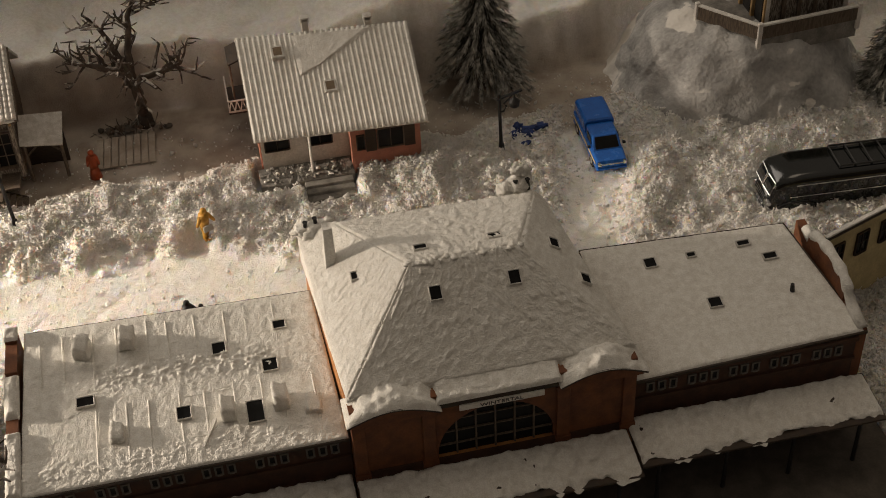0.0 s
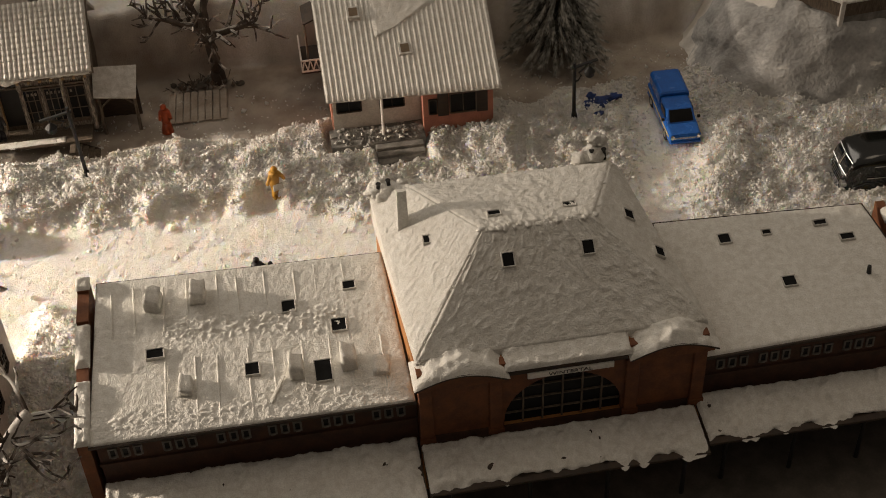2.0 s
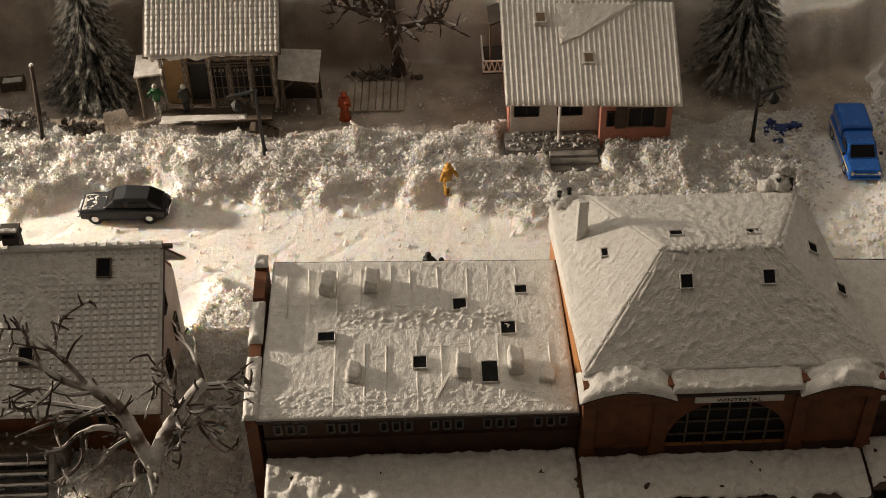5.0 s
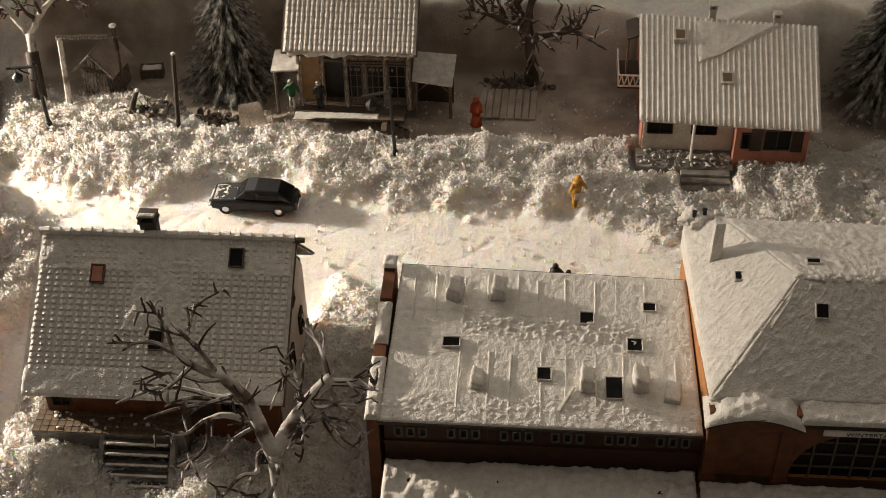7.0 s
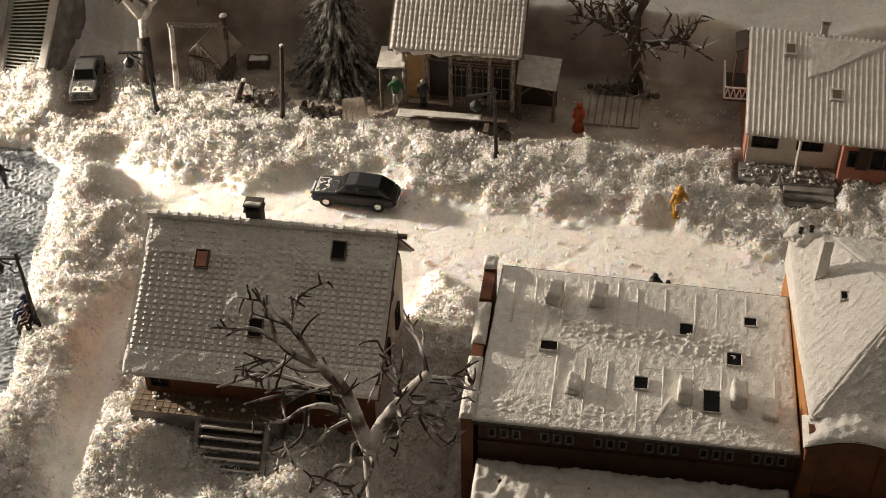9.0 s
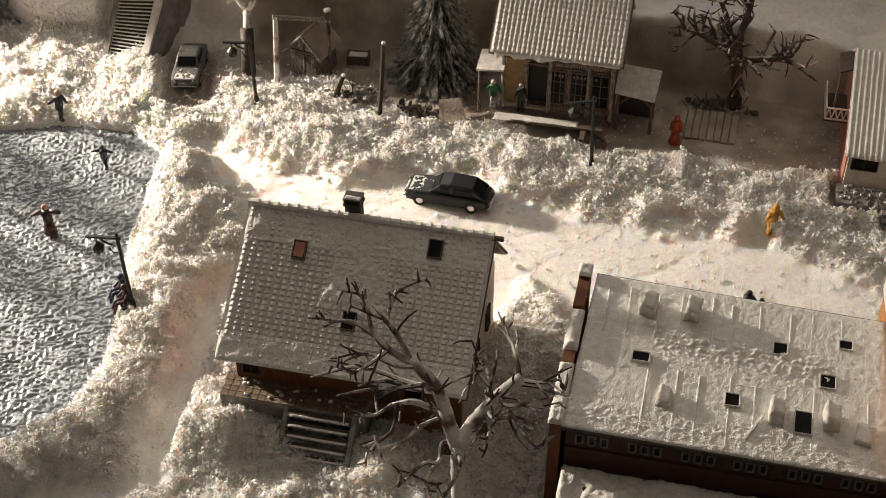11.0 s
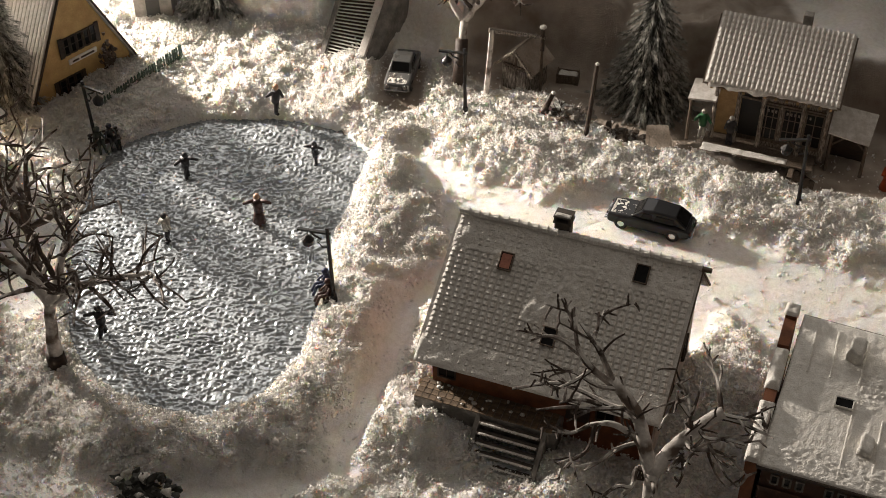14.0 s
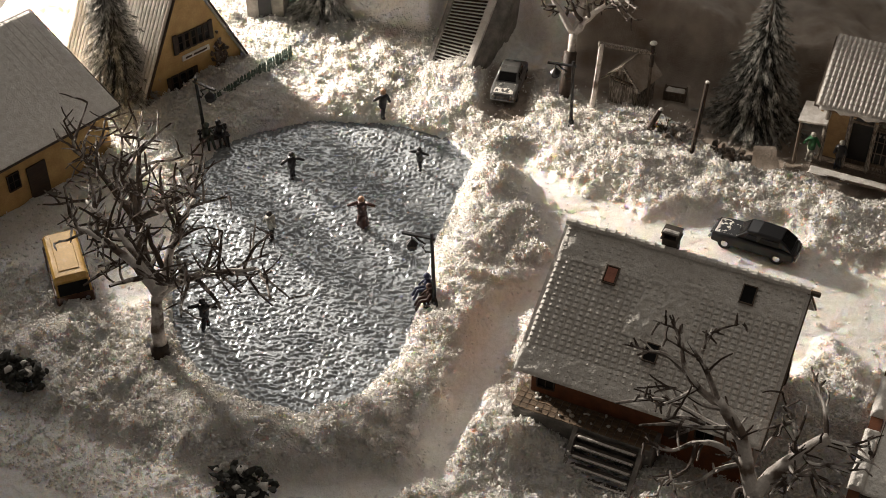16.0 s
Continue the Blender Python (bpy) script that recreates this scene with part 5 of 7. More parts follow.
def bare_tree(base, trunk, limbs, seed, label, mat, radius=0.42, depth=2, twig=2.4, foot=0.8):
    """trunk: points above the base; limbs: lists of points from the fork."""
    rng = random.Random(seed)
    t = thing("bare_tree", base, 0, label, "tree", "bare trees")
    z0 = Vector(base)
    loc = [Vector((0, 0, -0.4))] + [Vector(p) - z0 for p in trunk]
    b = B()
    fine = []
    for a, c in zip(loc, loc[1:]):
        fine += [a.lerp(c, k / 3) + Vector((rng.uniform(-0.05, 0.05), rng.uniform(-0.05, 0.05), 0)) for k in range(3)]
    fine.append(loc[-1])
    tube(b, fine, [radius * (1 - 0.4 * k / len(fine)) * rng.uniform(0.92, 1.1) for k in range(len(fine))], 10)
    part("trunk", b, mat, t, smooth=True)
    if foot:
        b = B()
        up = (loc[1] - loc[0]).normalized()
        tube(b, [(0, 0, -0.3), up * foot * 0.35, up * foot], [radius * 1.25, radius * 1.14, radius * 1.05], 10)
        part("trunk_foot", b, DARK_WOOD, t, "dark bare trunk foot", smooth=True)
    for lm in limbs:
        b = B()
        pts = [loc[-1]] + [Vector(p) - z0 for p in lm]
        fin = []
        for a, c in zip(pts, pts[1:]):
            fin += [a.lerp(c, k / 3) + Vector((rng.uniform(-0.1, 0.1), rng.uniform(-0.1, 0.1), rng.uniform(-0.08, 0.08))) * (1 if k else 0) for k in range(3)]
        fin.append(pts[-1])
        r0 = radius * 0.68
        rad = [r0 * (1 - 0.72 * k / len(fin)) for k in range(len(fin))]
        tube(b, fin, rad, 7)
        part("limb", b, mat, t, smooth=True)
        b = B()
        for i in range(2, len(fin)):
            for _ in range(2 if i > 4 else 1):
                d = (fin[i] - fin[i - 1]).normalized()
                side = Vector((rng.uniform(-1, 1), rng.uniform(-1, 1), rng.uniform(-0.5, 0.8)))
                side = (side - d * side.dot(d)).normalized()
                branch(b, fin[i], d * 0.4 + side * 0.7, twig * rng.uniform(0.6, 1.1), max(rad[i] * 0.66, 0.11), depth - 1, rng, None)
        tagged(part("crown", b, BARK_TWIG, t, "gnarled dark twigs with snow"), kind="stuff")
    return t


def fir(base, hgt, rad, seed, lift=0.05, label="frosted dark green bottle-brush fir tree"):
    rng = random.Random(seed)
    t = thing("fir_tree", base, rng.uniform(0, 360), label, "tree", "fir trees")
    b = B()
    tube(b, [(0, 0, -0.3), (0, 0, hgt * 0.5), (0, 0, hgt)], [rad * 0.12, rad * 0.07, 0.03], 8)
    part("trunk", b, BARK, t)
    vs, fs = [[], []], [[], []]

    def needle(k, p, d, l, w):
        d = d.normalized()
        u = d.orthogonal().normalized()
        v = d.cross(u)
        n0 = len(vs[k])
        for a in range(3):
            vs[k].append(tuple((p + (u * math.cos(a * 2.094) + v * math.sin(a * 2.094)) * w) * U))
        vs[k].append(tuple((p + d * l) * U))
        fs[k].extend(((n0, n0 + 1, n0 + 3), (n0 + 1, n0 + 2, n0 + 3), (n0 + 2, n0, n0 + 3)))

    levels = int(hgt / 0.36)
    for i in range(levels):
        f = (i + 0.5) / levels
        z = hgt * (lift + (1 - lift) * f)
        r = rad * (1 - f) ** 0.85 * rng.uniform(0.88, 1.1) + 0.1
        n = max(5, int(15 * (1 - f) + 5))
        for j in range(n):
            a = 2 * math.pi * (j + rng.random()) / n
            rr = r * rng.uniform(0.75, 1.12)
            out = Vector((math.cos(a), math.sin(a), 0))
            tip = out * rr + Vector((0, 0, z - min(rr * rng.uniform(0.45, 0.7), z * 0.8)))
            root = Vector((0, 0, z))
            m = max(3, int((tip - root).length / 0.17))
            for q in range(1, m + 1):
                p = root.lerp(tip, q / m)
                along_d = (tip - root).normalized()
                for _ in range(5):
                    side = Vector((rng.uniform(-1, 1), rng.uniform(-1, 1), rng.uniform(-0.8, 0.8)))
                    d = along_d * 1.0 + side * 0.5 - Vector((0, 0, 0.25))
                    frost = q / m > rng.uniform(0.15, 0.85)
                    needle(1 if frost else 0, p, d, rng.uniform(0.4, 0.75), 0.032)
    for k, (nm, mt) in enumerate((("needles", NEEDLES), ("frosted_needles", FROST))):
        me = bpy.data.meshes.new(nm)
        me.from_pydata(vs[k], [], fs[k])
        me.materials.append(mt)
        o = new(nm, me)
        o.parent = t
        tagged(o, kind="stuff")
    return t


fir((-22.2, 36.6, on(-22.2, 36.6) - 0.3), 11.0, 3.7, 1)
fir((20.5, 35.6, on(20.5, 35.6) - 0.3), 11.5, 3.1, 2, 0.24)
fir((-62.6, 20.4, on(-62.6, 20.4)), 11.4, 2.7, 3)
fir((-55.2, 36.4, on(-55.2, 36.4)), 9.0, 3.0, 4)
fir((46.2, 27.6, on(46.2, 27.6)), 9.0, 2.2, 5)

def limbed_tree(base, trunk, limbs, seed, label, mat, radius):
    """A tree whose limbs and long twigs follow given lines; each line: start radius and points."""
    rng = random.Random(seed)
    t = thing("bare_tree", base, 0, label, "tree", "bare trees")
    z0 = Vector(base)

    def smooth_line(pts):
        pts = [Vector(p) - z0 for p in pts]
        ext = [pts[0] * 2 - pts[1]] + pts + [pts[-1] * 2 - pts[-2]]
        out = []
        for a, p, q, c in zip(ext, ext[1:], ext[2:], ext[3:]):
            for k in range(4):
                u = k / 4
                out.append(0.5 * (2 * p + (q - a) * u + (2 * a - 5 * p + 4 * q - c) * u * u + (3 * p - a - 3 * q + c) * u ** 3))
        return out + [pts[-1]]

    b = B()
    line = smooth_line(trunk)
    tube(b, line, [radius * (1.25 - 0.4 * k / len(line)) * rng.uniform(0.94, 1.06) for k in range(len(line))], 11)
    part("trunk", b, mat, t, smooth=True)
    twigs = B()
    for r, end, pts in limbs:
        line = smooth_line(pts)
        n = len(line)
        rad = [(r + (end - r) * k / (n - 1)) * rng.uniform(0.93, 1.07) for k in range(n)]
        if r > 0.2:
            b = B()
            tube(b, line, rad, 10)
            part("limb", b, mat, t, smooth=True)
        else:
            tube(twigs, line, rad, 6)
        for _ in range(5 if r > 0.2 else 3):
            k = rng.randint(n // 3, n - 2)
            d = (line[k + 1] - line[k]).normalized()
            side = Vector((rng.uniform(-1, 1), rng.uniform(-1, 1), rng.uniform(-0.4, 0.7)))
            branch(twigs, line[k], d * 0.6 + side * 0.6, rng.uniform(0.7, 1.9), 0.08, 1 if rng.random() < 0.4 else 0, rng, None)
    tagged(part("crown", twigs, BARK_TWIG, t, "long dark twigs edged with snow"), kind="stuff")
    return t


limbed_tree((-12.4, -2.2, 0), [(-12.4, -2.2, -0.4), (-12.4, -2.1, 4.0), (-12.5, -2.0, 6.0), (-12.6, -1.7, 7.5)], [
    (0.36, 0.24, [(-12.6, -1.7, 7.3), (-13.1, -1.2, 8.2), (-13.5, -0.7, 9.0), (-14.1, -0.3, 9.8), (-15.1, 0.0, 10.6)]),
    (0.36, 0.27, [(-12.6, -1.7, 7.4), (-12.1, -0.8, 8.1), (-11.5, -0.2, 8.7), (-10.9, 0.5, 9.2), (-10.3, 0.9, 9.6)]),
    (0.22, 0.10, [(-13.0, -1.3, 8.0), (-13.7, -0.8, 8.4), (-14.8, -0.7, 8.7), (-15.7, -0.9, 8.5)]),
    (0.19, 0.07, [(-14.9, -0.1, 10.4), (-16.1, -0.2, 11.3), (-16.9, 0.3, 12.0), (-17.4, 1.8, 12.6)]),
    (0.15, 0.06, [(-15.1, 0.0, 10.6), (-15.8, 0.4, 11.6), (-16.3, 0.6, 12.1), (-17.0, 1.2, 12.3)]),
    (0.12, 0.05, [(-16.3, 0.6, 12.0), (-16.3, 1.4, 12.1), (-16.3, 2.5, 12.2)]),
    (0.13, 0.06, [(-16.4, 0.0, 11.6), (-17.7, 0.3, 12.0), (-18.6, -0.1, 12.2)]),
    (0.15, 0.06, [(-13.9, -0.4, 9.6), (-15.0, -0.4, 9.5), (-16.5, -0.1, 9.6), (-17.7, -0.3, 9.8), (-19.3, -1.1, 9.6)]),
    (0.12, 0.05, [(-14.8, -0.1, 10.3), (-15.6, -0.7, 10.8), (-16.7, -0.4, 10.9), (-17.3, -0.6, 11.0)]),
    (0.13, 0.05, [(-14.4, -0.4, 9.6), (-15.5, -0.7, 9.4), (-16.8, -1.2, 9.5), (-17.9, -1.9, 9.6)]),
    (0.12, 0.05, [(-15.4, -0.5, 9.5), (-16.2, -1.0, 10.0), (-17.0, -1.6, 10.1)]),
    (0.12, 0.05, [(-16.0, -0.2, 11.2), (-16.6, -0.9, 10.9), (-17.4, -1.5, 10.6)]),
    (0.11, 0.05, [(-15.7, -0.9, 8.5), (-16.4, -1.4, 8.2), (-17.2, -1.7, 8.3)]),
    (0.13, 0.05, [(-13.5, -0.9, 8.2), (-14.3, -1.4, 8.0), (-14.8, -2.1, 7.8), (-15.4, -2.6, 7.4)]),
    (0.13, 0.05, [(-15.5, -0.9, 8.6), (-15.6, -1.7, 7.6), (-16.7, -2.5, 7.2)]),
    (0.17, 0.06, [(-12.7, -1.6, 7.4), (-13.3, -1.6, 7.3), (-13.3, -2.4, 7.0), (-13.9, -2.8, 7.2), (-14.6, -4.4, 7.4)]),
    (0.11, 0.05, [(-13.3, -2.4, 7.0), (-13.6, -3.0, 6.8), (-13.6, -3.8, 6.8)]),
    (0.12, 0.05, [(-12.6, -1.8, 7.2), (-12.3, -2.6, 7.3), (-12.5, -3.6, 7.0)]),
    (0.13, 0.05, [(-10.4, 0.9, 9.5), (-10.7, 1.6, 10.0), (-11.1, 2.4, 10.2), (-11.8, 3.1, 10.4)]),
    (0.12, 0.05, [(-11.4, -0.1, 8.8), (-11.6, 0.2, 9.5), (-12.0, 1.2, 10.3)]),
    (0.10, 0.05, [(-11.6, 0.2, 9.5), (-12.3, 0.6, 9.8), (-12.4, 0.0, 9.6)]),
    (0.11, 0.05, [(-10.5, 0.8, 9.5), (-9.4, 0.8, 9.6), (-8.6, 1.1, 9.7)]),
    (0.11, 0.05, [(-10.6, 0.7, 9.4), (-9.5, 0.7, 9.4), (-8.5, 0.6, 9.3), (-8.5, 1.0, 9.5)]),
    (0.12, 0.05, [(-11.2, 0.2, 9.0), (-10.7, -0.5, 9.2), (-10.0, -0.3, 9.2), (-9.1, -0.2, 9.1)]),
    (0.12, 0.05, [(-11.6, -0.3, 8.6), (-11.2, -1.0, 8.8), (-10.3, -0.7, 8.8), (-9.3, -0.8, 8.7)]),
    (0.10, 0.05, [(-10.7, -0.5, 9.1), (-10.1, -1.1, 8.9), (-9.5, -1.5, 8.9)]),
    (0.12, 0.05, [(-11.9, -0.6, 8.3), (-11.5, -1.0, 8.2), (-12.0, -1.7, 7.8)])],
    41, "gnarled bare tree with snow-whitened trunk and long twigs", BARK_SNOW, 0.34)
bare_tree((-45.3, -0.1, on(-45.3, -0.1)), [(-45.4, 0.1, 2.6), (-45.3, 0.5, 4.8)],
          [[(-44.0, 1.2, 5.8), (-42.2, 2.0, 6.3), (-40.4, 2.8, 6.6)], [(-46.7, 1.4, 6.0), (-49.0, 2.4, 6.7), (-51.6, 3.3, 7.0)], [(-45.2, 1.7, 6.2), (-45.4, 3.4, 7.2), (-45.6, 5.2, 7.8)],
           [(-46.4, 0.6, 6.2), (-48.4, 0.8, 7.2), (-50.0, 0.6, 7.6)], [(-44.6, 0.4, 6.0), (-43.0, 0.4, 6.6)]], 52,
          "bare tree with white snowy trunk beside the pond", BARK_SNOW, 0.46, 2, 3.0)
bare_tree((-50.2, 5.6, on(-50.2, 5.6)), [(-50.3, 5.7, 2.2), (-50.4, 5.8, 4.2)],
          [[(-52.0, 6.3, 5.2), (-53.8, 7.0, 5.9), (-55.8, 7.6, 6.3)], [(-49.0, 6.6, 5.2), (-47.6, 7.8, 5.9)], [(-51.0, 7.2, 6.0), (-52.0, 8.8, 7.4)], [(-50.2, 5.6, 6.4), (-50.6, 5.2, 8.0)]], 63,
          "bare dark-limbed tree behind the van", BARK, 0.38, 2, 2.9)
bare_tree((-2.1, 37.4, on(-2.1, 37.4)), [(-2.2, 37.4, 2.0), (-2.4, 37.4, 3.6)],
          [[(-3.4, 37.6, 4.6), (-4.8, 38.0, 5.0), (-5.9, 38.2, 5.2)], [(-1.2, 36.8, 4.4), (0.0, 36.2, 5.0), (0.9, 35.8, 5.6)], [(-2.4, 38.2, 5.4), (-2.0, 39.4, 7.4), (-1.4, 40.2, 8.6)],
           [(-3.2, 38.4, 5.6), (-4.2, 39.4, 7.2)], [(-2.0, 36.4, 4.4), (-2.2, 35.0, 4.6)]], 74,
          "bare dark brown tree in a snowy yard", BARK, 0.45, 2, 2.0)
bare_tree((-34.8, 33.6, 0.4), [(-34.9, 34.2, 2.0), (-35.1, 35.3, 4.6)],
          [[(-34.2, 35.7, 5.8), (-33.2, 36.2, 6.8), (-32.0, 36.4, 7.4)], [(-36.2, 35.6, 5.8), (-37.2, 36.0, 6.8)], [(-35.0, 36.3, 6.2), (-35.1, 37.2, 7.8)]], 85,
          "bare tree with snow-whitened upper trunk", BARK_SNOW, 0.42, 2, 1.9, foot=3.3)


# ---- street lamps, posts ----
def street_lamp(x, y, hgt, turn, lean=(0, 0), name_label="black iron street lamp with hanging lantern"):
    t = thing("street_lamp", (x, y, on(x, y)), turn, name_label, "street lamp", "street lamps")
    b = B()
    lx, ly = lean
    tube(b, [(0, 0, -0.4), (lx * 0.5, ly * 0.5, hgt / 2), (lx, ly, hgt)], [0.13, 0.11, 0.1], 8)
    tube(b, [(0, 0, -0.2), (0, 0, 0.35)], [0.22, 0.17], 8)
    part("post", b, IRON, t)
    b = B()
    zz = hgt - 0.35
    beam(b, (lx + 0.2, ly, zz), (lx - 1.7, ly, zz), 0.13, 0.16)
    pts = [(lx - 0.02, ly, zz - 1.0), (lx - 0.35, ly, zz - 1.05), (lx - 0.55, ly, zz - 0.75), (lx - 0.35, ly, zz - 0.5), (lx - 0.75, ly, zz - 0.3), (lx - 1.0, ly, zz - 0.05)]
    tube(b, pts, [0.06] * 6, 6)
    part("bracket", b, IRON, t)
    b = B()
    cx = lx - 1.15
    zz -= 0.15
    tube(b, [(cx, ly, zz), (cx, ly, zz - 0.2)], [0.04, 0.04], 6)
    tube(b, [(cx, ly, zz - 0.2), (cx, ly, zz - 0.35), (cx, ly, zz - 0.5)], [0.07, 0.22, 0.36], 10)
    tube(b, [(cx, ly, zz - 0.5), (cx, ly, zz - 0.8), (cx, ly, zz - 0.95)], [0.33, 0.3, 0.13], 10)
    part("lantern", b, IRON, t, "dark bell-shaped lantern")
    return t


street_lamp(-10.4, 27.9, 4.9, 20, (-0.1, 0.4))
street_lamp(-33.1, 30.3, 4.6, 10, (-0.2, 0.5))
street_lamp(-33.2, 9.4, 4.7, 8, (-0.3, 0.5))
street_lamp(-54.6, 18.6, 5.0, 170, (-0.1, 0.3))


def pole(x, y, hgt, lean, label, r=0.17):
    t = thing("wooden_pole", (x, y, on(x, y)), 0, label, "pole", "wooden poles")
    b = B()
    tube(b, [(0, 0, -0.4), (lean[0] * 0.5 + 0.03, lean[1] * 0.5, hgt / 2), (lean[0], lean[1], hgt)], [r, r * 0.95, r * 0.85], 8)
    part("shaft", b, DARK_WOOD, t)
    b = B()
    tube(b, [(lean[0], lean[1], hgt - 0.02), (lean[0], lean[1], hgt + 0.1)], [r * 0.95, r * 0.5], 8)
    part("snow_cap", b, SNOW_PASTE, t)
    return t


street_lamp(19.75, 27.4, 4.4, 200, (0.35, 0.3), "leaning black street lamp beside a blue heap")
pole(-24.8, 30.7, 4.9, (0.15, 1.1), "dark wooden pole standing in the snow")
p = pole(-28.25, 31.9, 1.7, (0.7, 0.2), "leaning snow-crusted plank post", 0.2)


# ---- vehicles ----
def wheel(parent, x, y, r, w):
    b = B()
    tube(b, [(x, y - w / 2, r), (x, y - w * 0.4, r), (x, y + w * 0.4, r), (x, y + w / 2, r)], [r * 0.88, r, r, r * 0.88], 14)
    o = part("tyre", b, RUBBER, parent)
    s = -1 if y < 0 else 1
    b = B()
    tube(b, [(x, y + s * w * 0.42, r), (x, y + s * w * 0.56, r)], [r * 0.6, r * 0.45], 10)
    part("rim", b, CHROME, o)


def loft(bm, sections, close=True):
    """Cross-sections along x: (x, half width, z low, z high, corner radius)."""
    rings = []
    for x, hw, z0, z1, r in sections:
        r = min(r, hw * 0.9, (z1 - z0) * 0.45)
        pts = []
        for cx, cz, a0 in ((hw - r, z1 - r, 0), (-hw + r, z1 - r, 90), (-hw + r, z0 + r, 180), (hw - r, z0 + r, 270)):
            for k in range(4):
                a = radians(a0 + 30 * k)
                pts.append((x, cx + r * math.cos(a), cz + r * math.sin(a)))
        rings.append([bm.verts.new(p) for p in pts])
    n = len(rings[0])
    for a, c in zip(rings, rings[1:]):
        for k in range(n):
            bm.faces.new((a[k], a[(k + 1) % n], c[(k + 1) % n], c[k]))
    bm.faces.new(rings[0]), bm.faces.new(rings[-1][::-1])
    bmesh.ops.recalc_face_normals(bm, faces=bm.faces)
    return bm


def saloon(name, loc, rz, paint, label, L=5.2, W=1.95, snow=True, hatch=False, tilt=0.0):
    """A car with its nose towards -x."""
    t = thing(name, loc, rz, label, "car", ry=tilt)
    h = W / 2
    b = B()
    k = L / 5.2
    loft(b, [(-2.6 * k, h * 0.78, 0.42, 0.78, 0.12), (-2.5 * k, h * 0.92, 0.3, 0.92, 0.15), (-1.9 * k, h, 0.26, 1.0, 0.18), (-0.9 * k, h, 0.26, 1.06, 0.18), (0.8 * k, h, 0.26, 1.06, 0.18), (2.0 * k, h * 0.98, 0.26, 1.0, 0.18), (2.5 * k, h * 0.9, 0.32, 0.92, 0.16), (2.62 * k, h * 0.8, 0.45, 0.8, 0.12)])
    part("body", b, paint, t, smooth=False)
    rear = 2.35 if hatch else 1.75
    b = B()
    loft(b, [(-1.05 * k, h * 0.84, 1.0, 1.07, 0.03), (-0.45 * k, h * 0.76, 1.0, 1.62, 0.14), (0.2 * k, h * 0.76, 1.0, 1.70, 0.16), ((rear - 0.75) * k, h * 0.74, 1.0, 1.66, 0.16), (rear * k, h * 0.82, 0.95, 1.07, 0.03)])
    cabin = part("cabin", b, paint, t)
    b = B()
    for s in (-1, 1):
        for x0, x1 in ((-0.5, 0.22), (0.32, rear - 0.75)):
            prism(b, [(x0 * k, 1.1), (x1 * k, 1.1), ((x1 - 0.05) * k, 1.5), ((x0 + 0.15) * k, 1.5)], "y", s * h * 0.79, s * h * 0.825)
    slab(b, [(-1.0 * k, -h * 0.66, 1.13), (-1.0 * k, h * 0.66, 1.13), (-0.52 * k, h * 0.62, 1.60), (-0.52 * k, -h * 0.62, 1.60)], 0.02)
    slab(b, [((rear - 0.03) * k, -h * 0.64, 1.13), ((rear - 0.03) * k, h * 0.64, 1.13), ((rear - 0.68) * k, h * 0.6, 1.64), ((rear - 0.68) * k, -h * 0.6, 1.64)], 0.02)
    part("glazing", b, WINDOW, cabin)
    for x in (-1.65, 1.6):
        for s in (-1, 1):
            wheel(t, x * k, s * (h - 0.13), 0.42, 0.28)
    for x, z in ((-2.68, 0.5), (2.7, 0.5)):
        b = B()
        beam(b, (x * k, -h * 0.88, z), (x * k, h * 0.88, z), 0.12, 0.14, 0.03)
        part("bumper", b, CHROME, t)
    for s in (-1, 1):
        b = B()
        tube(b, [(-2.52 * k, s * h * 0.66, 0.75), (-2.66 * k, s * h * 0.66, 0.75)], [0.16, 0.13], 10)
        part("headlight", b, CHROME, t)
        b = B()
        box(b, 2.58 * k, 2.68 * k, s * h * 0.62 - 0.14, s * h * 0.62 + 0.14, 0.62, 0.78)
        part("tail_light", b, BROWN_PAINT, t)
    b = B()
    box(b, -2.66 * k, -2.56 * k, -h * 0.42, h * 0.42, 0.56, 0.8)
    part("grille", b, CHROME, t)
    if snow:
        b = B()
        snow_sheet(b, [(-2.4 * k, -h * 0.72, 0.99), (-2.4 * k, h * 0.72, 0.99), (-1.0 * k, h * 0.72, 1.05), (-1.0 * k, -h * 0.72, 1.05)], 46, 46, -0.055, 0.11, 4, 3.4)
        part("bonnet_snow", b, SNOW_PASTE, t, "patchy snow on the bonnet", smooth=True)
    return t


saloon("black_car", (-18.55, 23.75, 0.05), -2, BLACK_PAINT, "black saloon car with snow on its bonnet in the street", 5.15, 1.95, True, True)
saloon("grey_car", (-38.9, 33.3, on(-38.9, 33.3) + 0.05), 101, GREY_PAINT, "grey saloon car parked in deep snow below the stairs", 4.7, 1.9, True)


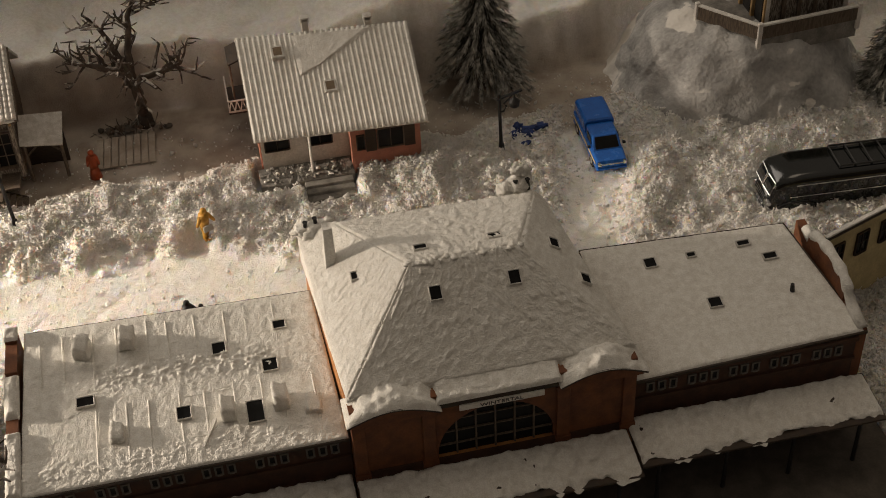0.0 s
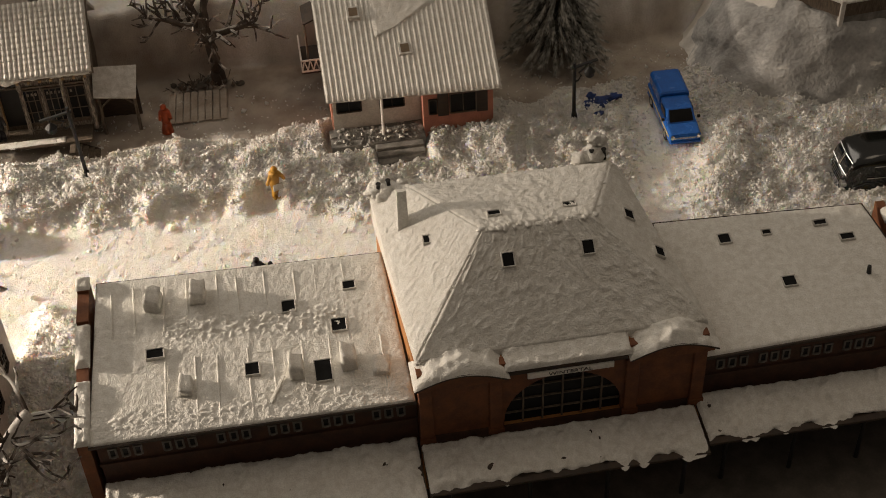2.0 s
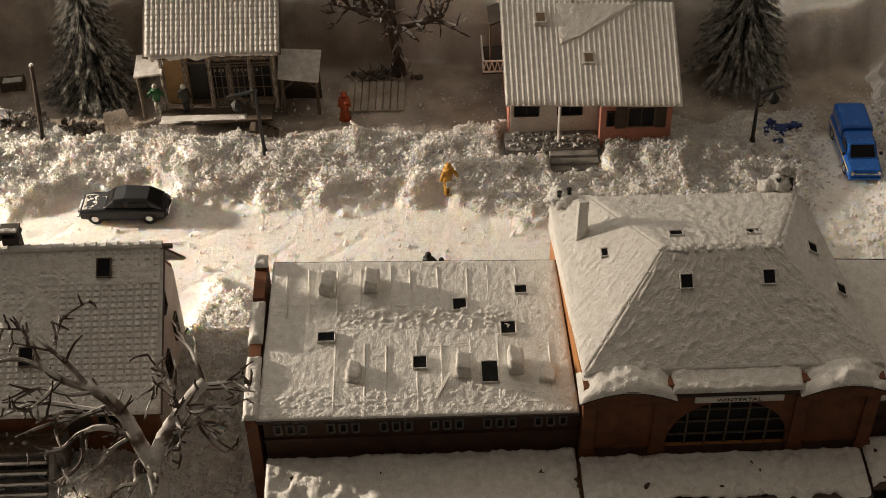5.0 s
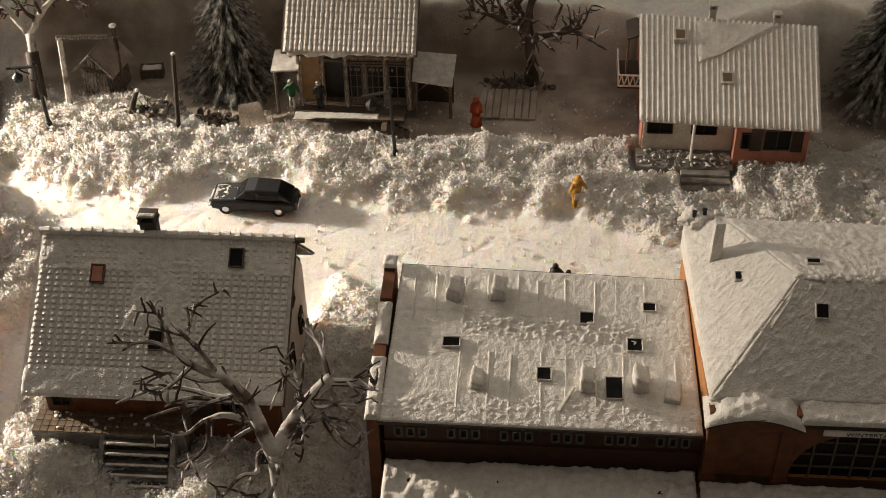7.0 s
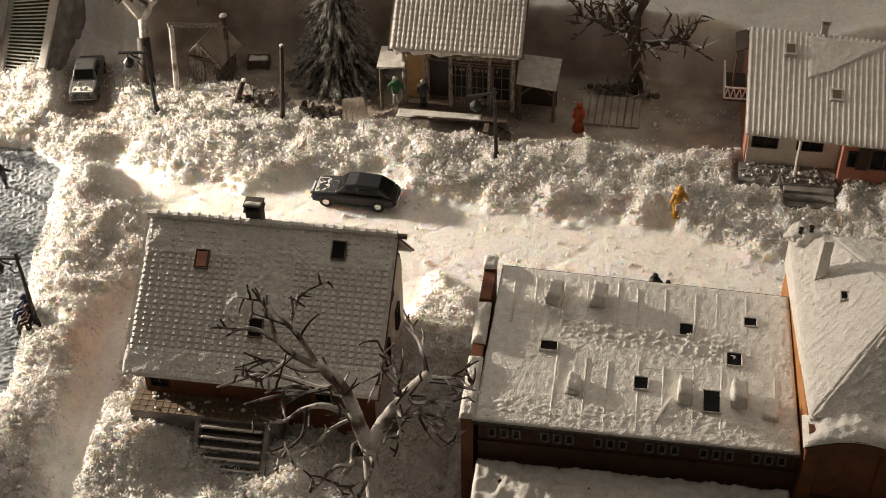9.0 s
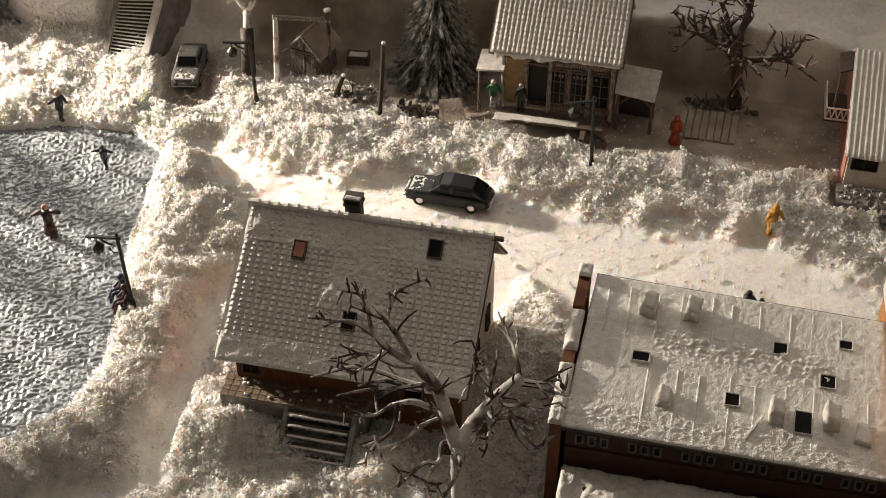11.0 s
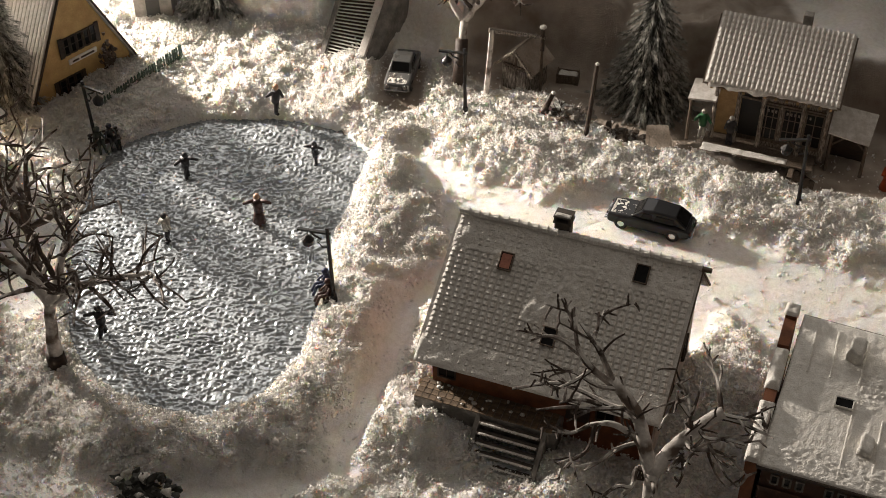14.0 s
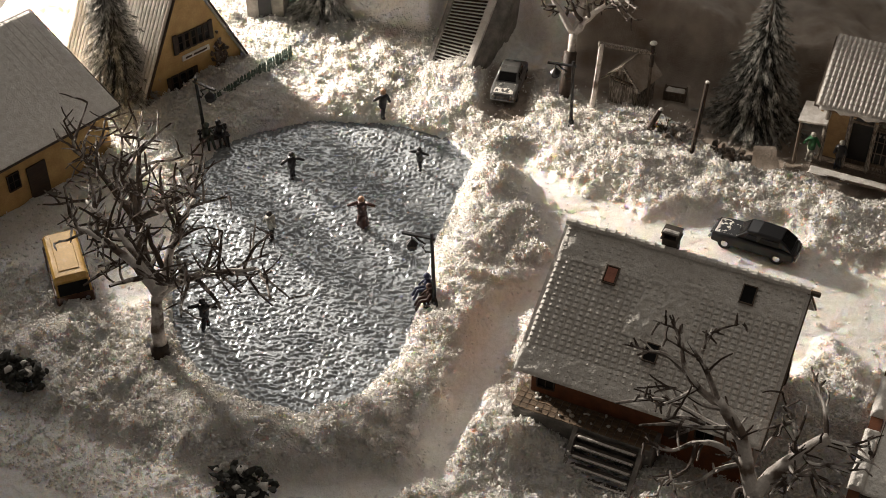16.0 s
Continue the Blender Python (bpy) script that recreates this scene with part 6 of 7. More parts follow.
def pickup():
    t = thing("blue_van", (26.1, 27.0, 0.15), 88, "bright blue delivery van parked on the snowy drive", "van")
    h = 1.02
    b = B()
    loft(b, [(-2.85, h * 0.9, 0.4, 0.85, 0.12), (-2.75, h * 0.96, 0.28, 1.02, 0.16), (-1.75, h, 0.26, 1.12, 0.16), (2.7, h, 0.26, 1.15, 0.12), (2.85, h * 0.95, 0.35, 1.1, 0.1)])
    part("body", b, BLUE_PAINT, t)
    b = B()
    loft(b, [(-1.75, h * 0.9, 1.08, 1.14, 0.02), (-1.1, h * 0.84, 1.08, 1.78, 0.16), (0.0, h * 0.86, 1.08, 1.84, 0.18), (0.15, h * 0.86, 1.08, 1.84, 0.18)])
    cab = part("cab", b, BLUE_PAINT, t)
    b = B()
    loft(b, [(0.2, h * 0.92, 1.1, 2.0, 0.22), (0.3, h * 0.95, 1.1, 2.1, 0.26), (2.6, h * 0.95, 1.1, 2.1, 0.26), (2.8, h * 0.9, 1.1, 2.0, 0.22)])
    part("box_top", b, BLUE_PAINT, t, "blue rounded load cover")
    b = B()
    slab(b, [(-1.72, -h * 0.74, 1.2), (-1.72, h * 0.74, 1.2), (-1.17, h * 0.68, 1.74), (-1.17, -h * 0.68, 1.74)], 0.02)
    for s in (-1, 1):
        prism(b, [(-1.2, 1.2), (-0.2, 1.2), (-0.2, 1.62), (-0.95, 1.62)], "y", s * h * 0.87, s * h * 0.9)
    part("glazing", b, WINDOW, cab)
    for x in (-1.75, 1.7):
        for s in (-1, 1):
            wheel(t, x, s * (h - 0.13), 0.44, 0.3)
    b = B()
    beam(b, (-2.9, -h * 0.92, 0.5), (-2.9, h * 0.92, 0.5), 0.12, 0.16, 0.03)
    part("bumper", b, BLUE_PAINT, t)
    b = B()
    beam(b, (-2.84, -h * 0.75, 0.82), (-2.84, h * 0.75, 0.82), 0.06, 0.2, 0.02)
    part("grille", b, CHROME, t)
    for s in (-1, 1):
        b = B()
        tube(b, [(-2.7, s * h * 0.78, 0.84), (-2.9, s * h * 0.78, 0.84)], [0.15, 0.12], 10)
        part("headlight", b, CHROME, t)
        b = B()
        box(b, -1.55, -1.42, s * (h + 0.02), s * (h + 0.2), 1.25, 1.4)
        part("mirror", b, IRON, t)
        b = B()
        box(b, -2.6, 2.6, s * (h - 0.01), s * (h + 0.025), 0.78, 0.88)
        part("side_stripe", b, CREAM_WALL, t, "pale stripe along the side")
    return t


pickup()


def coach():
    t = thing("coach", (39.4, 18.45, 0.1), -4, "old dark green glossy coach with a roof rack", "bus")
    h = 1.45
    b = B()
    loft(b, [(-5.75, h * 0.78, 0.6, 1.7, 0.3), (-5.6, h * 0.9, 0.48, 2.3, 0.4), (-5.2, h * 0.97, 0.42, 2.75, 0.45), (-4.0, h, 0.42, 3.0, 0.5), (4.8, h, 0.42, 3.0, 0.5), (5.5, h * 0.93, 0.45, 2.7, 0.5), (5.8, h * 0.8, 0.6, 2.1, 0.4)])
    part("body", b, GREEN_PAINT, t, smooth=True)
    for i in range(8):
        x0 = -4.2 + i * 1.08
        for s in (-1, 1):
            b = B()
            prism(b, [(x0, 1.75), (x0 + 0.88, 1.75), (x0 + 0.88, 2.3), (x0, 2.3)], "y", s * (h - 0.03), s * (h + 0.02))
            part("window", b, GLOSS_GLASS, t)
    for s in (-1, 1):
        b = B()
        slab(b, [(-5.8, s * 0.08, 1.72), (-5.74, s * 1.15, 1.72), (-5.46, s * 1.1, 2.45), (-5.52, s * 0.08, 2.45)], 0.03)
        part("windscreen", b, GLOSS_GLASS, t)
        b = B()
        box(b, -4.6, 5.2, s * (h + 0.0), s * (h + 0.035), 1.55, 1.62)
        part("trim_strip", b, CHROME, t)
        b = B()
        tube(b, [(-5.55, s * 1.0, 1.05), (-5.92, s * 1.0, 1.05)], [0.28, 0.24], 12)
        part("headlight", b, CHROME, t)
        for x in (-3.6, 3.4):
            wheel(t, x, s * (h - 0.2), 0.55, 0.38)
    for s in (-1, 1):
        b = B()
        tube(b, [(-5.82, s * 0.06, 1.7), (-5.76, s * 1.18, 1.7), (-5.46, s * 1.12, 2.48), (-5.53, s * 0.06, 2.48), (-5.82, s * 0.06, 1.7)], [0.05] * 5, 5)
        part("windscreen_frame", b, CHROME, t)
        # chrome strip added to stand for the glints along the windows
        b = B()
        box(b, -4.3, 4.5, s * (h - 0.02), s * (h + 0.03), 2.36, 2.44)
        part("window_glint_strip", b, CHROME, t)
        b = B()
        loft(b, [(-5.3, 0.3, 0.35, 1.0, 0.15), (-4.6, 0.32, 0.35, 1.25, 0.15), (-3.6, 0.32, 0.5, 1.3, 0.15), (-2.8, 0.3, 0.35, 0.9, 0.15)])
        bmesh.ops.translate(b, verts=b.verts, vec=(0, s * (h - 0.22), 0))
        part("mudguard", b, GREEN_PAINT, t, smooth=True)
    b = B()
    for z in (0.75, 0.95, 1.15, 1.35):
        beam(b, (-5.82, -0.7, z), (-5.82, 0.7, z), 0.08, 0.13)
    part("grille", b, CHROME, t, "chrome radiator grille")
    b = B()
    beam(b, (-5.95, -1.35, 0.55), (-5.95, 1.35, 0.55), 0.18, 0.26, 0.04)
    part("bumper", b, CHROME, t)
    b = B()
    tube(b, [(-1.6, 1.0, 3.15), (4.5, 1.0, 3.15)], [0.06, 0.06], 6)
    tube(b, [(-1.6, -1.0, 3.15), (4.5, -1.0, 3.15)], [0.06, 0.06], 6)
    for k in range(7):
        x = -1.6 + k
        tube(b, [(x, -1.0, 3.15), (x, 1.0, 3.15)], [0.045, 0.045], 6)
        for s in (-1, 1):
            tube(b, [(x, s * 1.0, 2.9), (x, s * 1.0, 3.15)], [0.045, 0.045], 6)
    part("roof_rack", b, IRON, t)
    return t


coach()


def camper():
    t = thing("camper_van", (-54.15, 3.35, 0.0), -43 + 180, "ochre and brown camper van standing in the snow", "van")
    h = 1.12
    b = B()
    loft(b, [(-2.6, h * 0.8, 0.35, 1.0, 0.2), (-2.55, h * 0.92, 0.25, 1.2, 0.2), (-2.3, h, 0.22, 1.22, 0.1), (2.4, h, 0.22, 1.22, 0.1), (2.6, h * 0.9, 0.3, 1.2, 0.2)])
    part("body", b, BROWN_PAINT, t, "brown lower body")
    b = B()
    loft(b, [(-2.52, h * 0.9, 1.2, 1.28, 0.03), (-2.2, h * 0.88, 1.2, 2.0, 0.2), (-1.9, h * 0.9, 1.2, 2.2, 0.3), (2.1, h * 0.9, 1.2, 2.2, 0.3), (2.5, h * 0.88, 1.2, 1.95, 0.3)])
    up = part("cabin", b, OCHRE_PAINT, t, "ochre upper body and roof")
    b = B()
    slab(b, [(-2.6, -h * 0.78, 1.28), (-2.6, h * 0.78, 1.28), (-2.29, h * 0.76, 1.9), (-2.29, -h * 0.76, 1.9)], 0.05)
    part("windscreen", b, WINDOW, up)
    for s in (-1, 1):
        for x0 in (-1.9, -0.75, 0.4, 1.45):
            b = B()
            prism(b, [(x0, 1.32), (x0 + 0.95, 1.32), (x0 + 0.95, 1.78), (x0, 1.78)], "y", s * h * 0.89, s * h * 0.92)
            part("window", b, WINDOW, up)
        for x in (-1.6, 1.55):
            wheel(t, x, s * (h - 0.12), 0.4, 0.28)
        b = B()
        tube(b, [(-2.5, s * 0.66, 0.85), (-2.66, s * 0.66, 0.85)], [0.17, 0.14], 12)
        part("headlight", b, CHROME, t)
    b = B()
    beam(b, (-2.68, -h * 0.9, 0.4), (-2.68, h * 0.9, 0.4), 0.12, 0.18, 0.03)
    part("bumper", b, WHITE_PAINT, t, "white bumper")
    b = B()
    box(b, -1.5, 1.8, -0.6, 0.6, 2.19, 2.25, 0.03)
    part("roof_panel", b, OCHRE_PAINT, up)
    return t


camper()


# ---- dolls ----
def doll(name, x, y, z, rz, mats, label, hgt=2.0, arms=(30, 30), legs=(0, 0), bend=0.0, robe=False, hat=False):
    """A plain small figure in one mesh."""
    b = B()
    s = hgt / 2.0
    hip = Vector((0, 0, 0.95 * s))
    for k, sd in enumerate((-1, 1)):
        a = radians(legs[k])
        foot = hip + Vector((sd * 0.13 * s + math.sin(a) * 0.9 * s * 0.6, math.sin(a) * 0.4 * s, -0.95 * s * math.cos(a)))
        tube(b, [hip + Vector((sd * 0.1 * s, 0, 0)), (hip + foot) / 2 + Vector((0, -0.05, 0)), foot], [0.17 * s, 0.14 * s, 0.11 * s], 7)
        box(b, foot.x - 0.08 * s, foot.x + 0.08 * s, foot.y - 0.22 * s, foot.y + 0.08 * s, foot.z - 0.02, foot.z + 0.1 * s)
    n0 = len(b.faces)
    sh = hip + Vector((0, -math.sin(radians(bend)) * 0.65 * s, 0.65 * s))
    tube(b, [hip - Vector((0, 0, 0.1 * s)), (hip + sh) / 2, sh, sh + Vector((0, 0, 0.08 * s))], [0.24 * s, 0.25 * s, 0.29 * s, 0.12 * s], 9)
    if robe:
        tube(b, [(0, 0, 0.15 * s), hip], [0.36 * s, 0.2 * s], 10)
    for k, sd in enumerate((-1, 1)):
        a = radians(arms[k])
        e = sh + Vector((sd * (0.2 + 0.55 * math.sin(a)) * s, -0.12 * s, -0.55 * math.cos(a) * s))
        tube(b, [sh + Vector((sd * 0.2 * s, 0, -0.04)), (sh + e) / 2 + Vector((sd * 0.1 * s, -0.02, 0)), e], [0.115 * s, 0.10 * s, 0.075 * s], 7)
    n1 = len(b.faces)
    hd = sh + Vector((0, -0.03 * s, 0.27 * s))
    bmesh.ops.create_icosphere(b, subdivisions=2, radius=0.175 * s, matrix=Matrix.Translation(hd))
    if hat:
        tube(b, [hd + Vector((0, 0, 0.06 * s)), hd + Vector((0, 0, 0.2 * s))], [0.18 * s, 0.12 * s], 8)
    b.faces.ensure_lookup_table()
    for i, f in enumerate(b.faces):
        f.material_index = 0 if i < n0 else (1 if i < n1 else 2)
    ob = finish(name, b, mats, None, "", True, (x, y, z), (0, 0, rz))
    return tagged(ob, label, "figurine", "figurines")


DK = material("doll_dark_paint", (0.03, 0.028, 0.03), None, 0.5, bump=0.1)
RD = material("doll_red_paint", (0.065, 0.03, 0.024), None, 0.5, bump=0.1)
YL = material("doll_yellow_paint", (0.52, 0.27, 0.04), None, 0.5, bump=0.1)
OR = material("doll_orange_paint", (0.40, 0.07, 0.02), None, 0.5, bump=0.1)
SK = material("doll_tan_paint", (0.42, 0.25, 0.16), None, 0.5, bump=0.1)
GN = material("doll_green_paint", (0.03, 0.14, 0.05), None, 0.5, bump=0.1)
BL = material("doll_blue_paint", (0.035, 0.045, 0.10), None, 0.5, bump=0.1)
GG = material("doll_grey_green_paint", (0.055, 0.065, 0.05), None, 0.5, bump=0.1)
LT = material("doll_light_paint", (0.5, 0.48, 0.42), None, 0.5, bump=0.1)
doll("figurine", -45.2, 26.1, on(-45.2, 26.1), 60, (DK, DK, SK), "dark figurine striding with one arm out by the pond", 2.3, (88, 20), (32, -30), 12, hat=True)
doll("figurine", -40.5, 22.3, 0.0, 10, (DK, DK, DK), "small dark skater figurine with arms spread on the ice", 1.8, (88, 80), (14, -10), 8)
doll("figurine", -47.6, 18.0, 0.0, 40, (DK, DK, DK), "dark skater figurine bending forward on the ice", 2.2, (60, 70), (24, -20), 30)
doll("figurine", -45.5, 12.0, 0.0, -15, (DK, LT, DK), "slim skater figurine in a pale top on the ice", 2.15, (25, 40), (4, -8), 5)
doll("figurine", -41.1, 15.5, 0.0, 20, (RD, RD, SK), "skater figurine in a dark red coat on the ice", 2.35, (75, 80), (16, -10), 8, robe=True)
doll("figurine", -44.8, 3.5, 0.0, 30, (DK, DK, DK), "dark skater figurine with legs apart on the ice", 2.25, (85, 75), (28, -28), 5)
doll("figurine", -15.75, 32.7, 1.0, 0, (DK, DK, LT), "dark-coated figurine standing on the shop porch", 2.1, (15, 20))
doll("figurine", -17.6, 32.9, 0.95, 0, (LT, GN, LT), "figurine in a green jacket beside the shop porch", 2.1, (35, 35))
doll("figurine", 0.75, 24.1, on(0.75, 24.1) - 0.1, 25, (YL, YL, YL), "figurine in yellow work clothes in the deep snow", 2.4, (32, 28), (5, -5), 12)
b = B()
box(b, -0.32, 0.32, -0.05, 0.05, 0, 0.22, 0.01)
box(b, -0.3, 0.3, -0.06, 0.06, 0.22, 0.36, 0.01)
tagged(finish("shovel_board", b, [LT], None, "", False, (0.98, 23.65, on(0.75, 24.1) + 0.8), (-15, 0, 25)), "pale board held before the yellow figurine", "board")
doll("figurine", -5.6, 32.6, on(-5.6, 32.6) - 0.1, 0, (OR, OR, OR), "orange robed figurine standing in the yard snow", 2.25, (12, 12), robe=True)
doll("figurine", -0.55, 13.3, 3.6, 20, (DK, DK, DK), "dark figurine standing behind the station roof ridge", 1.9, (20, 35), robe=True)
doll("figurine", 0.15, 13.3, 3.6, -10, (DK, DK, DK), "small dark figurine behind the station roof ridge", 1.5, (20, 20), robe=True)


def bench(x, y, rz, people):
    z = on(x, y)
    t = thing("bench", (x, y, z), rz, "dark wooden bench at the edge of the pond", "bench", "benches")
    for k in range(3):
        b = B()
        box(b, -1.0, 1.0, -0.35 + k * 0.2, -0.2 + k * 0.2, 0.55, 0.62)
        part("seat_slat", b, DARK_WOOD, t)
    for k in range(2):
        b = B()
        box(b, -1.0, 1.0, 0.28, 0.34, 0.8 + k * 0.22, 0.95 + k * 0.22)
        part("back_slat", b, DARK_WOOD, t)
    for sx in (-0.85, 0.85):
        b = B()
        box(b, sx - 0.06, sx + 0.06, -0.35, 0.35, -0.3, 0.55)
        box(b, sx - 0.06, sx + 0.06, 0.24, 0.36, 0.5, 1.2)
        part("leg", b, IRON, t)
    m = t.matrix_world
    for dx, mats, lab in people:
        b = B()
        tube(b, [(0, 0.1, 0.6), (0, 0.15, 1.05), (0, 0.1, 1.4)], [0.25, 0.3, 0.14], 9)
        bmesh.ops.create_icosphere(b, subdivisions=2, radius=0.2, matrix=Matrix.Translation((0, 0.05, 1.6)))
        for s in (-1, 1):
            tube(b, [(s * 0.1, 0.0, 0.66), (s * 0.15, -0.5, 0.66), (s * 0.2, -0.75, 0.1)], [0.13, 0.11, 0.09], 6)
            tube(b, [(s * 0.22, 0.1, 1.2), (s * 0.36, -0.15, 0.9), (s * 0.2, -0.4, 0.8)], [0.08, 0.07, 0.06], 6)
        w = m @ Vector((dx * U, 0, 0))
        tagged(finish("figurine", b, mats, None, "", True, (w.x / U, w.y / U, w.z / U), (0, 0, rz)), lab, "figurine", "figurines")


bench(-33.9, 9.9, -55, ((-0.45, BL, "seated blue figurine on the pond bench"), (0.45, RD, "seated brown figurine on the pond bench")))
bench(-53.9, 18.6, 50, ((-0.4, GG, "seated green-coated figurine under the lamp"), (0.4, DK, "seated dark figurine under the lamp")))


# ---- yard things by the shop ----
def chapel():
    t = thing("small_chapel", (-30.9, 35.4, on(-30.9, 35.4) - 0.1), -14, "small grey timber hut with gable and double door", "hut")
    b = B()
    prism(b, [(-1.15, 0), (1.15, 0), (1.15, 2.1), (0, 3.3), (-1.15, 2.1)], "y", -0.6, 1.6)
    part("wall", b, GREY_WOOD, t)
    for s in (-1, 1):
        b = B()
        slab(b, [(0, -0.95, 3.5), (s * 1.55, -0.95, 1.95), (s * 1.55, 1.9, 1.95), (0, 1.9, 3.5)], 0.13)
        part("roof", b, YARD, t, "thin brown-grey snow on roof boards")
        b = B()
        beam(b, (0, -0.98, 3.46), (s * 1.58, -0.98, 1.9), 0.1, 0.2, 0.02)
        part("verge_board", b, GREY_WOOD, t)
    for s in (-1, 1):
        b = B()
        box(b, s * 0.42 - 0.39, s * 0.42 + 0.39, -0.68, -0.6, 0, 1.85)
        part("door", b, GREY_WOOD, t, "pale grey plank door")
    b = B()
    beam(b, (-1.0, -0.66, 2.05), (1.0, -0.66, 2.05), 0.12)
    beam(b, (0, -0.66, 2.05), (0, -0.66, 2.8), 0.12)
    part("tie_beam", b, OLD_WOOD, t)


chapel()
t = thing("timber_gate_frame", (-32.6, 33.0, on(-32.6, 33.0)), 0, "rough timber gate frame with a lantern at its end", "gate frame")
b = B()
tube(b, [(0, 0, -0.4), (0.12, 0.2, 2.5), (0.2, 0.4, 5.0)], [0.2, 0.18, 0.17], 8)
part("post", b, BARK_SNOW, t)
b = B()
tube(b, [(0.0, 0.35, 4.95), (1.7, 1.1, 4.6), (3.5, 2.0, 4.15)], [0.17, 0.16, 0.15], 8)
part("beam", b, GREY_WOOD, t)
b = B()
tube(b, [(3.3, 1.9, 3.2), (3.3, 1.9, 4.9)], [0.16, 0.14], 8)
part("end_post", b, DARK_WOOD, t)
b = B()
lump(b, (3.3, 1.9, 5.0), (0.25, 0.25, 0.14), random.Random(2), 0.2, 2)
part("snow_cap", b, SNOW_PASTE, t, smooth=True)
b = B()
tube(b, [(3.3, 1.9, 3.3), (3.3, 1.9, 0)], [0.1, 0.12], 8)
part("prop", b, OLD_WOOD, t)

t = thing("trough", (-28.0, 37.2, on(-28.0, 37.2)), 8, "small brown wooden trough filled with snow", "trough")
for k in range(3):
    for y in (-0.42, 0.38):
        b = B()
        box(b, -0.75, 0.75, y, y + 0.07, -0.1 + k * 0.28, 0.15 + k * 0.28, 0.015)
        part("side_board", b, OLD_WOOD, t)
for x in (-0.78, 0.7):
    b = B()
    box(b, x, x + 0.08, -0.45, 0.48, -0.1, 0.78, 0.02)
    part("end_board", b, OLD_WOOD, t)
b = B()
snow_sheet(b, [(-0.68, -0.34, 0.55), (0.68, -0.34, 0.55), (0.68, 0.36, 0.55), (-0.68, 0.36, 0.55)], 16, 10, 0.12, 0.15, 5, 1.5)
part("snow_fill", b, SNOW_PASTE, t, smooth=True)


def stone_heap(x, y, w, d, hgt, seed, label):
    rng = random.Random(seed)
    t = thing("stone_heap", (x, y, on(x, y)), 0, label, "stone heap", "stone heaps")
    for k in range(30):
        b = B()
        lump(b, (rng.gauss(0, w / 2.5), rng.gauss(0, d / 2.5), rng.uniform(0, hgt)), (rng.uniform(0.12, 0.34), rng.uniform(0.12, 0.3), rng.uniform(0.08, 0.22)), rng, 0.7, 2)
        part("stone", b, (DARK_GROUND, STONE, OLD_WOOD)[k % 3], t)
    b = B()
    for k in range(40):
        p = Vector((rng.gauss(0, w / 2.6), rng.gauss(0, d / 2.6), 0))
        branch(b, p, (rng.uniform(-1, 1), rng.uniform(-1, 1), rng.uniform(0.2, 1.2)), rng.uniform(0.5, 1.1), 0.05, 0, rng, None)
    tagged(part("brushwood", b, BARK_TWIG, t, "dry brushwood between the stones"), kind="stuff")


stone_heap(-26.3, 32.2, 2.0, 1.0, 0.5, 1, "dark stones poking out of the snow")
stone_heap(-22.6, 31.8, 2.2, 1.2, 0.6, 2, "dark stones and brush beside the pole")
stone_heap(-3.0, 37.0, 2.6, 0.7, 0.3, 3, "brown stone ring round the yard tree")

t = thing("slide_board", (-20.2, 31.9, on(-20.2, 31.9)), 20, "grey board leaning in the snow", "board")
b = B()
slab(b, [(-1.0, -1.3, 0.1), (1.0, -1.3, 0.1), (0.75, 1.1, 0.95), (-0.65, 1.1, 0.95)], 0.15)
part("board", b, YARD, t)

t = thing("cloth_heap", (21.9, 29.0, on(21.9, 29.0)), 10, "crumpled dark blue heap lying in the snow", "heap")
b = B()
rng = random.Random(9)
for k in range(14):
    lump(b, (rng.gauss(0, 0.9), rng.gauss(0, 0.45), 0.15), (rng.uniform(0.25, 0.6), rng.uniform(0.12, 0.3), rng.uniform(0.1, 0.26)), rng, 0.7, 2)
tagged(part("cloth", b, material("blue_cloth", (0.03, 0.06, 0.20), (0.015, 0.025, 0.08), 0.8, scale=200), t), kind="stuff")

t = thing("plank_floor", (-3.6, 34.7, on(-3.6, 34.7) + 0.02), -2, "snow-dusted wooden planks lying in the yard", "planks")
for k in range(8):
    b = B()
    box(b, -1.9 + k * 0.48, -1.48 + k * 0.48, -1.6, 1.7, 0, 0.06 + 0.02 * (k % 3), 0.02)
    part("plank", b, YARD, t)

# ---- bushes ----
for k, (x, y) in enumerate(((-36.3, -6.2), (-51.3, -4.8))):
    rng = random.Random(90 + k)
    t = thing("bush", (x, y, on(x, y) * 0.5), 0, "dark leafless bush crusted with clumps of snow", "bush", "bushes")
    b, c = B(), B()
    for _ in range(150):
        a, q, rr = rng.uniform(0, 6.28), rng.uniform(0, 1.3), rng.uniform(0.3, 1.0)
        pt = Vector((2.0 * rr * math.cos(a) * math.sin(q + 0.3), 1.2 * rr * math.sin(a) * math.sin(q + 0.3), 1.5 * rr * math.cos(q) + 0.1))
        lump(c if rng.random() < 0.22 and rr > 0.75 else b, pt, (rng.uniform(0.12, 0.32), rng.uniform(0.12, 0.3), rng.uniform(0.1, 0.24)), rng, 0.9, 1)
    tagged(part("foliage", b, NEEDLES, t), kind="stuff")
    tagged(part("snow_clumps", c, SNOW_PASTE, t, smooth=True), kind="stuff")


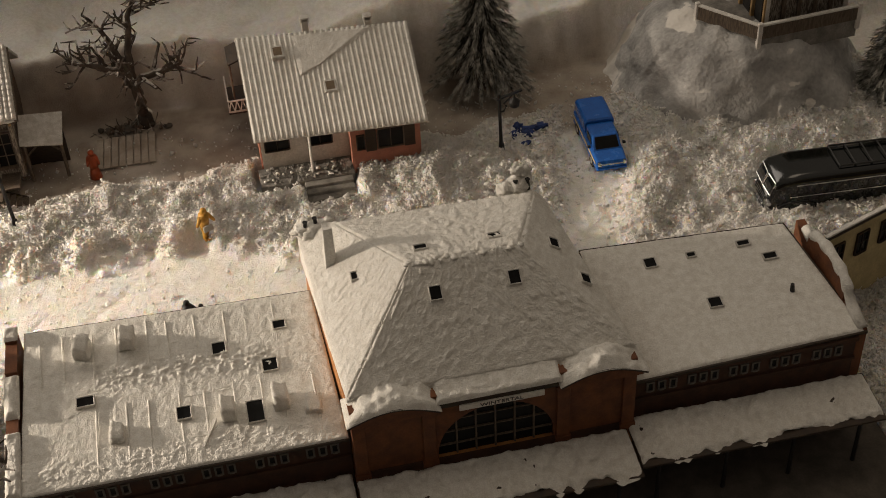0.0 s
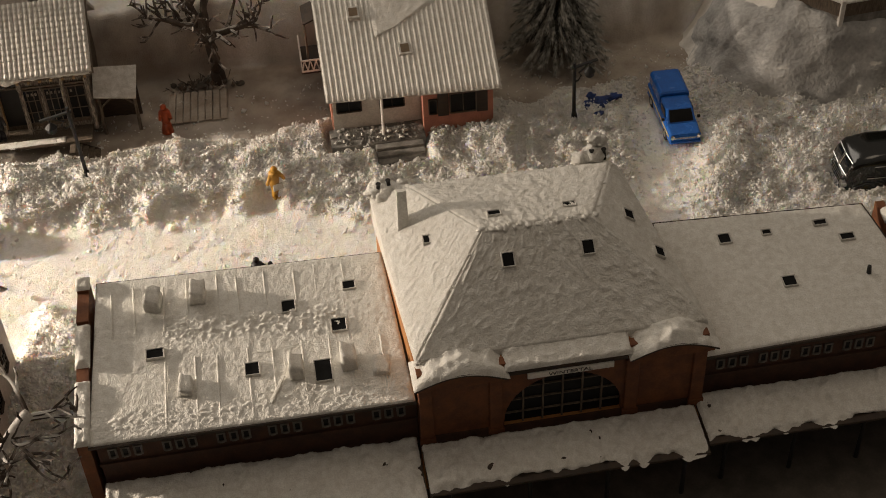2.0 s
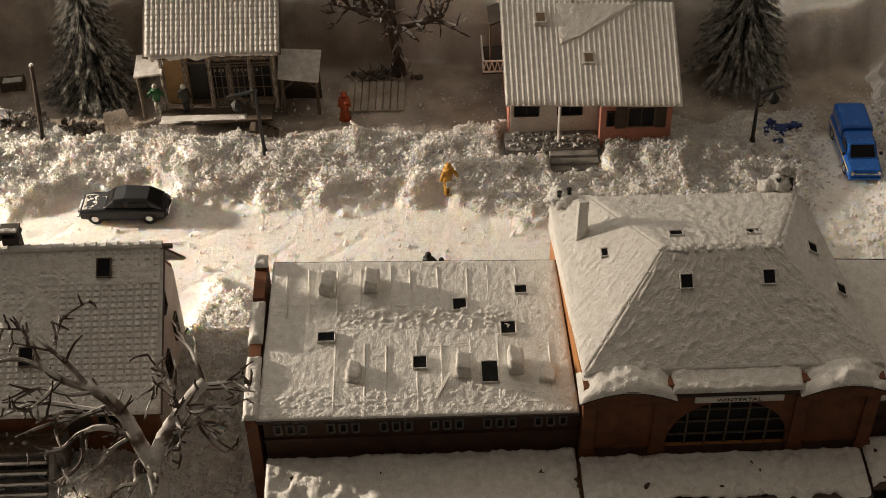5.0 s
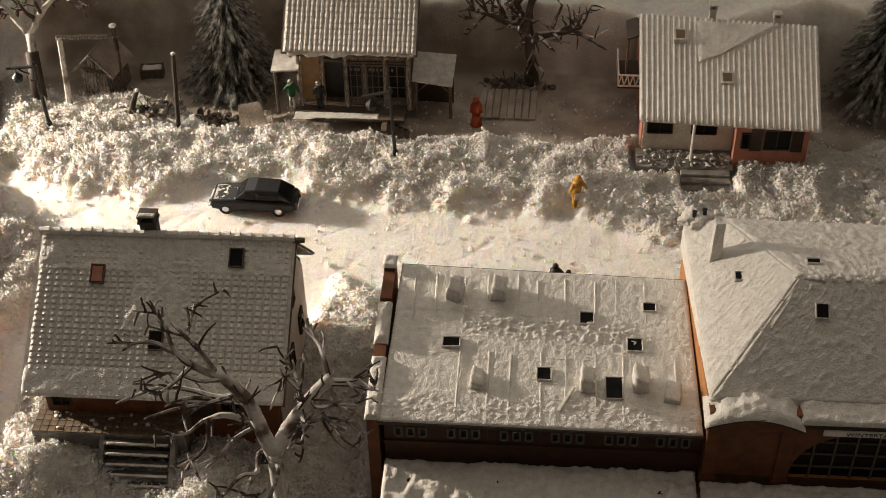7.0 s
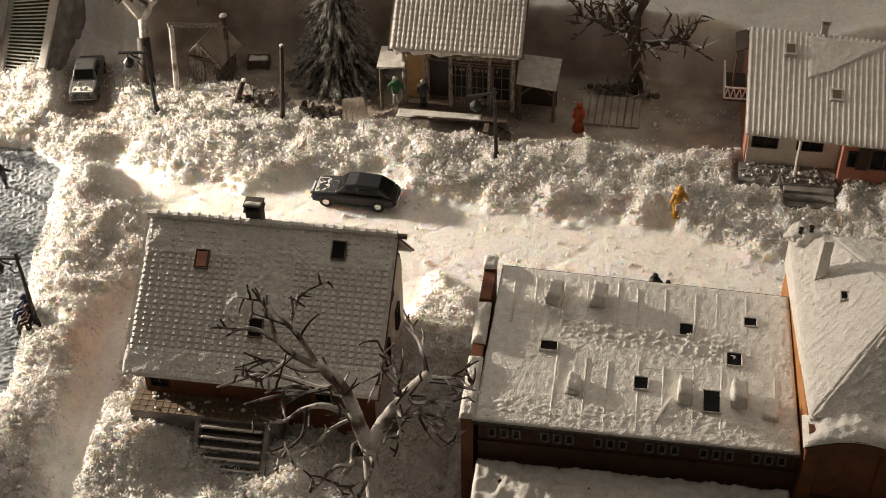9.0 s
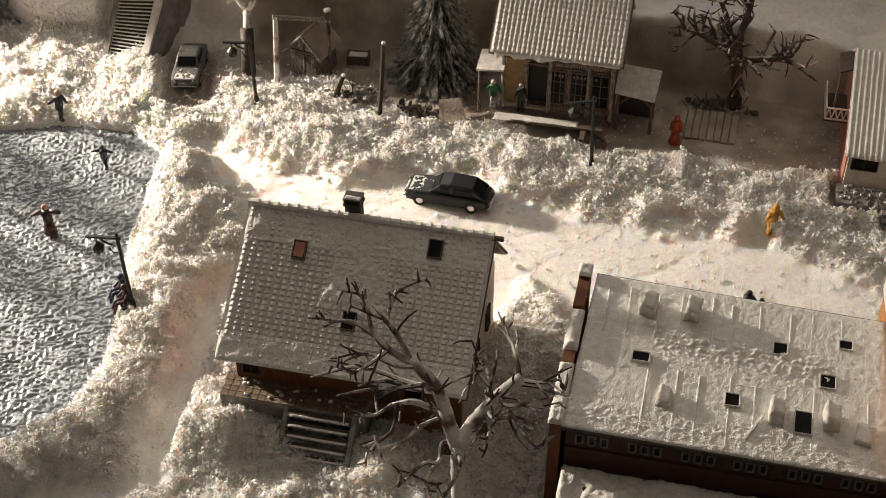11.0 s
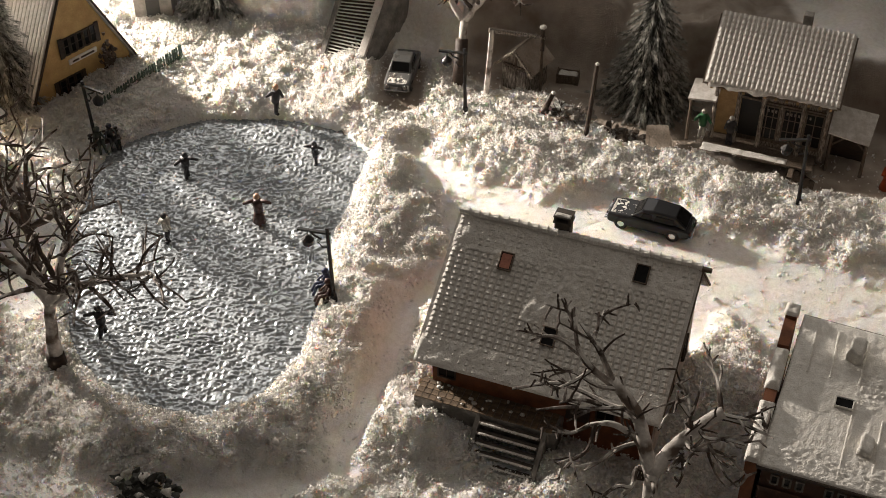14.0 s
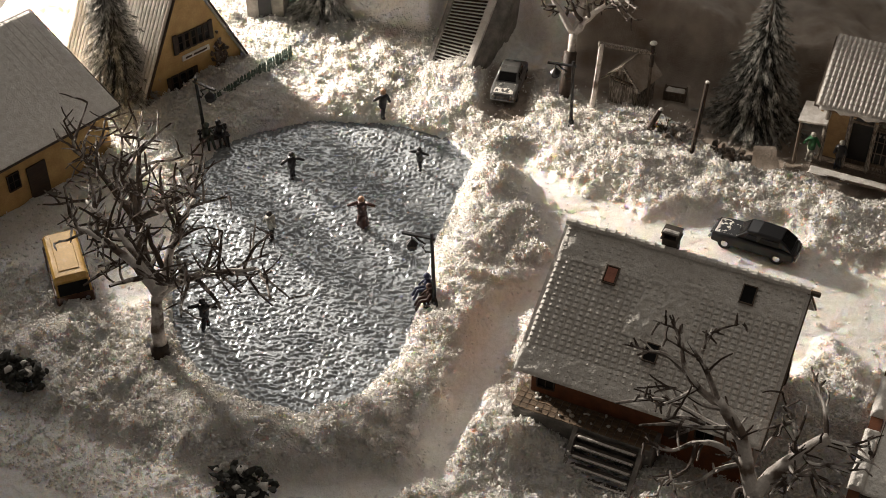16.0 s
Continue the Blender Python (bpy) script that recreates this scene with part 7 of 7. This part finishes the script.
# ---- rock with ruin ----
def rock():
    me_rng = random.Random(7)
    t = thing("rock", (37.6, 33.0, -0.3), 0, "large grey rock outcrop streaked with snow", "rock")
    b = B()
    g = bmesh.ops.create_icosphere(b, subdivisions=6, radius=1.0)
    for v in g["verts"]:
        n = v.co.copy()
        k = 1 + 0.08 * noise.noise(n * 1.6) + 0.05 * noise.cell(n * 3.1) * 0.5 + 0.025 * noise.noise(n * 4) + 0.012 * noise.noise(n * 11)
        ridged = 0.05 * (1 - abs(noise.noise(n * 2.6 + Vector((3, 1, 7)))) * 2)
        r = k + ridged
        z = n.z
        rise = min(1.0, max(0.0, z * 1.35))
        hz = 6.4 * rise if z > 0 else z * 2
        wide = 1.04 - 0.4 * rise
        q = Vector((n.x, n.y, 0))
        ln = max(q.length, 1e-4)
        fl = min(1.0, (1 - z * z) ** 0.5 * 1.25) if abs(z) < 1 else 0
        q = q / ln * fl * wide * r
        v.co = Vector((q.x * 8.6, q.y * 7.4, hz * (0.94 + 0.06 * noise.noise(n * 5))))
    part("rock_body", b, ROCK_SNOW, t, smooth=True)
    return t


ROCK_SNOW = snowed(material("rock_with_snow", (0.56, 0.55, 0.53), (0.33, 0.325, 0.315), 0.75, scale=50, fine=400, bump=0.6, depth=0.0016), 11, 2.6, -1.35, 0.78, 0.81, side=(-0.62, -0.12, 0.72))
rock()


def ruin():
    t = thing("hilltop_house", (0, 0, 0), 0, "weathered timber house behind a low snowy wall on the rock", "house")
    c0, c1, c2 = Vector((33.9, 31.6, 0)), Vector((36.75, 28.15, 0)), Vector((43.7, 28.7, 0))
    for a, c in ((c0, c1), (c1, c2)):
        b = B()
        beam(b, a + Vector((0, 0, 6.15)), c + Vector((0, 0, 6.15)), 0.9, 0.22)
        w = part("low_wall", b, OLD_WOOD, t, "dark low board wall")
        b = B()
        beam(b, a + Vector((0, 0, 6.68)), c + Vector((0, 0, 6.68)), 0.14, 0.3, 0.04)
        part("wall_snow", b, SNOW_PASTE, w)
    for q in (c0, c1, c2):
        b = B()
        beam(b, q + Vector((0, 0, 5.0)), q + Vector((0, 0, 6.85)), 0.3, 0.3, 0.03)
        part("wall_post", b, WHITE_PAINT, t)
    b = B()
    slab(b, [(33.9, 31.6, 5.8), (36.75, 28.15, 5.8), (43.7, 28.7, 5.8), (43, 36, 5.8), (35, 37, 5.8)], 1.4)
    part("terrace", b, STONE, t)
    d = (c2 - c1).normalized()
    nrm = Vector((-d.y, d.x, 0))
    o = c1 + d * 0.9 + nrm * 1.0
    b = B()
    pts = [o, o + d * 5.6, o + d * 5.6 + nrm * 5, o + nrm * 5]
    prism(b, [(q.x, q.y) for q in pts], "z", 5.8, 11.0)
    part("wall", b, GREY_WOOD, t, "pale weathered boarded walls")
    for k in range(6):
        b = B()
        q = o + d * (5.6 * k / 5) - nrm * 0.05
        beam(b, q + Vector((0, 0, 5.8)), q + Vector((0, 0, 11)), 0.26, 0.2)
        part("wall_timber", b, WHITE_PAINT if k in (0, 5) else OLD_WOOD, t)
    e = (c0 - c1).normalized()
    for k in range(4):
        b = B()
        q = o + nrm * (4.8 * k / 3) - d * 0.08
        beam(b, q + Vector((0, 0, 5.8)), q + Vector((0, 0, 11)), 0.3, 0.22)
        part("wall_timber", b, TAN_WOOD, t)
    # black panels on the wall, painted in for the dark of doorways
    for k in range(3):
        b = B()
        q = o + nrm * (0.9 + 1.55 * k) - d * 0.04
        beam(b, q + Vector((0, 0, 5.8)), q + Vector((0, 0, 9.6)), 0.1, 1.0)
        part("door", b, IRON, t, "black panel standing for a doorway")
    b = B()
    pr = [o - d * 0.7 - nrm * 0.7, o + d * 6.3 - nrm * 0.7, o + d * 6.3 + nrm * 5.7, o - d * 0.7 + nrm * 5.7]
    slab(b, [(q.x, q.y, 11.2) for q in pr], 0.25)
    part("roof", b, SNOW_DUST, t)


ruin()


# ---- stairs on the hill ----
def hill_stairs():
    t = thing("hill_stairs", (0, 0, 0), 0, "long steep snowy stairway with white balustrade and stone wall", "stairs")
    bl, br = Vector((-44.9, 33.0, 0.3)), Vector((-42.35, 32.6, 0.3))
    tl, tr = Vector((-44.9, 38.6, 5.2)), Vector((-42.45, 39.6, 5.2))
    n = 30
    for i in range(n):
        a, c = bl.lerp(tl, i / n), br.lerp(tr, i / n)
        a2, c2 = bl.lerp(tl, (i + 1) / n), br.lerp(tr, (i + 1) / n)
        b = B()
        z = a2.z
        prism(b, [(a.x, a.y), (c.x, c.y), (c2.x, c2.y + 0.06), (a2.x, a2.y + 0.06)], "z", z - 0.5, z)
        s = part("step", b, DARK_WOOD, t)
        b = B()
        prism(b, [(a.x, a.y - 0.03), (c.x, c.y - 0.03), (c.x + (c2.x - c.x) * 0.45, c.y + (c2.y - c.y) * 0.45), (a.x + (a2.x - a.x) * 0.45, a.y + (a2.y - a.y) * 0.45)], "z", z, z + 0.04)
        part("step_snow", b, SNOW_PASTE, s)
    d = (tr - br)
    side = Vector((1, 0.1, 0)).normalized()
    b = B()
    lo, hi = br + side * 0.25, tr + side * 0.25
    beam(b, lo + Vector((0, 0, 0.35)), hi + Vector((0, 0, 0.35)), 0.32, 0.55, 0.05)
    part("balustrade", b, WHITE_PAINT, t, "white snowy balustrade")
    b = B()
    beam(b, bl - side * 0.2 + Vector((0, 0, 0.2)), tl - side * 0.2 + Vector((0, 0, 0.2)), 0.2, 0.4, 0.04)
    part("balustrade", b, STONE, t)
    b = B()
    w0 = br + side * 0.5
    w1 = tr + side * 0.5
    hull(b, [w0 + Vector((0, 0, -0.8)), w0 + Vector((0, 0, 0.2)), w1 + Vector((0, 0, -6)), w1 + Vector((0, 0, 0.2))] + [w0 + side * 0.7 + Vector((0, 0.6, -0.8)), w0 + side * 0.6 + Vector((0, 0.6, 0.1)), w1 + side * 1.3 + Vector((0, 0, -6)), w1 + side * 1.2 + Vector((0, 0, 0.1))])
    part("retaining_wall", b, STONE, t, "dark rough stone retaining wall")
    b = B()
    hull(b, [bl + Vector((-0.3, 0.3, -1)), bl + Vector((-0.3, 0.6, 0.0)), tl + Vector((-0.3, 0, -6)), tl + Vector((-0.3, 0, -0.5)), br + Vector((0.4, 0.3, -1)), br + Vector((0.4, 0.6, 0)), tr + Vector((0.4, 0, -6)), tr + Vector((0.4, 0, -0.5))])
    part("stair_body", b, STONE, t)


hill_stairs()


# ---- yellow inn, barn, fence ----
def inn():
    ang = math.degrees(math.atan2(7.3, 2.5))
    t = thing("yellow_inn", (-60.5, 20.3, 0), ang, "yellow plastered inn with steep gable and tiled roof", "house")
    W, apex, eave = 8.3, 9.6, 1.4
    b = B()
    prism(b, [(0, -0.3), (W, -0.3), (W, eave), (W / 2, apex), (0, eave)], "y", 0, 9)
    part("wall", b, YELLOW_WALL, t, "ochre yellow plaster")
    for s in (0, 1):
        x = W * s
        sg = 1 if s else -1
        low = (x + sg * 0.55, eave - 0.9)
        b = B()
        slab(b, [(low[0], -0.35, low[1] + 0.1), (W / 2, -0.35, apex + 0.25), (W / 2, 9.4, apex + 0.25), (low[0], 9.4, low[1] + 0.1)], 0.2)
        part("roof", b, SNOW_DUST, t)
        L = math.hypot(W / 2 + 0.55, apex + 0.15 - low[1])
        pitch = math.degrees(math.atan2(apex + 0.15 - low[1], W / 2 + 0.55))
        dirx, dirz = -sg * math.cos(radians(pitch)), math.sin(radians(pitch))
        for i in range(26 if s == 0 else 0):
            b = B()
            y = -0.25 + i * 0.37
            p0 = Vector((low[0], y, low[1] + 0.16))
            p1 = p0 + Vector((dirx, 0, dirz)) * L
            tube(b, [p0.lerp(p1, k / 8) + Vector((sg * 0.03 * (k % 2), 0, 0.02)) for k in range(9)], [0.13] * 9, 5)
            part("roof_rib", b, SNOW_PASTE, t)
        b = B()
        beam(b, (low[0], -0.38, low[1]), (W / 2, -0.38, apex + 0.12), 0.1, 0.28)
        part("verge_board", b, DARK_WOOD, t)
    for k in range(5):
        x = 3.35 + k * 0.56
        window(t, (x, -0.01, 3.35), 0.5, 1.3, DARK_WOOD, 0, 1, 2, bar=0.08)
    for x in (2.95, 6.0):
        b = B()
        box(b, x - 0.2, x + 0.12, -0.12, -0.01, 3.25, 4.75)
        part("shutter", b, DARK_WOOD, t)
    b = B()
    box(b, 3.3, 5.65, -0.14, -0.02, 2.55, 2.95, 0.02)
    sg = part("sign_board", b, WHITE_PAINT, t, "white inn sign board")
    b = B()
    for k, (x0, x1) in enumerate(((3.55, 4.1), (4.25, 5.4))):
        box(b, x0, x1, -0.16, -0.14, 2.68, 2.82)
    part("lettering", b, DARK_WOOD, sg)
    for k in range(3):
        window(t, (2.5 + k * 0.66, -0.01, 0.0), 0.58, 1.75, DARK_WOOD, 0, 1, 3, bar=0.09)
    for x in (2.05, 4.35):
        b = B()
        box(b, x - 0.2, x + 0.1, -0.12, -0.01, 0.0, 1.75)
        part("shutter", b, DARK_WOOD, t)
    rng = random.Random(4)
    b = B()
    for _ in range(130):
        lump(b, (6.4 + rng.gauss(0, 0.3), -0.12, 1.2 + rng.gauss(0, 0.7)), (rng.uniform(0.08, 0.2), 0.12, rng.uniform(0.08, 0.24)), rng, 0.8, 1)
    tagged(part("climber", b, BARK, t, "dry brown climbing plant on the wall"), kind="stuff")


inn()


def barn():
    ang = math.degrees(math.atan2(9.05, 2.4))
    t = thing("barn", (-60.85, 6.3, 0), ang, "long yellow barn with plain snow-dusted grey roof", "barn")
    b = B()
    prism(b, [(0.9, -0.3), (16, -0.3), (16, 4.0), (8.4, 7.6), (0.9, 4.15)], "x", -8.0, 8.7)
    part("wall", b, YELLOW_WALL, t, "yellow plaster wall")
    b = B()
    slab(b, [(-8.5, 0, 4.0), (9.4, 0, 4.0), (9.4, 8.4, 8.0), (-8.5, 8.4, 8.0)], 0.2)
    slab(b, [(-8.5, 8.4, 8.0), (9.4, 8.4, 8.0), (9.4, 16.8, 4.0), (-8.5, 16.8, 4.0)], 0.2)
    part("roof", b, DARK_WOOD, t)
    b = B()
    snow_sheet(b, [(-8.5, 0, 4.0), (9.4, 0, 4.0), (9.4, 8.4, 8.0), (-8.5, 8.4, 8.0)], 90, 50, 0.04, 0.02, 44, 1.4)
    part("roof_snow", b, SNOW_PASTE, t, "thin even snow layer", smooth=True)
    for i in range(36):
        b = B()
        x = -8.3 + i * 0.5
        beam(b, (x, 0.05, 4.07), (x, 8.3, 8.02), 0.05, 0.05)
        part("roof_seam", b, SNOW_PASTE, t)
    b = B()
    box(b, 2.2, 3.6, 0.78, 0.9, 0.0, 2.6)
    part("door", b, DARK_WOOD, t, "dark wooden barn door")
    window(t, (1.2, 0.89, 1.6), 0.9, 1.2, DARK_WOOD, 0)
    b = B()
    box(b, 2.0, 3.8, 0.0, 0.8, -0.1, 0.25, 0.03)
    part("door_step", b, STONE, t)
    for i in range(12):
        b = B()
        x = -7.5 + i * 1.45
        beam(b, (x, 0.1, 3.85), (x, 1.0, 4.2), 0.12, 0.14)
        part("rafter_end", b, DARK_WOOD, t)


barn()


def fence():
    t = thing("picket_fence", (0, 0, 0), 0, "green picket fence dusted with snow beside the inn", "fence")
    a, c = Vector((-56.3, 21.7, 0)), Vector((-54.4, 29.6, 0))
    G = material("green_fence_paint", (0.07, 0.12, 0.09), (0.16, 0.19, 0.16), 0.7, scale=200, low=0.35, high=0.6)
    n = 38
    first = None
    ang = math.degrees(math.atan2(c.y - a.y, c.x - a.x))
    rng = random.Random(6)
    for i in range(n):
        q = a.lerp(c, i / (n - 1))
        z = 0.3 + 0.3 * i / n
        if first is None:
            b = B()
            prism(b, [(-0.075, -0.1), (0.075, -0.1), (0.075, 1.05), (0, 1.17), (-0.075, 1.05)], "y", -0.03, 0.03)
            first = part("picket", b, G, t, loc=(q.x, q.y, z), rot=(0, 0, ang))
        else:
            share("picket", first, t, (q.x, q.y, z), (rng.uniform(-3, 3), rng.uniform(-3, 3), ang))
    for h in (0.3, 0.8):
        b = B()
        beam(b, a + Vector((0.05, 0.0, h + 0.3)), c + Vector((0.05, 0, h + 0.6)), 0.08, 0.05)
        part("rail", b, G, t)


fence()

# a small shed far behind the fence
t = thing("shed", (-59.3, 34.6, on(-59.3, 34.6)), 20, "small grey stone shed at the edge of the hill", "shed")
b = B()
box(b, -1.4, 1.4, -1.2, 1.2, -1, 2.6)
part("wall", b, STONE, t)
b = B()
box(b, -0.5, 0.5, -1.28, -1.2, -0.5, 1.8)
part("door", b, IRON, t)
b = B()
box(b, -1.7, 1.7, -1.5, 1.5, 2.6, 2.85, 0.04)
part("roof", b, SNOW_PASTE, t)


def corner_house():
    """The cream house past the station's end."""
    t = thing("cream_house", (0, 0, 0), 0, "cream plastered house with dark shutters and snowy roof edge", "house")
    b = B()
    d = Vector((3.9, 1.44, 0)).normalized()
    nrm = Vector((-d.y, d.x, 0))
    o = Vector((32.3, 8.1, 0)) + nrm * 0.45
    pts = [o, o + d * 12, o + d * 12 + nrm * 0.3, o + nrm * 0.3]
    b = B()
    prism(b, [(q.x, q.y) for q in pts], "z", -0.3, 6.15)
    part("wall", b, CREAM_WALL, t, "cream plaster wall")
    b = B()
    e = [o - d * 0.5 - nrm * 0.5, o + d * 12.5 - nrm * 0.5, o + d * 12.5 + nrm * 3, o - d * 0.5 + nrm * 3]
    slab(b, [(e[0].x, e[0].y, 6.95), (e[1].x, e[1].y, 6.95), (e[2].x, e[2].y, 2.6), (e[3].x, e[3].y, 2.6)], 0.22)
    part("roof", b, DARK_WOOD, t, "dark roof edge with thin snow")
    b = B()
    beam(b, e[0] + Vector((0, 0, 7.0)), e[1] + Vector((0, 0, 7.0)), 0.12, 0.25, 0.03)
    part("roof_snow", b, SNOW_PASTE, t)
    for u, z in ((1.2, 3.9), (3.0, 3.9), (4.8, 3.9)):
        q = o + d * u
        window(t, (q.x, q.y - 0.02, z), 0.9, 1.5, DARK_WOOD, math.degrees(math.atan2(d.y, d.x)), 2, 2)


corner_house()
